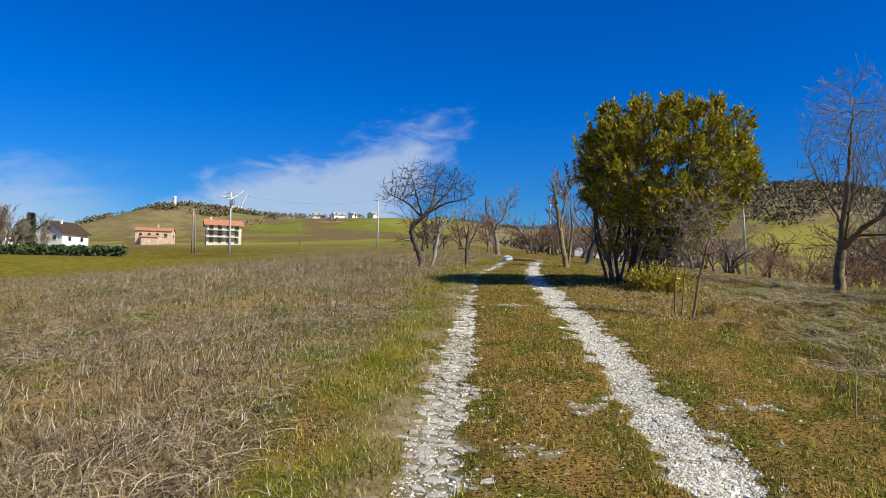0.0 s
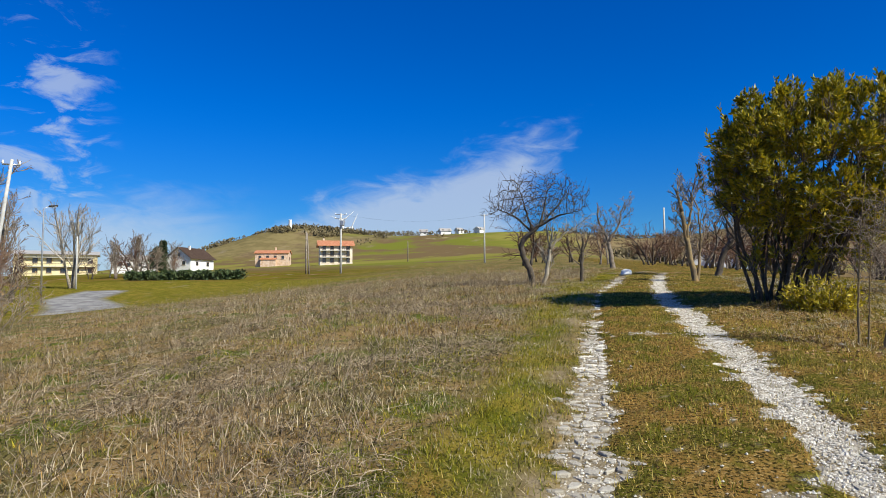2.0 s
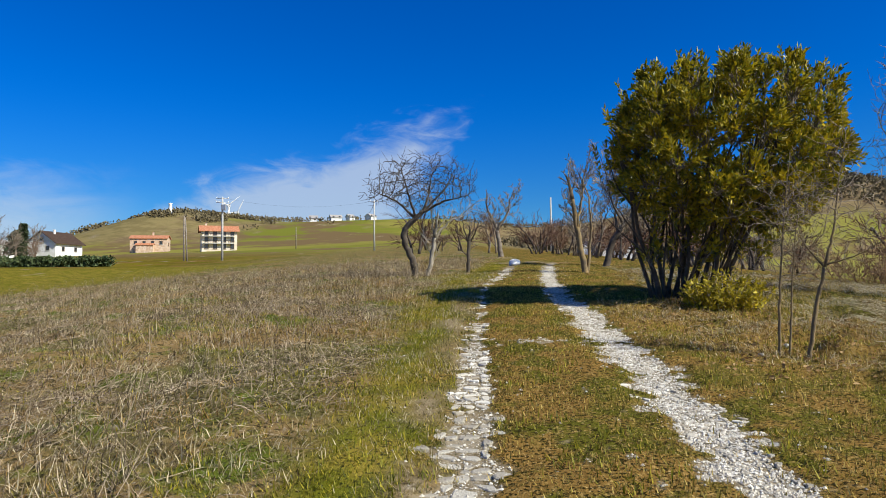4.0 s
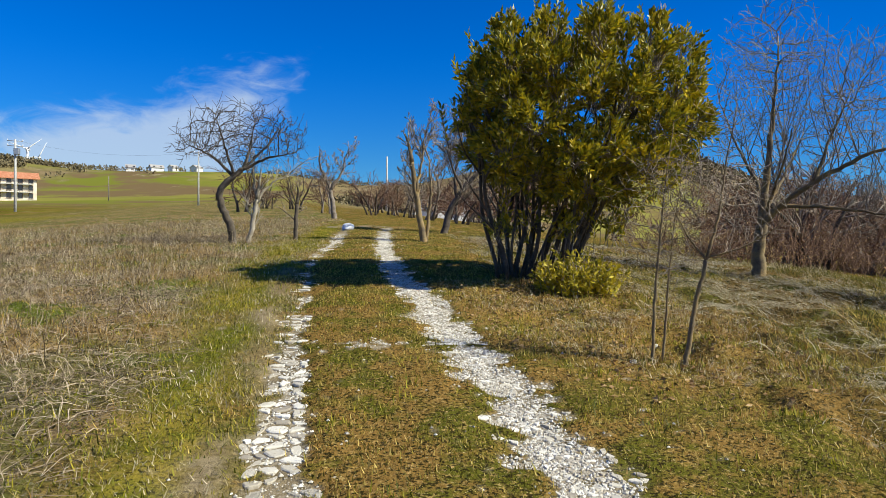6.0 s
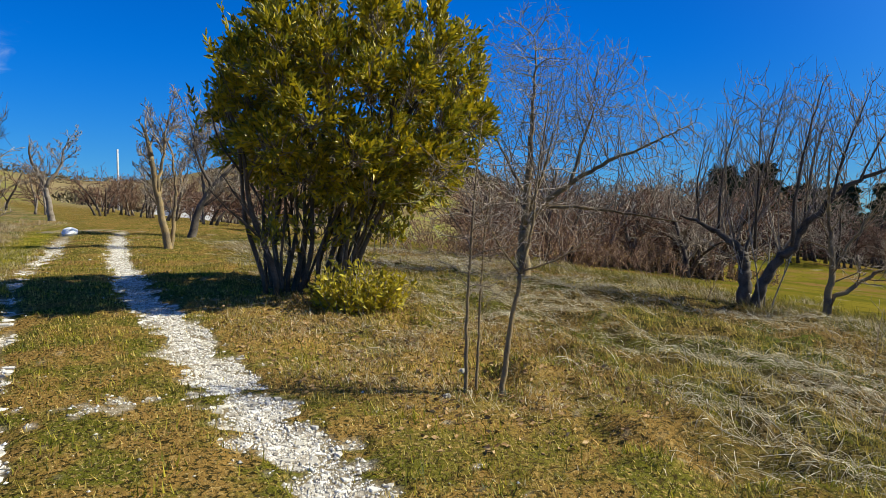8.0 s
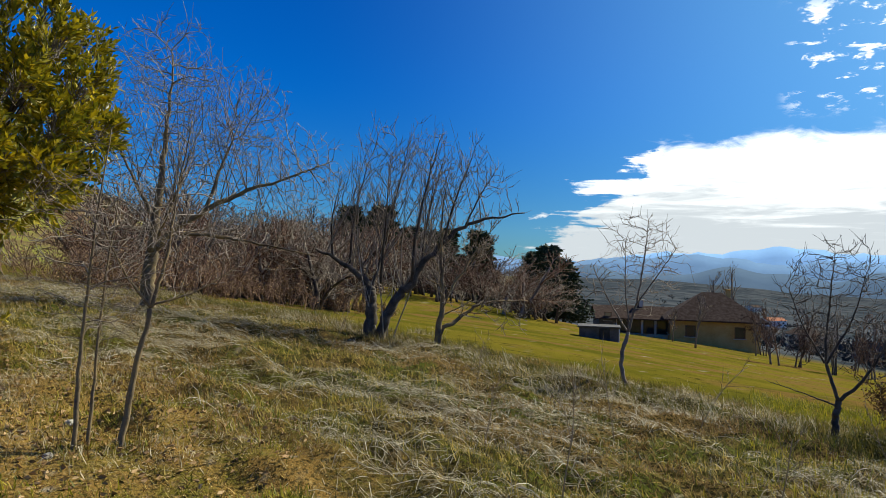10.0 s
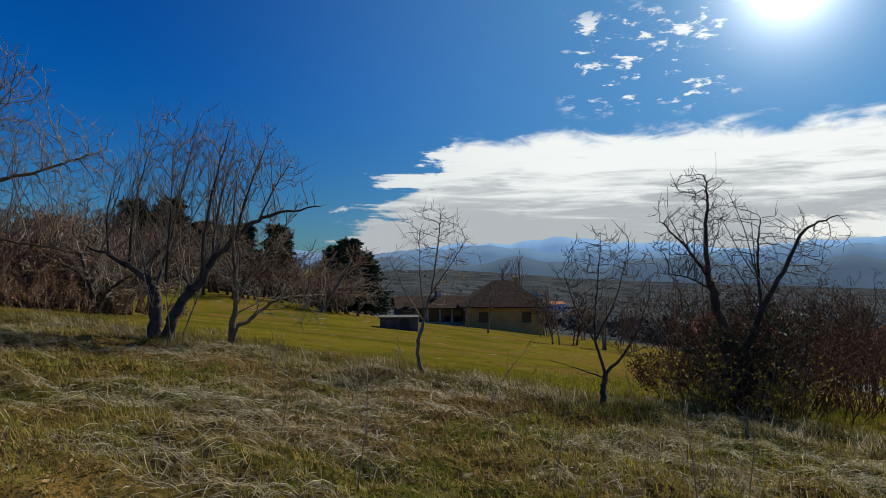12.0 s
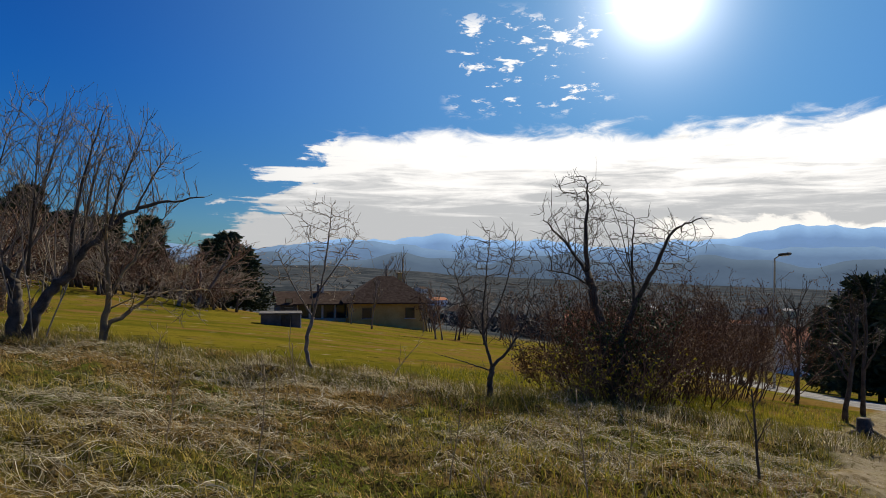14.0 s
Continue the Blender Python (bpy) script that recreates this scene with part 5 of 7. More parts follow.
shaped_tree("broken_tree", 0.72, 21.2, "short broken dead trunk in the verge", 83, [([(0, 0, -0.1), (0.02, 0, 0.5), (0.03, 0, 0.85)], 0.06, 0.05), ([(0.03, 0, 0.8), (-0.1, 0, 1.2), (-0.15, 0, 1.5)], 0.025, 0.008), ([(0.03, 0, 0.8), (0.15, 0, 1.1), (0.2, 0, 1.35)], 0.02, 0.008)],
            (M_BARK_DARK, M_TWIG), dict(wander=0.12, kids=(4, 3), first=0.3, angle=40, ratio=0.5, thin=0.005), 3, 4, 0.5, 0.5, 0.4)
shaped_tree("lichened_tree", 3.7, 20.45, "bare tree with ochre-lichened leaning trunks", 84,
            [([(0, 0, -0.1), (-0.1, 0, 0.6), (-0.22, 0, 1.2), (-0.3, 0, 1.9)], 0.10, 0.06), ([(-0.22, 0, 1.2), (-0.05, 0, 1.9), (0.0, 0, 2.5)], 0.05, 0.015), ([(0.05, 0.05, -0.1), (0.12, 0.05, 0.6), (0.2, 0.1, 1.3), (0.1, 0.1, 2.1)], 0.06, 0.02)],
            LICHEN, dict(wander=0.12, lift=0.08, kids=(6, 5, 3), first=0.2, angle=42, ratio=0.55, thin=0.006), 4, 8, 0.75, 0.4, 0.5)
shaped_tree("leaning_dark_tree", 5.3, 25.0, "dark bare tree leaning over rough grass", 85,
            [([(0, 0, -0.1), (0.2, 0, 0.7), (0.6, 0, 1.4), (1.2, 0, 2.0)], 0.14, 0.06), ([(0.4, 0, 1.0), (0.4, 0.2, 1.9), (0.6, 0.2, 2.7)], 0.06, 0.015), ([(0.6, 0, 1.4), (0.2, 0, 2.2), (0.1, 0, 3.0)], 0.06, 0.015)],
            (M_BARK_DARK, M_TWIG), dict(wander=0.12, lift=0.06, kids=(7, 6, 4), first=0.2, angle=42, ratio=0.58, thin=0.007), 4, 9, 1.1, 0.35, 0.4)
shaped_tree("gnarled_tree", 2.9, 36.0, "gnarled bare tree at the top of the rise", 86,
            [([(0, 0, -0.1), (-0.1, 0, 0.7), (-0.2, 0, 1.4), (-0.6, 0, 2.2)], 0.16, 0.06), ([(-0.2, 0, 1.4), (0.3, 0, 2.0), (0.5, 0, 2.9)], 0.09, 0.02)],
            (M_BARK, M_TWIG), dict(wander=0.16, kids=(6, 5, 3), first=0.25, angle=45, ratio=0.55, thin=0.009), 4, 8, 1.0, 0.4, 0.4)

# brown scrub and small trees closing the top of the track and the bank on its right
rng = np.random.default_rng(90)
makers = []
for k in range(5):
    mats = ((M_BARK, M_TWIG_RED), (M_BARK_DARK, M_THICKET), (M_BARK_DARK, M_TWIG), (M_BARK, M_TWIG_RED), (M_BARK_DARK, M_THICKET))[k]
    ob = bare_tree("scrub_tree", 3.0 + 3.2 * k, 46 + 2.0 * k, "leafless brown scrub tree in rough grass", 91 + k, [(rng.normal(0, 0.25), rng.normal(0, 0.25), (rng.normal(0, 0.25), rng.normal(0, 0.25), 1), rng.uniform(1.6, 2.6), 0.06) for _ in range(3)],
                   dict(wander=0.15, lift=0.05, kids=(7, 5, 3), first=0.15, angle=46, ratio=0.62, thin=0.009), mats, 3, "scrub trees", limbs=False)
    makers.append(ob)
SPOTS = []
for _ in range(34):
    SPOTS.append((rng.uniform(-3, 22), rng.uniform(33, 75), rng.uniform(0.8, 1.5)))
for _ in range(52):
    a, d = radians(rng.uniform(38, 57)), rng.uniform(22, 46)
    SPOTS.append((0.4 + d * math.sin(a), 5.7 + d * math.cos(a), rng.uniform(0.9, 1.35) * (0.75 + d / 60)))
for _ in range(40):
    a, d = radians(rng.uniform(50, 74)), rng.uniform(62, 95)
    SPOTS.append((0.4 + d * math.sin(a), 5.7 + d * math.cos(a), rng.uniform(1.6, 2.6)))
for x, y, s in SPOTS:
    if abs(x - np.interp(y, RUT_Y, RUT_L) - 1) < 2.5 or math.hypot(x - 9, y - 15.2) < 1.5:
        continue
    src = makers[rng.integers(0, 5)]
    c = copy_thing(src, pose(x, y, hz(x, y), 0, 0, rng.uniform(0, 360)))
    c.scale = (s * 1.12, s * 1.12, s * rng.uniform(0.68, 0.95))
# thicket on the near bank, behind the walnut
for k in range(16):
    a, d = radians(34 + 22 * k / 15 + rng.uniform(-2, 2)), rng.uniform(17.5, 24)
    shrub_mass("bramble_bank", 0.4 + d * math.sin(a), 5.7 + d * math.cos(a), "tangled brown brambles on the bank", 110 + k, 3.0, (0.7, 1.4, 1.0, 1.7, 0.6)[k % 5], 26, (M_TWIG_RED, M_TWIG_RED), "shrub", "brambles on the bank", 0.7, (M_DRYLEAF, 450, 0.06), 0.006)

# conifers and cedar at the edge of the lower meadow
for az, d, h, w, s in ((74.9, 104, 9.5, 3.8, 1), (73.6, 108, 12.0, 4.6, 2), (72.5, 106, 10.5, 4.0, 3)):
    a = radians(az)
    conifer("cedar", 0.47 + d * math.sin(a), 5.85 + d * math.cos(a), h, w, 130 + s, "dark green cedar at the meadow's edge", "cedars")
for k in range(9):
    a, d = radians(57 + 1.35 * k), 112 + 9 * math.sin(k * 2.1)
    conifer("conifer", 0.47 + d * math.sin(a), 5.85 + d * math.cos(a), 15.0 - 0.5 * k + 1.6 * math.sin(k * 3.3), 3.0, 140 + k, "tall dark conifer in a row", "row of conifers")


def polar(az, d, ox=0.0, oy=0.0):
    return ox + d * math.sin(radians(az)), oy + d * math.cos(radians(az))


# house and shed beyond the lower meadow
x, y = polar(86.3, 100, 0.47, 5.85)
house("country_house", x, y, -80, (11.0, 9.0, 4.2), "ochre-walled house with a dark hipped roof", M_OCHRE, M_DARKTILE, 3.0, 0.8, 0.95,
      wins=(("s", -3, 2.2, 1.2, 1.4), ("s", 3, 2.2, 1.2, 1.4), ("w", -2, 2.2, 1.2, 1.4), ("w", 2, 2.2, 1.2, 1.4)), chimneys=((2.2, 0.8, 6.9),))
x, y = polar(81.6, 104, 0.47, 5.85)
house("veranda_house", x, y, -80, (9.0, 6.0, 3.0), "low house with a glazed veranda and dark roof", M_CREAM, M_DARKTILE, 1.4, 0.6, 0.0,
      wins=tuple(("s", -3.6 + 1.8 * i, 1.7, 1.4, 2.0) for i in range(5)) + (("e", 0, 1.7, 1.2, 1.4), ("w", 0, 1.7, 3.0, 1.8)), chimneys=((-1.0, 0, 4.6),))
x, y = polar(79.5, 128, 0.47, 5.85)
house("low_house", x, y, -70, (9, 8, 3.0), "low house with a brown tiled roof among trees", M_DARKWALL, M_DARKTILE, 1.8, 0.7, 0.0, wins=(("s", -3, 3, 1.2, 1.4), ("s", 3, 3, 1.2, 1.4)), chimneys=((3, 0, 5.4),))


def garden_shed(x, y, turn):
    ob = new("garden_shed")
    ob.matrix_world = pose(x, y, hz(x, y), 0, 0, turn)
    tagged(ob, "small brown shed with one white end", "shed")
    part("wall", box_mesh("wall", [(0, 0, 0.1, 2.7, 2.0, 1.5)], M_DARKWALL, 0.02), ob)
    part("roof", box_mesh("roof", [(0, 0, 0.9, 2.95, 2.25, 0.1)], M_DARKWALL, 0.02), ob)
    part("end_wall", box_mesh("end_wall", [(1.38, 0, 0.1, 0.06, 2.04, 1.48)], M_WHITE, 0.01), ob)
    part("door", box_mesh("door", [(0.4, -1.02, 0.2, 0.7, 0.08, 1.2)], M_DARKMETAL, 0.01), ob)


x, y = polar(77.8, 50, 0.47, 5.85)
garden_shed(x, y, -78)
for az, d, h, sd in ((85.2, 66, 4.2, 151), (83.5, 78, 3.0, 152), (88, 125, 11.5, 153), (86.5, 128, 11, 154), (89.5, 82, 3, 155)):
    x, y = polar(az, d, 0.47, 5.85)
    bare_tree("garden_tree", x, y, "bare tree beside the house", sd, [(0, 0, (0.03, 0, 1), h, 0.02 * h)], dict(wander=0.08, lift=0.09, kids=(10, 6, 4), first=0.3, angle=32, ratio=0.42, thin=0.02), GREY, 3, "garden trees", limbs=False)
for k, (az, d) in enumerate(((91, 60), (92.5, 66), (94.5, 62), (97, 70), (99.5, 66), (102, 74), (90, 92), (93, 100), (96, 96), (100, 110), (104, 60), (107, 52), (110, 48), (112, 60), (115, 42), (116.5, 55))):
    x, y = polar(az, d, 0.47, 5.85)
    c = copy_thing(makers[k % 5], pose(x, y, hz(x, y), 0, 0, 47 * k))
    c.scale = (1.1, 1.1, 1.0 + 0.02 * d - 0.5)
# houses down the slope
for k, (az, d, w, rise, roof) in enumerate(((103.5, 130, 9, 2.2, M_TILE), (106.5, 150, 11, 2.5, M_TILE), (112.3, 140, 10, 2.4, M_TILE), (117.0, 120, 12, 2.5, M_DARKTILE), (120.5, 110, 12, 2.6, M_TILE))):
    x, y = polar(az, d, 0.47, 5.85)
    house("village_house", x, y, -az + 20 * math.sin(k * 2.0), (w, 8, 4.6), "plastered house with a tiled roof down the slope", (M_CREAM, M_WHITE, M_OCHRE)[k % 3], roof, rise, 0.6, 0.0,
          wins=(("s", -2.5, 2.6, 1.1, 1.3), ("s", 2.5, 2.6, 1.1, 1.3), ("w", 0, 2.6, 1.1, 1.3)), chimneys=((2, 0, 6.6),), group="houses down the slope")
rng = np.random.default_rng(160)
for k in range(46):
    az, d = rng.uniform(88, 136), rng.uniform(260, 900)
    x, y = polar(az, d, 0.47, 5.85)
    house("valley_house", x, y, rng.uniform(0, 180), (rng.uniform(9, 20), rng.uniform(8, 12), rng.uniform(4, 8)), "distant house on the valley floor", (M_WHITE, M_CREAM, M_YELLOW)[k % 3], (M_TILE, M_DARKTILE, M_SLATE)[k % 3], 2.2, 0.5, 0.0, group="houses in the valley")
x, y = polar(117.0, 45, 0.47, 5.85)
street_lamp(x, y, 7.9, 200, "grey steel street lamp beside the lane")
for k, (az, d, h) in enumerate(((121.5, 44, 5.5), (122.6, 41, 6.3), (123.8, 45, 6.8), (125.2, 40, 6.5), (126.5, 46, 7), (120.2, 52, 5.6))):
    x, y = polar(az, d, 0.47, 5.85)
    conifer("cypress", x, y, h, 0.9, 170 + k, "dark evergreen cypress beside the lane", "cypresses")
x, y = polar(121.2, 58, 0.47, 5.85)
pole("utility_pole", x, y, 7.6, 0.14, M_WOODPOLE, "wooden utility pole beside the lane")

# ---- ahead and on the left: fields, poles, houses on the hill ----
x0, y0 = polar(-5.5, 115)
pole("utility_pole", x0, y0, 8.2, 0.15, M_CONCRETE, "pale concrete utility pole in the field", arms=((8.0, 1.2, 10),))
x1, y1 = polar(-17.4, 118)
p1 = pole("utility_pole", x1, y1, 10.2, 0.2, M_CONCRETE, "concrete pole with a transformer and cross-arms", arms=((10.0, 1.9, 20), (9.3, 1.9, 20)))
part("transformer", box_mesh("transformer", [(0.3, -0.3, 8.5, 0.7, 0.6, 0.9)], M_STEEL, 0.04), p1)
x2, y2 = polar(-20.2, 118)
pole("utility_pole", x2, y2, 7.2, 0.14, M_WOODPOLE, "brown wooden utility pole with a brace pole")
pole("utility_pole", x2 + 0.55, y2, 6.9, 0.12, M_WOODPOLE, "brown wooden brace pole", lean=(-0.35, 0))
x3, y3 = polar(8.9, 118)
pole("utility_pole", x3, y3, 9.0, 0.2, M_CONCRETE, "pale concrete utility pole above brown scrub")
x4, y4 = polar(24.0, 58)
pole("utility_pole", x4, y4, 7.9, 0.10, M_CONCRETE, "slim grey utility pole behind bushes", lean=(-0.4, 0))
x5, y5 = polar(-11.9, 210)
pole("utility_pole", x5, y5, 6.5, 0.15, M_WOODPOLE, "far wooden pole in the green field")
wire("overhead_cable", (x1, y1, hz(x1, y1) + 10.1), (x0, y0, hz(x0, y0) + 8.1), 1.2, "thin dark overhead cable between poles")
x6, y6 = polar(-43.4, 47, -0.1, 2.0)
pole("utility_pole", x6, y6, 9.0, 0.13, M_CONCRETE, "leaning concrete pole among bare trees", lean=(1.0, 0.4), arms=((8.7, 0.9, 35),))
x, y = polar(-39.9, 68, -0.1, 2.0)
street_lamp(x, y, 7.8, 40, "slim grey street lamp beside the road")
x, y = polar(-41.2, 110, -0.1, 2.0)
street_lamp(x, y, 8.0, 40, "slim grey street lamp beside the road")
x, y = polar(-37.6, 80, -0.1, 2.0)
pole("utility_pole", x, y, 5.5, 0.1, M_CONCRETE, "short pale concrete pole on a grassy bank")

x, y = polar(-17.9, 240)
house("hill_house", x, y, 22, (11.0, 8.0, 6.6), "three-storey cream house with an orange tiled roof and long balconies", M_CREAM, M_TILE, 1.7, 0.8, 0.0,
      wins=tuple(("s", a, z, 1.1, 1.5) for z in (1.3, 3.6, 5.7) for a in (-4, -1.4, 1.4, 4)) + (("e", 0, 3.6, 1, 1.3),), balconies=(("s", -0.5, 2.2, 9.5), ("s", -0.5, 4.5, 9.5)), chimneys=((-4, 0.5, 8.4),), sink=3)
x, y = polar(-22.9, 285)
house("stone_farmhouse", x, y, 12, (13.0, 7.5, 5.2), "long pinkish stone farmhouse with a low tiled roof", M_PINKSTONE, M_TILE, 1.2, 0.4, 0.0, wins=tuple(("s", a, 3.4, 1.0, 1.2) for a in (-4.5, -1.5, 1.5, 4.5)) + (("e", 0, 3, 1, 1.2),), annex=((-1.0, -4.6, 6.0, 2.4, 2.6),), chimneys=((1, 0, 6.8),), sink=3)
x, y = polar(-29.2, 262)
house("white_house", x, y, -98, (13.0, 10.0, 4.6), "white house with a steep dark roof behind a hedge", M_WHITE, M_DARKTILE, 3.6, 0.8, 0.0, wins=(("e", -2, 2.6, 1.2, 1.3), ("e", 2.2, 2.6, 1.2, 1.3), ("e", 0, 5.6, 1.2, 1.2), ("n", -3, 2.4, 1.2, 1.3), ("n", 3, 2.4, 1.2, 1.3)), chimneys=((2, 1, 8),), sink=3)
x, y = polar(-33.2, 290)
house("white_house", x, y, 30, (16.0, 9.0, 5.0), "pale house with a grey roof among bare trees", M_WHITE, M_SLATE, 1.8, 0.6, 0.0, wins=tuple(("s", a, 3, 1.2, 1.4) for a in (-5, -2, 2, 5)), sink=3)
x, y = polar(-38.6, 262, -0.1, 2.0)
house("apartment_block", x, y, 35, (24.0, 10.0, 7.5), "long pale yellow block with brown balconies", M_YELLOW, M_SLATE, 1.2, 0.8, 0.0, wins=tuple(("s", -10 + 4 * i, z, 1.4, 1.5) for i in range(6) for z in (2.0, 5.2)), balconies=(("s", 0, 3.2, 22), ("s", 0, 6.2, 22)), sink=3)
# houses on the ridge
for k, (az, d, w) in enumerate(((-10.6, 455, 6), (-8.8, 458, 9), (-7.6, 460, 5), (-5.9, 456, 7))):
    x, y = polar(az, d)
    house("ridge_house", x, y, 10 + 15 * k, (0.8 * w, 5, 2.4), "small white house on the ridge", M_WHITE, M_SLATE, 1.6, 0.5, 0.0, wins=(("s", -2, 2.4, 1, 1.2), ("s", 2, 2.4, 1, 1.2)), group="houses on the ridge", sink=3)
x, y = polar(-16.6, 620)
wind_turbine(x, y, hz(x, y), 62 - hz(x, y), 13, 12, 65, "white three-bladed wind turbine on the ridge")
x, y = polar(-17.3, 640)
wind_turbine(x, y, hz(x, y), 70 - hz(x, y), 13, 12, 40, "white three-bladed wind turbine on the ridge")
x, y = polar(-21.6, 455)
ob = thing("water_tower", x, y, "pale slim tower on the hilltop", "tower")
part("shaft", tubes("shaft", [(np.array([[0, 0, -2], [0, 0, 3], [0, 0, 6.0], [0, 0, 6.6]]), np.array([1.1, 1.0, 1.0, 1.3]))], 12, M_WHITE), ob)

# white hut by the crest of the track
x, y = polar(13.7, 80, 0.26, 5.16)
house("white_hut", x, y, -10, (6.4, 4.0, 2.3), "low white hut with a flat brown roof behind bare trees", M_WHITE, M_DARKTILE, 0.5, 0.3, 0.0, wins=(("s", -1.5, 1.3, 0.9, 1.0), ("s", 1.6, 1.2, 1.2, 1.4)), sink=1)


def boulder(x, y, r, label, name="boulder", seed=0):
    rng = np.random.default_rng(seed)
    bm = bmesh.new()
    bmesh.ops.create_icosphere(bm, subdivisions=3, radius=r)
    for v in bm.verts:
        n = noise.noise(v.co * (1.6 / r) + Vector((seed, 2, 3)))
        v.co *= 1 + 0.28 * n
        v.co.z *= 0.8
    me = bpy.data.meshes.new(name)
    bm.to_mesh(me)
    bm.free()
    me.materials.append(M_WHITE if r > 0.1 else M_STONE)
    ob = new(name, me)
    ob.location = (x, y, hz(x, y) + r * 0.45)
    return tagged(ob, label, "rock")


boulder(2.5, 26.2, 0.19, "white limestone boulder at the track's edge", seed=3)
boulder(3.02, 9.42, 0.028, "small pale stone in dry grass", "stone", 4)
boulder(3.5, 9.9, 0.028, "small pale stone in dry grass", "stone", 5)
boulder(1.0, 5.0, 0.026, "small pale stone on the track", "stone", 6)


def hedge():
    rng = np.random.default_rng(180)
    (ax, ay), (bx, by) = polar(-33.5, 108), polar(-25.2, 100)
    ob = thing("hedge", ax, ay, "clipped dark green hedge along the field", "hedge")
    n = 5200
    t = rng.uniform(0, 1, n)
    x, y = ax + (bx - ax) * t + rng.normal(0, 0.35, n), ay + (by - ay) * t + rng.normal(0, 0.35, n)
    z = height(x, y) + rng.uniform(0, 1.1, n) + 0.15 * np.sin(t * 40)
    w = rng.normal(size=(n, 3)) + [0, 0, 0.4]
    c = np.stack([x, y, z], 1) - np.array(ob.location)
    part("foliage", leaves("foliage", c, w / np.linalg.norm(w, axis=1, keepdims=True), 0.4, 0.15, M_HEDGE, rng), ob)
    st = [(np.array([[q[0], q[1], q[2] - 1.2], [q[0], q[1], q[2] - 0.5], [q[0], q[1], q[2]]]), np.array([0.03, 0.02, 0.01])) for q in c[:160]]
    tagged(part("branching", tubes("branching", st, 3, M_BARK_DARK), ob), kind="stuff")


hedge()
# brambles running down to the left road
for k, (az, d, h) in enumerate(((-43.5, 24, 1.5), (-45.5, 26, 1.9), (-41.8, 29, 1.3), (-44.2, 31, 2.0), (-46.5, 30, 2.2), (-42.8, 34, 1.6))):
    x, y = polar(az, d)
    shrub_mass("roadside_bramble", x, y, "tangled leafless brambles beside the asphalt road", 230 + k, 3.6, h, 34, (M_TWIG_RED, M_TWIG), "shrub", "roadside brambles", 0.7, (M_DRYLEAF, 300, 0.07), 0.007)
# bare trees by the left road, bushes round them
for az, d, h, n, sd, mats in ((-37.0, 84, 10, 3, 191, PALE), (-43.5, 62, 10.5, 3, 192, GREY), (-45.8, 58, 11.5, 3, 193, GREY), (-41.8, 66, 9.5, 3, 194, GREY), (-33.0, 128, 8.5, 4, 195, GREY), (-30.4, 230, 10, 3, 196, GREY), (-31.6, 240, 10, 3, 197, GREY), (-34.3, 120, 6.5, 3, 198, GREY)):
    x, y = polar(az, d)
    r2 = np.random.default_rng(sd)
    bare_tree("bare_poplar", x, y, "tall bare tree with upswept pale branches", sd, [(r2.normal(0, 0.2), r2.normal(0, 0.2), (r2.normal(0, 0.12), r2.normal(0, 0.12), 1), h * r2.uniform(0.6, 0.8), 0.016 * h) for _ in range(n)],
              dict(wander=0.08, lift=0.09, kids=(9, 6, 4), first=0.25, angle=34, ratio=0.5, thin=0.02), mats, 3, "bare trees by the road", limbs=False)
for k, (az, d, s) in enumerate(((-43, 40, 1.3), (-45, 38, 1.5), (-41.8, 44, 1.1), (-44, 50, 1.6), (-40.9, 60, 1.4), (-42.5, 56, 1.5), (-33, 125, 2.4), (-32.4, 122, 1.8), (-34.5, 128, 1.6), (-36, 120, 1.2), (-30.5, 130, 1.3), (-46.5, 44, 1.6), (-46, 36, 1.3))):
    x, y = polar(az, d)
    c = copy_thing(makers[k % 5], pose(x, y, hz(x, y), 0, 0, 70 * k))
    c.scale = (s, s, s)
conifer("round_tree", *polar(-31.6, 250), 8.5, 4.0, 199, "dark rounded evergreen behind the hedge")
conifer("cypress", *polar(-31.2, 262), 11, 1.0, 200, "thin dark cypress behind the hedge", "cypresses")


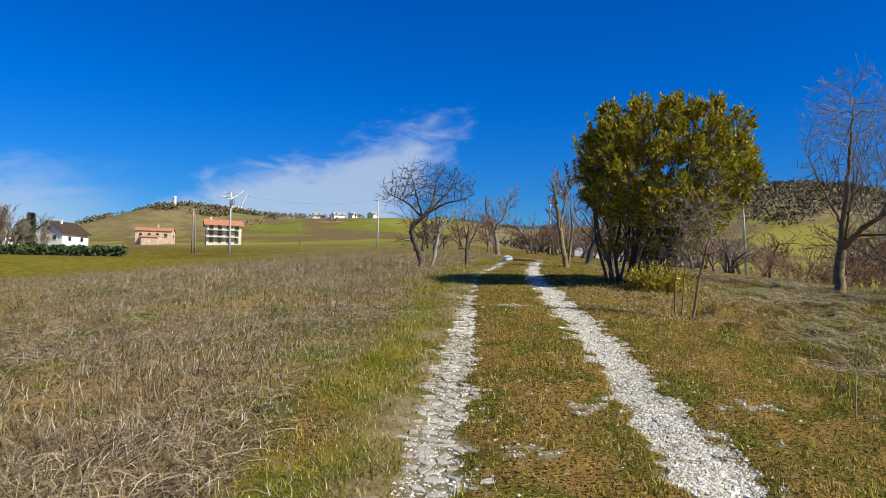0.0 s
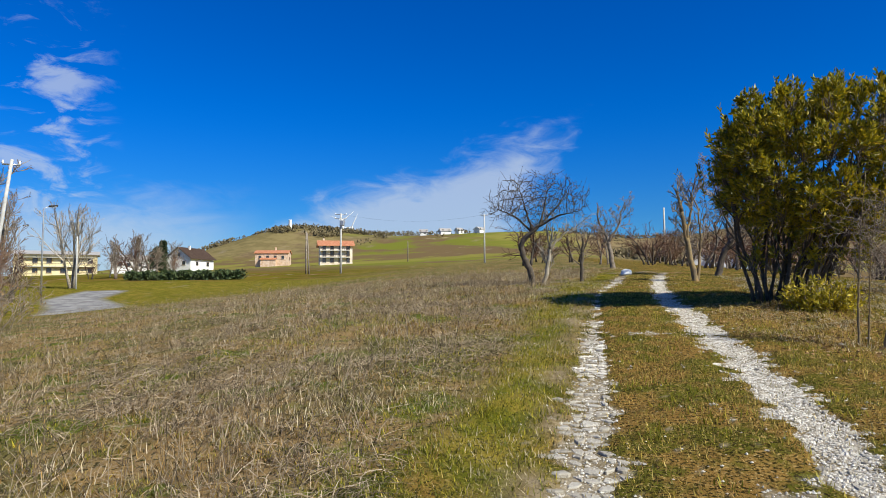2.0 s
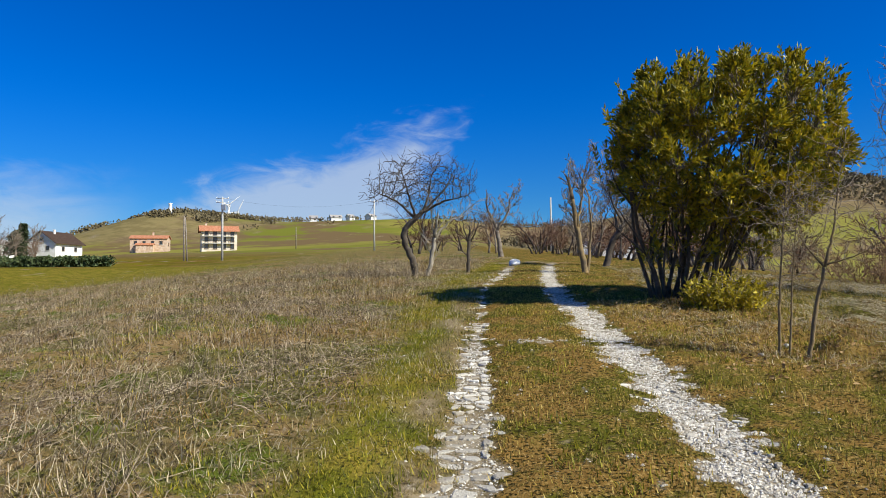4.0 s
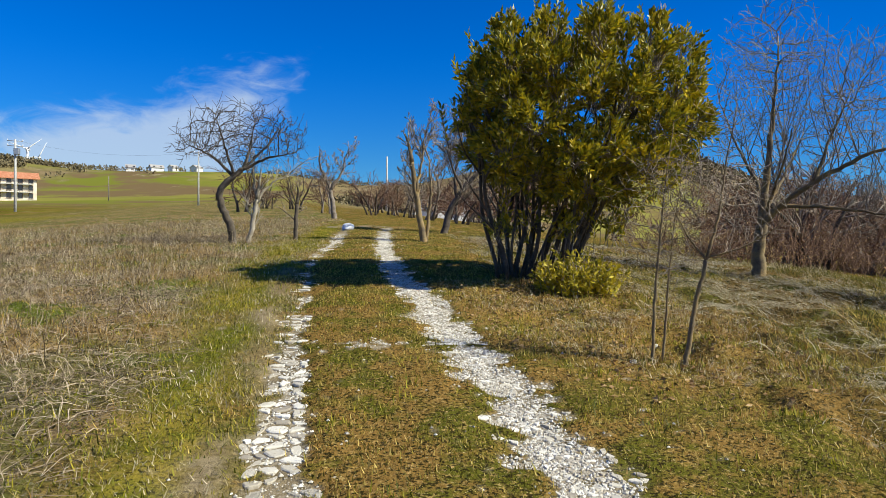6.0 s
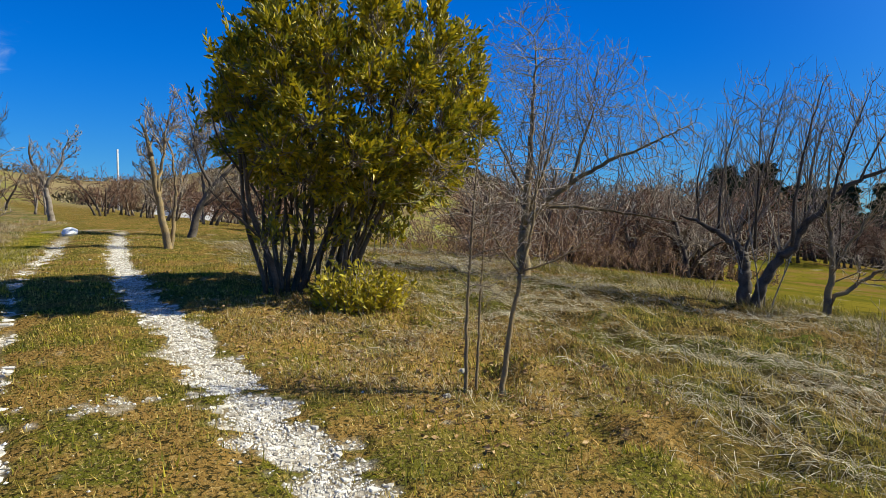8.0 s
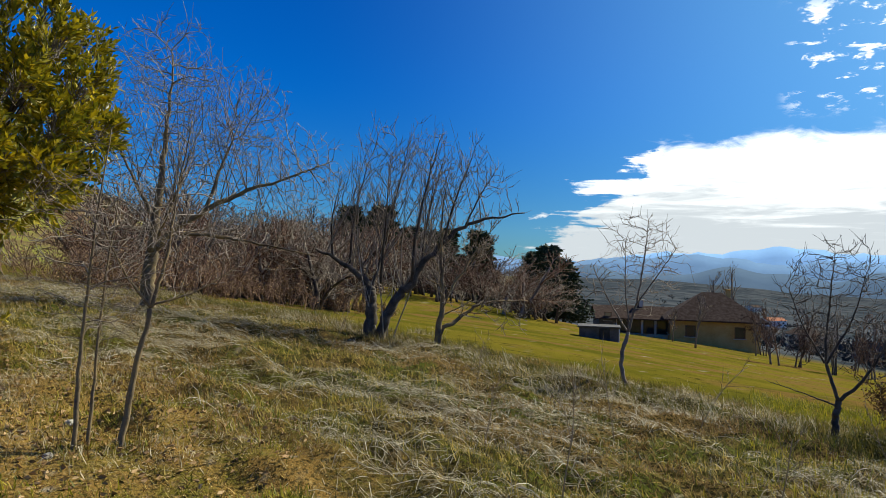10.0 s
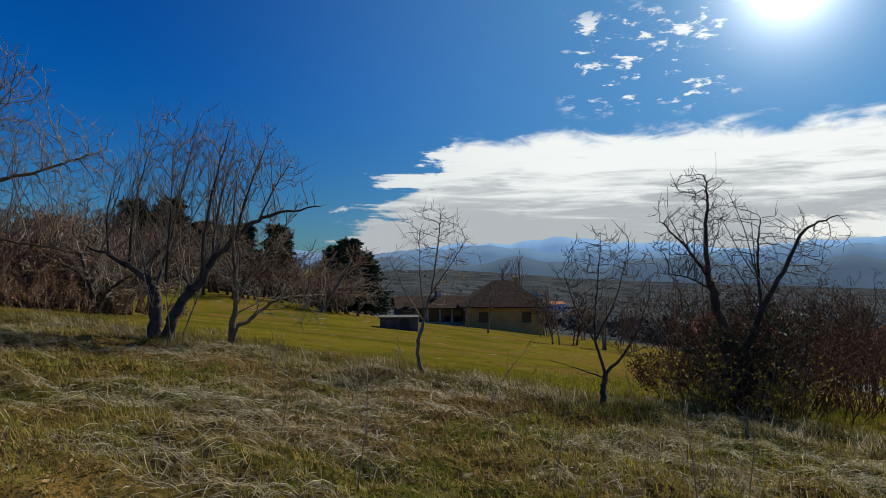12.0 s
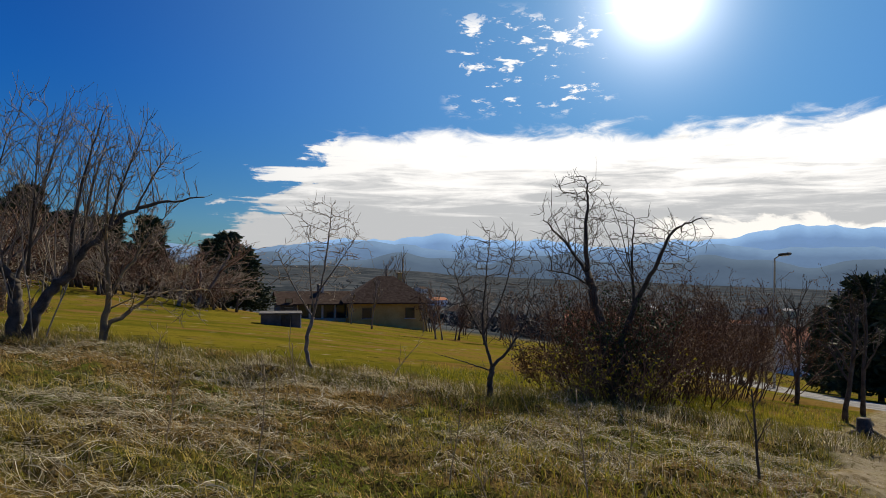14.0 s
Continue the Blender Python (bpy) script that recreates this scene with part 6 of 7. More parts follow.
def far_wood():
    """Tree tops on the far hills, too many to count."""
    rng = np.random.default_rng(210)
    n = 6000
    x = np.concatenate([rng.normal(182, 85, n), rng.uniform(-260, 120, 2200), rng.uniform(20, 160, 2200)])
    y = np.concatenate([rng.normal(335, 70, n), rng.uniform(330, 500, 2200), rng.uniform(90, 230, 2200)])
    keep = (waves(x, y, 0.035, 21) > -0.35) | (np.arange(len(x)) < n)
    keep &= ~((np.arange(len(x)) >= n) & (np.arange(len(x)) < n + 2200) & (waves(x, y, 0.02, 22) < 0.45))
    hill = np.exp(-((x - 205) / 105) ** 2 - ((y - 362) / 105) ** 2)
    keep &= (np.arange(len(x)) >= n) | (hill + 0.12 * waves(x, y, 0.05, 64) > 0.55)
    keep &= (np.arange(len(x)) < n + 2200) | (x < 0.36 * y)
    x, y = x[keep], y[keep]
    # scrub and a line of trees over the knoll
    qx, qy = rng.normal(-165, 38, 2600), rng.normal(418, 34, 2600)
    rim = ((waves(qx, qy, 0.09, 63) > 0.55) & (qy > 400)) | (qy > 440)
    x, y = np.append(x, qx[rim]), np.append(y, qy[rim])
    m = len(x)
    k = 7
    c = np.repeat(np.stack([x, y, land(x, y)], 1), k, 0) + rng.normal(0, 1.0, (m * k, 3)) * [1.3, 1.3, 0.7] + [0, 0, 1.0]
    w = rng.normal(size=(m * k, 3)) + [0, 0, 0.8]
    me = leaves("far_wood", c, w / np.linalg.norm(w, axis=1, keepdims=True), 1.6, 0.5, surface("far_bare_trees", [(0.075, 0.063, 0.033), (0.145, 0.118, 0.06), (0.225, 0.178, 0.098)], 0.02, 0.9, 0, island=0.5), rng)
    tagged(new("far_wood", me), "brown leafless woods and scrub over the far hills", "woods", kind="stuff")


far_wood()


def valley_trees():
    """Hedgerows and trees over the valley floor, too many to count."""
    rng = np.random.default_rng(220)
    m = 2600
    az, d = np.radians(rng.uniform(82, 140, m)), 150 + 900 * rng.uniform(0, 1, m) ** 1.5
    x, y = 0.5 + d * np.sin(az), 5.8 + d * np.cos(az)
    ok = waves(x, y, 0.03, 23) > -0.1
    x, y = x[ok], y[ok]
    k = 9
    c = np.repeat(np.stack([x, y, land(x, y)], 1), k, 0) + rng.normal(0, 1.0, (len(x) * k, 3)) * [2.2, 2.2, 1.2] + [0, 0, 2.0]
    w = rng.normal(size=(len(c), 3)) + [0, 0, 0.8]
    me = leaves("valley_trees", c, w / np.linalg.norm(w, axis=1, keepdims=True), 2.6, 0.7, surface("valley_foliage", [(0.035, 0.042, 0.04), (0.06, 0.065, 0.06), (0.09, 0.085, 0.075)], 0.02, 0.9, 0, island=0.5), rng)
    tagged(new("valley_trees", me), "dark hedgerows and trees over the valley floor", "trees", kind="stuff")


valley_trees()


def mountains():
    """Ridges beyond the valley, with the blue of distance haze put into their colour."""
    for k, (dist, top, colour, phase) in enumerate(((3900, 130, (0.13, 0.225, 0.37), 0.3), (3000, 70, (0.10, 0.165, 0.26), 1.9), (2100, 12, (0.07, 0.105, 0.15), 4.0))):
        # haze is painted: bluer and paler with distance, plus a faint added glow
        mat = surface("ridge_painted_haze", [tuple(0.9 * c for c in colour), colour, tuple(min(1, 1.12 * c) for c in colour)], 0.004, 1.0, 0, shine=0.0)
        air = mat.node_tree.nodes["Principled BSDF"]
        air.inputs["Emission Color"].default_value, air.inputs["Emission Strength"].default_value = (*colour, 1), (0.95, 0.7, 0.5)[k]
        a = np.radians(np.linspace(60, 200, 240))
        deg = np.degrees(a)
        crest = top * (1 + 0.22 * np.sin(deg * 0.22 + phase) + 0.10 * np.sin(deg * 0.7 + 2 * phase) + 0.05 * np.sin(deg * 2.3) + 0.03 * np.sin(deg * 5.1 + phase)) + (0, 10, 15)[k] * (np.sin(deg * 0.5 + 2 * phase) + 0.5 * np.sin(deg * 1.27 + phase)) + (60 * np.exp(-((deg - 122) / 9) ** 2) if k == 0 else 0)
        if k == 0:
            crest *= 0.25 + 0.75 * step(72, 80, deg)
        vs, rows = [], 5
        for j in range(rows):
            f = j / (rows - 1)
            r = dist + 500 * f
            zz = -150 + (crest + 150) * f ** 0.8
            vs.append(np.stack([r * np.sin(a), r * np.cos(a), zz], 1))
        # the back, so that the ridge is solid
        vs.append(np.stack([(dist + 700) * np.sin(a), (dist + 700) * np.cos(a), np.full_like(a, -150)], 1))
        v = np.concatenate(vs)
        n = len(a)
        i, j = np.meshgrid(np.arange(rows), np.arange(n - 1), indexing="ij")
        q = (i * n + j).ravel()
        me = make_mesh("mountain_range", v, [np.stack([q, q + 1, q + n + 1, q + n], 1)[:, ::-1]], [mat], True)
        tagged(new("backdrop_mountains", me), "mountain ridge across the valley, blue haze put into its colour", "mountain", kind="structure")


mountains()

# ---- grass, weeds, stones ----
def blades(name, x, y, length, width, lean, mat, rng, wind=(0, 0), segs=1, label="", category="grass", aim=None):
    """One mesh of grass blades standing on the ground at x, y."""
    n = len(x)
    z = height(x, y) - 0.01
    root = np.stack([x, y, z], 1)
    a = rng.uniform(0, 2 * np.pi, n) if aim is None else aim + rng.normal(0, 0.55, n)
    L = length * rng.uniform(0.45, 1.3, n)
    tilt = np.clip(rng.normal(lean, 0.38, n), 0.03, 1.42)
    d = np.stack([np.cos(a) * np.sin(tilt) + wind[0], np.sin(a) * np.sin(tilt) + wind[1], np.cos(tilt)], 1)
    d /= np.linalg.norm(d, axis=1, keepdims=True)
    side = np.stack([-np.sin(a), np.cos(a), np.zeros(n)], 1) * (width * rng.uniform(0.6, 1.4, n))[:, None]
    if segs == 1:
        tip = root + d * L[:, None]
        v = np.stack([root - side, root + side, tip], 1).reshape(-1, 3)
        f = [np.arange(3 * n).reshape(n, 3)]
    else:
        bow = np.array([wind[0], wind[1], -0.25])
        mid = root + d * (L * 0.5)[:, None]
        tip = mid + (d + bow * 0.9 + rng.normal(0, 0.15, (n, 3))) * (L * 0.55)[:, None]
        low = height(tip[:, 0], tip[:, 1]) + 0.02
        tip[:, 2] = np.maximum(tip[:, 2], low)
        v = np.stack([root - side, root + side, mid + side * 0.8, mid - side * 0.8, tip], 1).reshape(-1, 3)
        i = np.arange(n) * 5
        f = [np.stack([i, i + 1, i + 2, i + 3], 1), np.stack([i + 3, i + 2, i + 4], 1)]
    return tagged(new(name, make_mesh(name, v, f, [mat])), label, category, kind="stuff")


def strands(name, x, y, length, width, aim, mat, rng, label):
    """One mesh of long thin stalks that lie arched over the ground."""
    n = len(x)
    a = aim + rng.normal(0, 0.35, n)
    L = length * rng.uniform(0.4, 1.35, n)
    arch = L * np.clip(rng.normal(0.14, 0.10, n), 0.02, 0.45)
    turn = rng.normal(0, 0.5, n)
    roll = rng.uniform(-0.8, 0.8, n)
    w = width * rng.uniform(0.6, 1.4, n)
    rows, px, py = [], x, y
    for t, lift, thin in ((0.0, 0.0, 0.9), (0.33, 0.8, 1.0), (0.67, 1.0, 0.8), (1.0, 0.45, 0.25)):
        if t:
            px, py = px + np.cos(a + turn * t) * L / 3, py + np.sin(a + turn * t) * L / 3
        mid = np.stack([px, py, height(px, py) + 0.012 + arch * lift], 1)
        side = np.stack([-np.sin(a) * np.cos(roll), np.cos(a) * np.cos(roll), np.sin(roll)], 1) * (w * thin)[:, None]
        rows += [mid - side, mid + side]
    v = np.stack(rows, 1).reshape(-1, 3)
    i = np.arange(n)[:, None] * 8
    f = np.concatenate([i + np.array([[2 * q, 2 * q + 1, 2 * q + 3, 2 * q + 2]]) for q in range(3)])
    return tagged(new(name, make_mesh(name, v, [f], [mat])), label, "grass", kind="stuff")


def scatter(rng, n, near, spread, clump=0.0):
    """n places, denser near the walked line: a sheet round the track."""
    t = rng.uniform(0, 1, n)
    y = 1.5 + 26 * t ** 1.5
    x = near + rng.normal(0, 1, n) * spread
    if clump:
        k = max(1, n // 9)
        cx, cy = x[:k], y[:k]
        pick = rng.integers(0, k, n)
        x, y = cx[pick] + rng.normal(0, clump, n), cy[pick] + rng.normal(0, clump, n)
    return x, y


def build_grass():
    rng = np.random.default_rng(300)
    # short turf on the track's middle and its edges
    x, y = scatter(rng, 300000, 1.4, 2.6, 0.06)
    stone, verge, weed, litter, dry, meadow, road, bare = zones(x, y)
    ok = (rng.uniform(0, 1, len(x)) > np.maximum(stone * 0.93, bare * 0.8)) & (weed < 0.6) & (rng.uniform(0, 1, len(x)) > 0.2 * litter)
    ok &= (waves(x, y, 2.2, 31) + rng.normal(0, 0.4, len(x))) > -0.35
    gx, gy = x[ok], y[ok]
    pick = (zones(gx, gy)[1] + 0.35 * waves(gx, gy, 1.3, 33) + rng.normal(0, 0.25, len(gx))) > 0.5
    blades("turf", gx[~pick], gy[~pick], 0.05, 0.0042, 0.8, M_GRASS, rng, label="short olive and straw-coloured turf")
    blades("green_turf", gx[pick], gy[pick], 0.052, 0.0045, 0.9, M_GREEN, rng, label="fresh green grass along the verge")
    # more fresh grass in the verge
    n = 60000
    y = 1.8 + 20 * rng.uniform(0, 1, n) ** 1.4
    x = np.interp(y, RUT_Y, RUT_L) - np.abs(rng.normal(0.2, 0.75, n))
    ok = (zones(x, y)[0] < 0.4) & (rng.uniform(0, 1, n) > 0.75 * zones(x, y)[7])
    x, y = x[ok], y[ok]
    lush = (waves(x, y, 2.6, 61) + rng.normal(0, 0.4, len(x))) > 0.3
    blades("verge_grass", x[lush], y[lush], 0.056, 0.005, 0.95, M_GREEN, rng, label="fresh green grass along the verge")
    blades("verge_straw", x[~lush], y[~lush], 0.07, 0.0034, 1.1, M_DRY, rng, label="straw and dry grass along the verge")
    # weeds and grass in the left field
    n = 150000
    y = 0.8 + 34 * rng.uniform(0, 1, n) ** 1.3
    x = np.interp(y, RUT_Y, RUT_L) - 0.8 - np.abs(rng.normal(0, 1, n)) * (2.5 + 0.22 * y)
    k = n // 14
    pick = rng.integers(0, k, n)
    x, y = x[pick] + rng.normal(0, 0.10, n), y[pick] + rng.normal(0, 0.10, n)
    ok = zones(x, y)[2] > rng.uniform(0, 0.9, n)
    x, y = x[ok], y[ok]
    tone = waves(x, y, 0.8, 36) + 0.5 * waves(x, y, 2.3, 37) + rng.normal(0, 0.35, len(x))
    far = step(8, 20, y) * 0.6
    fresh, brown = tone > 0.35 + far, tone < 0.0 + far
    blades("weed_field_grass", x[~fresh & ~brown], y[~fresh & ~brown], 0.08, 0.004, 1.0, M_GRASS, rng, label="tussocks of olive grass among dead weeds")
    blades("weed_field_herbs", x[fresh], y[fresh], 0.07, 0.0065, 1.0, M_GREEN, rng, label="low green herbs among dead weeds")
    gold = brown & (waves(x, y, 1.1, 38) + rng.normal(0, 0.5, len(x)) > -0.15)
    brown &= ~gold
    blades("dead_weed_straw", x[gold], y[gold], 0.13, 0.003, 1.0, M_DRY, rng, (0.05, 0.05), 2, label="golden dead grass in the weedy field")
    blades("dead_weed_grass", x[brown], y[brown], 0.12, 0.003, 1.0, M_RUSSET, rng, (0.05, 0.05), 2, label="dead brown weeds in the field")
    # grey weeds that stand knee-high away from the verge
    n = 60000
    y = 3 + 30 * rng.uniform(0, 1, n) ** 1.15
    x = np.interp(y, RUT_Y, RUT_L) - 1.5 - np.abs(rng.normal(0, 1, n)) * (2.2 + 0.3 * y)
    k = n // 9
    pick = rng.integers(0, k, n)
    x, y = x[pick] + rng.normal(0, 0.09, n), y[pick] + rng.normal(0, 0.09, n)
    ok = (zones(x, y)[2] > 0.6) & (waves(x, y, 0.5, 65) + 0.5 * waves(x, y, 1.7, 66) + 0.4 * rng.normal(0, 1, k)[pick] + 0.11 * (y - 11) > -0.1)
    blades("standing_weeds", x[ok], y[ok], 0.22, 0.0024, 0.9, M_WEED, rng, (0.0, 0.0), 2, label="knee-high grey-brown dead weeds standing in the field", category="weeds")
    # tangles of pale fallen stalks over the weeds
    n = 130000
    y = 0.8 + 24 * rng.uniform(0, 1, n) ** 1.25
    x = np.interp(y, RUT_Y, RUT_L) - 1.0 - np.abs(rng.normal(0, 1, n)) * (2.6 + 0.2 * y)
    k = n // 26
    pick = rng.integers(0, k, n)
    aim = rng.uniform(0, 6.28, k)[pick] + rng.choice([0.0, 0.0, 1.3], n)
    x, y = x[pick] + rng.normal(0, 0.2, n), y[pick] + rng.normal(0, 0.2, n)
    ok = (zones(x, y)[2] > 0.45) & (waves(x, y, 0.75, 43) + 0.4 * waves(x, y, 2.1, 44) + 0.5 * rng.normal(0, 1, k)[pick] + rng.normal(0, 0.25, n) > 0.05 + 0.5 * step(7, 16, y))
    strands("fallen_strands", x[ok], y[ok], 0.24, 0.0021, aim[ok], M_WEED, rng, "pale tangled stalks of dead weeds and grass")
    # dry tangled grass on the right slope
    n = 200000
    y = -3 + 26 * rng.uniform(0, 1, n) ** 1.05
    x = 2.9 + 9.0 * rng.uniform(0, 1, n) ** 0.9
    k = n // 34
    pick = rng.integers(0, k, n)
    aim = 2.7 + rng.normal(0, 0.75, k)[pick] + rng.choice([0.0, 0.0, 0.0, 1.2], n)
    x, y = x[pick] + rng.normal(0, 0.16, n), y[pick] + rng.normal(0, 0.16, n)
    z = zones(x, y)
    tone = waves(x, y, 0.9, 41) + 0.6 * waves(x, y, 2.2, 42) + 0.5 * rng.normal(0, 1, k)[pick] + rng.normal(0, 0.25, n)
    ok = (np.maximum(z[4], 0.6 * z[3]) > rng.uniform(0.1, 1, n)) & (tone > 0.0 + 0.3 * z[3]) & (z[0] < 0.2)
    strands("dry_grass", x[ok], y[ok], 0.19, 0.0019, aim[ok], M_STRAW, rng, "long pale dry grass lying in tangled clumps")
    low = (np.maximum(z[4], z[3]) > rng.uniform(0.05, 0.8, n)) & (tone <= 0.6) & (z[0] < 0.2)
    x, y, tone = x[low], y[low], tone[low]
    pick = (waves(x, y, 1.0, 46) + rng.normal(0, 0.3, len(x))) > -0.05
    blades("rough_grass", x[~pick], y[~pick], 0.12, 0.0042, 0.85, M_GRASS, rng, (-0.1, 0.1), 1, label="rough olive grass between dry tussocks")
    blades("russet_grass", x[pick], y[pick], 0.11, 0.0038, 1.0, M_RUSSET, rng, (-0.1, 0.1), 2, label="russet dead grass on the slope")
    # mixed short grass and straw round the bush and saplings
    n = 90000
    x, y = 3.7 + rng.normal(0, 1.6, n), 10.2 + rng.normal(0, 2.6, n)
    ok = (zones(x, y)[3] > rng.uniform(0.05, 0.7, n)) & (zones(x, y)[0] < 0.3)
    x, y = x[ok], y[ok]
    tone = waves(x, y, 1.9, 47) + 0.5 * waves(x, y, 5.0, 48) + rng.normal(0, 0.35, len(x))
    blades("olive_grass", x[tone > 0.6], y[tone > 0.6], 0.06, 0.0045, 0.95, M_GREEN, rng, label="short green grass round the bush")
    mid = (tone <= 0.6) & (tone > -0.1)
    blades("ochre_grass", x[mid], y[mid], 0.065, 0.0036, 1.1, M_GRASS, rng, label="thin ochre grass round the bush")
    blades("straw", x[tone <= -0.1], y[tone <= -0.1], 0.10, 0.0026, 1.3, M_DRY, rng, (0, 0), 2, label="pale straw round the bush and saplings")
    # russet dead turf on the track's middle
    n = 70000
    y = 2.2 + 18 * rng.uniform(0, 1, n) ** 1.5
    x = np.interp(y, RUT_Y, RUT_L) + rng.uniform(0.1, 3.4, n)
    ok = (zones(x, y)[0] < rng.uniform(0, 0.5, n)) & (waves(x, y, 3.1, 45) + rng.normal(0, 0.4, n) > -0.1)
    blades("russet_turf", x[ok], y[ok], 0.045, 0.004, 1.0, M_RUSSET, rng, label="russet dead turf between the ruts")
    # darker green tufts
    k = 650
    cx, cy = rng.uniform(-4.5, 6.0, k), 2.5 + 16 * rng.uniform(0, 1, k) ** 1.3
    x, y = np.repeat(cx, 42) + rng.normal(0, 0.07, 42 * k), np.repeat(cy, 42) + rng.normal(0, 0.07, 42 * k)
    ok = zones(x, y)[0] < 0.4
    blades("green_tufts", x[ok], y[ok], 0.075, 0.005, 0.8, M_GREEN, rng, label="scattered green tufts in the turf")
    # tussocks on the bank above the meadow
    n = 42000
    k = 330
    cy = -3 + 22 * rng.uniform(0, 1, k)
    cx = 10.3 + 0.17 * (cy - 6) + rng.normal(0, 0.7, k)
    pick = rng.integers(0, k, n)
    x, y = cx[pick] + rng.normal(0, 0.16, n), cy[pick] + rng.normal(0, 0.16, n)
    pale = rng.uniform(0, 1, k)[pick] < 0.3
    blades("bank_grass", x[~pale], y[~pale], 0.19, 0.005, 0.9, M_TUSSOCK, rng, (-0.15, 0.15), 2, label="tall dark green tussocks on the meadow's bank")
    blades("bank_straw", x[pale], y[pale], 0.24, 0.0035, 0.95, M_DRY, rng, (-0.15, 0.15), 2, label="tall dry tussocks on the meadow's bank")
    n = 40000
    y = -4 + 10 * rng.uniform(0, 1, n)
    x = 3 + 12 * rng.uniform(0, 1, n)
    ok = zones(x, y)[0] < 0.3
    blades("lower_grass", x[ok], y[ok], 0.11, 0.005, 0.6, M_GREEN, rng, label="short green grass by the lower track")


def weed_stalks():
    """Tall dead stalks with side twigs, over the left field and the right slope."""
    rng = np.random.default_rng(310)
    lines = []
    n = 2600
    y = 2 + 32 * rng.uniform(0, 1, n) ** 1.2
    x = np.interp(y, RUT_Y, RUT_L) - 1.6 - np.abs(rng.normal(0, 1, n)) * (2.0 + 0.25 * y)
    for px, py in zip(x, y):
        if zones(np.float64(px), np.float64(py))[2] < 0.5:
            continue
        h = rng.uniform(0.15, 0.42)
        p = bend(rng, (px, py, 0), (rng.normal(0, 0.3), rng.normal(0, 0.3), 1), h, 4, 0.12, 0.0)
        p[:, 2] += hz(px, py) - 0.02
        lines.append((p, np.linspace(0.0035, 0.0015, 4)))
        for _ in range(3):
            i = rng.integers(1, 4)
            q = bend(rng, p[i], (rng.normal(), rng.normal(), 0.9), h * 0.35, 3, 0.2, 0.0)
            lines.append((q, np.linspace(0.002, 0.0012, 3)))
    tagged(new("dead_weed_stalks", tubes("dead_weed_stalks", lines, 3, M_WEED)), "thin dead branching stalks over the weedy field", "weeds", kind="stuff")
    spots = ((4.6, 6.9, 0.75), (5.2, 5.7, 0.6), (7.3, 8.6, 0.7), (3.9, 5.4, 0.55), (6.1, 4.2, 0.6), (8.2, 6.4, 0.8), (5.6, 7.8, 0.5), (2.9, 4.8, 0.45), (8.8, 4.6, 0.7), (4.3, 4.9, 0.85), (6.8, 7.0, 0.8), (7.9, 10.9, 0.9))
    for k, (px, py, h) in enumerate(spots):
        bare_tree("weed_stalk", px, py, "tall dry brown weed stalk in pale grass", 320 + k, [(0, 0, (rng.normal(0, 0.2), rng.normal(0, 0.2), 1), h, 0.005)], dict(wander=0.1, lift=0.02, kids=(7, 3), first=0.35, angle=38, ratio=0.4, thin=0.0016), (M_WEED, M_WEED), 2, "weed stalks", "weed")


def leaf_litter():
    rng = np.random.default_rng(330)
    n = 3500
    x, y = 3.6 + rng.normal(0, 1.3, n), 11.2 + rng.normal(0, 1.9, n)
    ok = zones(x, y)[3] > 0.15
    x, y = x[ok], y[ok]
    m = len(x)
    c = np.stack([x, y, height(x, y) + rng.uniform(0.004, 0.016, m)], 1)
    w = rng.normal(size=(m, 3)) * [1, 1, 0.08]
    tagged(new("leaf_litter", leaves("leaf_litter", c, w / np.linalg.norm(w, axis=1, keepdims=True), 0.045, 0.014, M_DRYLEAF, rng)), "brown fallen leaves round the bush and saplings", "leaves", kind="stuff")


build_grass()
weed_stalks()
leaf_litter()


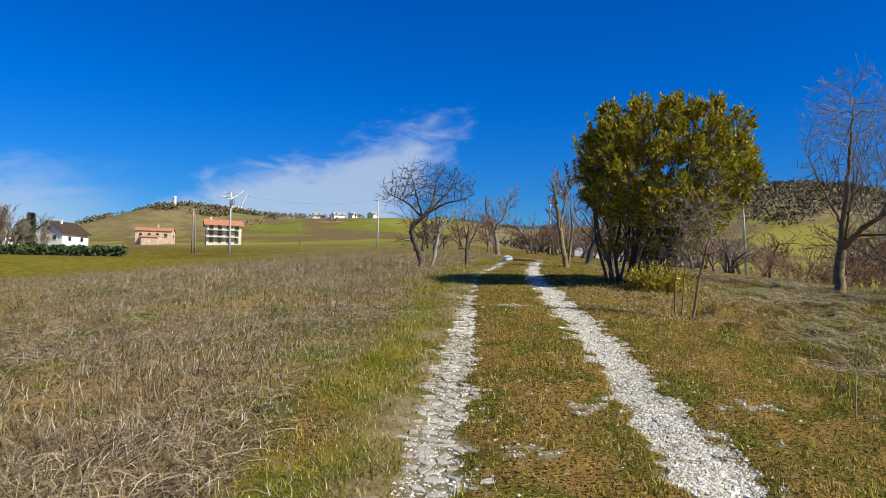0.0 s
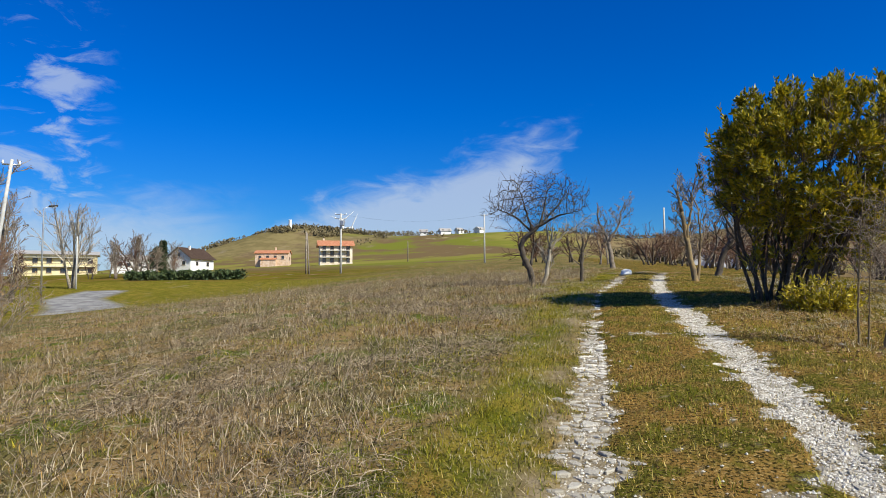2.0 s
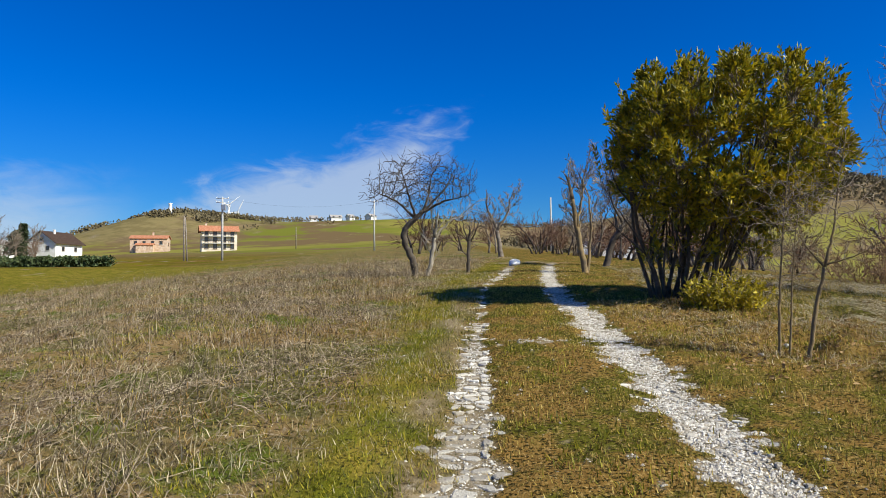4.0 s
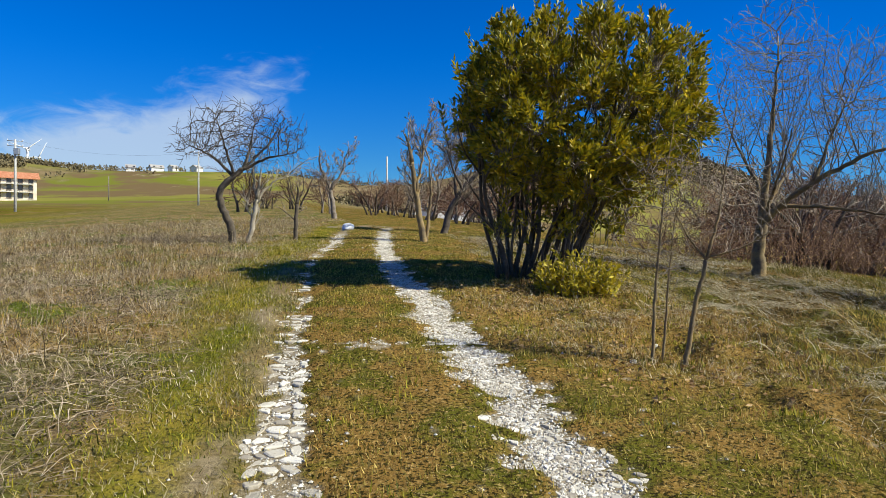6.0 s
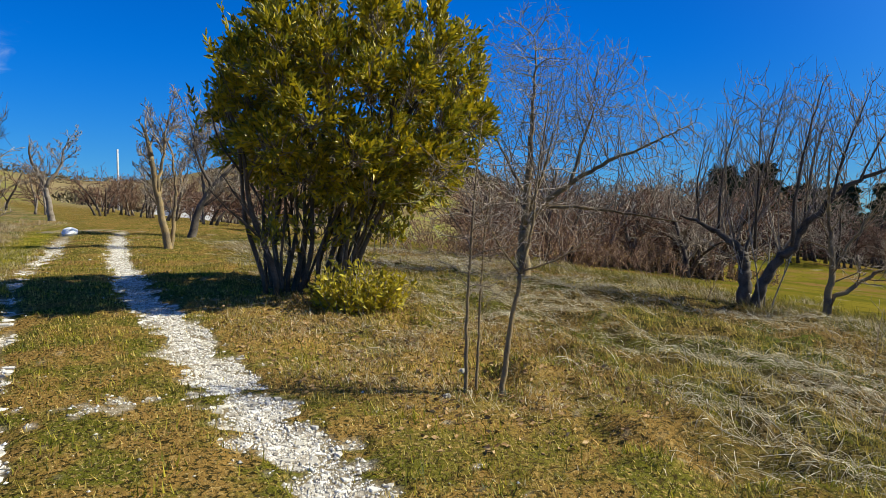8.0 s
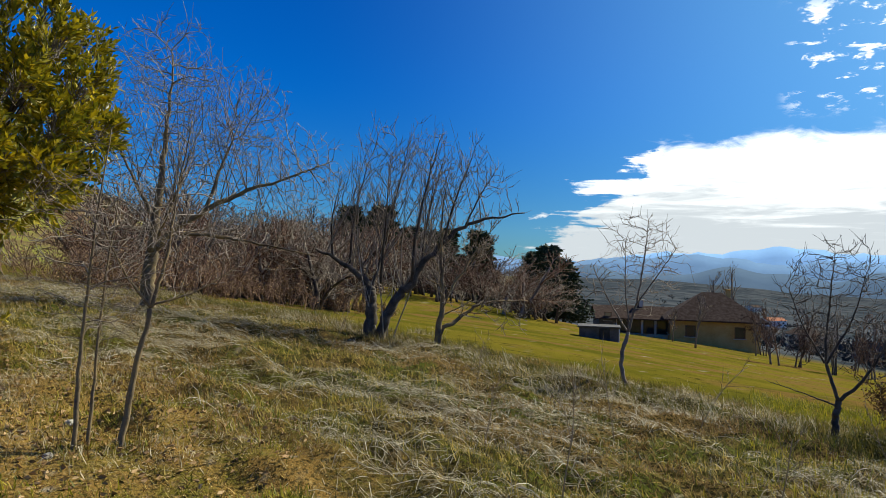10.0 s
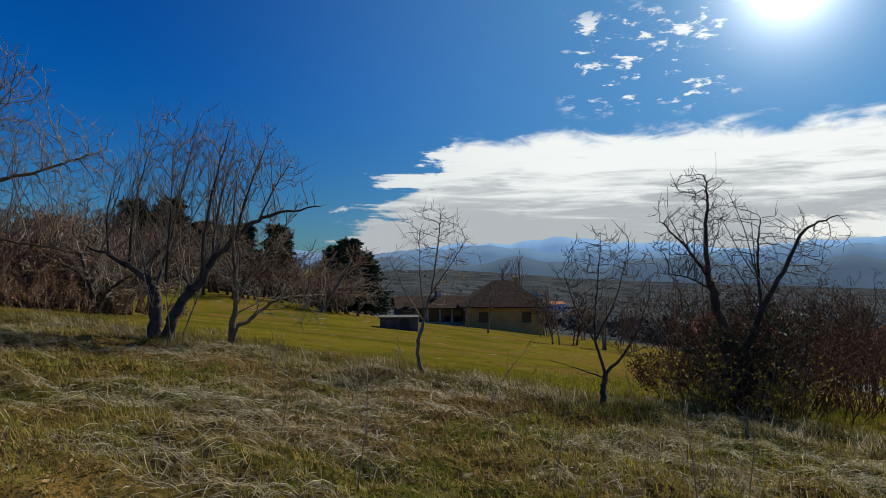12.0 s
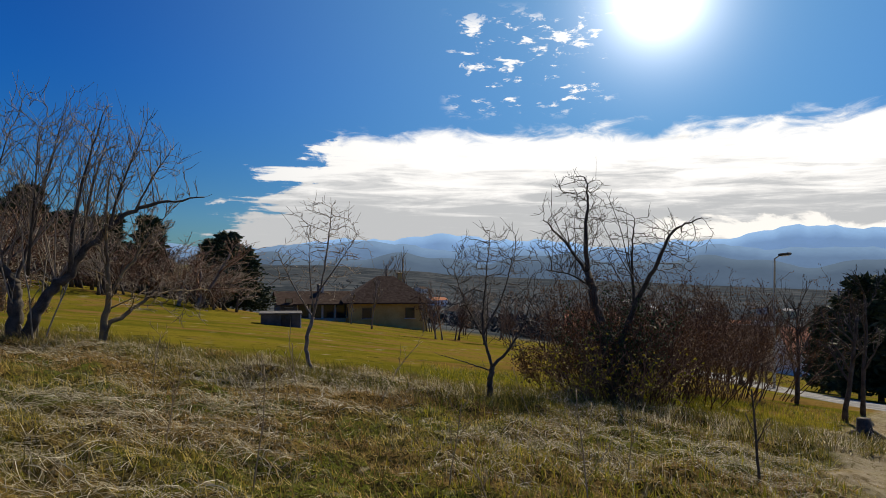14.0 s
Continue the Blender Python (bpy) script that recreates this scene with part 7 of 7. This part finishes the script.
def stones():
    """Cracked flat stones in the ruts: the nearest as pieces, the rest as one mesh."""
    rng = np.random.default_rng(340)
    ground = bpy.data.objects["ground"]
    slabs = []

    def paving(step_x, step_y, width, centre, y0, y1, keep, side):
        nx, ny = int(width / step_x), int((y1 - y0) / step_y)
        jit = rng.uniform(-0.46, 0.46, (ny + 2, nx + 2, 2)) * [step_x, step_y]
        for j in range(ny):
            shift = (0.5 if j % 2 else 0.0) * step_x
            for i in range(nx):
                quad = []
                for di, dj in ((0, 0), (1, 0), (1, 1), (0, 1)):
                    yy = y0 + (j + dj) * step_y + jit[j + dj, i + di, 1]
                    sh = shift if dj == 0 else (0.5 if (j + 1) % 2 else 0.0) * step_x
                    quad.append((float(np.interp(yy, RUT_Y, centre)) - width / 2 + (i + di) * step_x + sh * 0.5 + jit[j + dj, i + di, 0], yy))
                c = np.mean(quad, 0)
                l, r, _ = rut_masks(c[0], c[1])
                if (l if side == 0 else r) > -0.03 and rng.uniform() < keep:
                    slabs.append((np.array(quad), c))

    paving(0.105, 0.115, 0.74, RUT_L, 2.6, 21.0, 0.82, 0)
    paving(0.055, 0.06, 0.95, RUT_R, 2.4, 8.5, 0.42, 1)
    paving(0.07, 0.075, 0.9, RUT_R, 8.5, 23.0, 0.4, 1)
    slabs.sort(key=lambda q: abs(q[1][1] - 5.6) + (0.0 if q[1][0] < 1 else 0.7))
    verts, faces, off = [], {}, 0
    for i, (quad, c) in enumerate(slabs):
        flat = abs(c[0] - float(np.interp(c[1], RUT_Y, RUT_L))) < 0.5
        grow_ = rng.uniform(0.84, 0.97) if flat else rng.uniform(0.70, 0.94)
        # cut the corners, so that each piece is an uneven octagon
        ring = []
        for k in range(4):
            p, q, n_ = quad[k], quad[k - 1], quad[(k + 1) % 4]
            ring += [p + (q - p) * rng.uniform(0.12, 0.32), p + (n_ - p) * rng.uniform(0.12, 0.32)]
        ring = c + (np.array(ring) - c) * grow_
        z = hz(*c)
        lift, tx, ty = rng.uniform(0.0, 0.009), rng.normal(0, 0.05), rng.normal(0, 0.05)
        if flat:
            lift, tx, ty = lift * 0.6, tx * 0.5, ty * 0.5
        top = ring - c
        zt = lift + top[:, 0] * tx + top[:, 1] * ty
        m = 8
        v = np.concatenate([np.column_stack([top * 1.02, np.full(m, -0.03)]), np.column_stack([top, zt - 0.004]), np.column_stack([top * 0.86, zt + rng.uniform(0.0, 0.003, m)])])
        f = [(k, (k + 1) % m, m + (k + 1) % m, m + k) for k in range(m)] + [(m + k, m + (k + 1) % m, 2 * m + (k + 1) % m, 2 * m + k) for k in range(m)] + [tuple(range(2 * m, 3 * m))]
        if (top[0, 0] * top[2, 1] - top[0, 1] * top[2, 0]) < 0:
            f = [t[::-1] for t in f]
        if i < 295:
            me = bpy.data.meshes.new("stone")
            me.from_pydata(v.tolist(), [], f)
            me.materials.append(M_STONE)
            ob = new("stone", me)
            ob.location = (c[0], c[1], z)
            ob.parent = ground
        else:
            verts.append(v + [c[0], c[1], z])
            for face in f:
                faces.setdefault(len(face), []).append([off + q for q in face])
            off += len(v)
    ob = new("stones", make_mesh("stones", np.concatenate(verts), [np.array(q) for q in faces.values()], [M_GRAVEL]))
    ob.parent = ground
    tagged(ob, "cracked white limestone pieces along the ruts", kind="stuff")
    # fine gravel
    n = 60000
    y = 2.0 + 22 * rng.uniform(0, 1, n) ** 1.4
    side = rng.uniform(0, 1, n) < 0.2
    x = np.where(side, np.interp(y, RUT_Y, RUT_L), np.interp(y, RUT_Y, RUT_R)) + rng.normal(0, 0.24, n)
    x[:12000], y[:12000] = rng.uniform(0.3, 2.7, 12000), rng.uniform(3.4, 11.0, 12000)
    ok = zones(x, y)[0] + rng.normal(0, 0.15, n) > 0.35
    x, y = x[ok], y[ok]
    n = len(x)
    s = rng.uniform(0.004, 0.016, n)
    c = np.stack([x, y, height(x, y) + s * 0.2], 1)
    oct_ = np.array([(1, 0, 0), (0, 1, 0), (-1, 0, 0), (0, -1, 0), (0, 0, 0.7), (0, 0, -0.7)])
    rot = rng.uniform(0, 2 * np.pi, n)
    jit = rng.uniform(0.6, 1.3, (n, 6, 1))
    o = oct_[None] * jit * s[:, None, None]
    ox = o[..., 0] * np.cos(rot)[:, None] - o[..., 1] * np.sin(rot)[:, None]
    oy = o[..., 0] * np.sin(rot)[:, None] + o[..., 1] * np.cos(rot)[:, None]
    v = (np.stack([ox, oy, o[..., 2]], 2) + c[:, None]).reshape(-1, 3)
    fa = np.array([(0, 1, 4), (1, 2, 4), (2, 3, 4), (3, 0, 4), (1, 0, 5), (2, 1, 5), (3, 2, 5), (0, 3, 5)])
    f = (np.arange(n)[:, None, None] * 6 + fa[None]).reshape(-1, 3)
    ob = new("gravel", make_mesh("gravel", v, [f], [M_GRAVEL]))
    ob.parent = ground
    tagged(ob, "fine pale gravel in the ruts", kind="stuff")


stones()
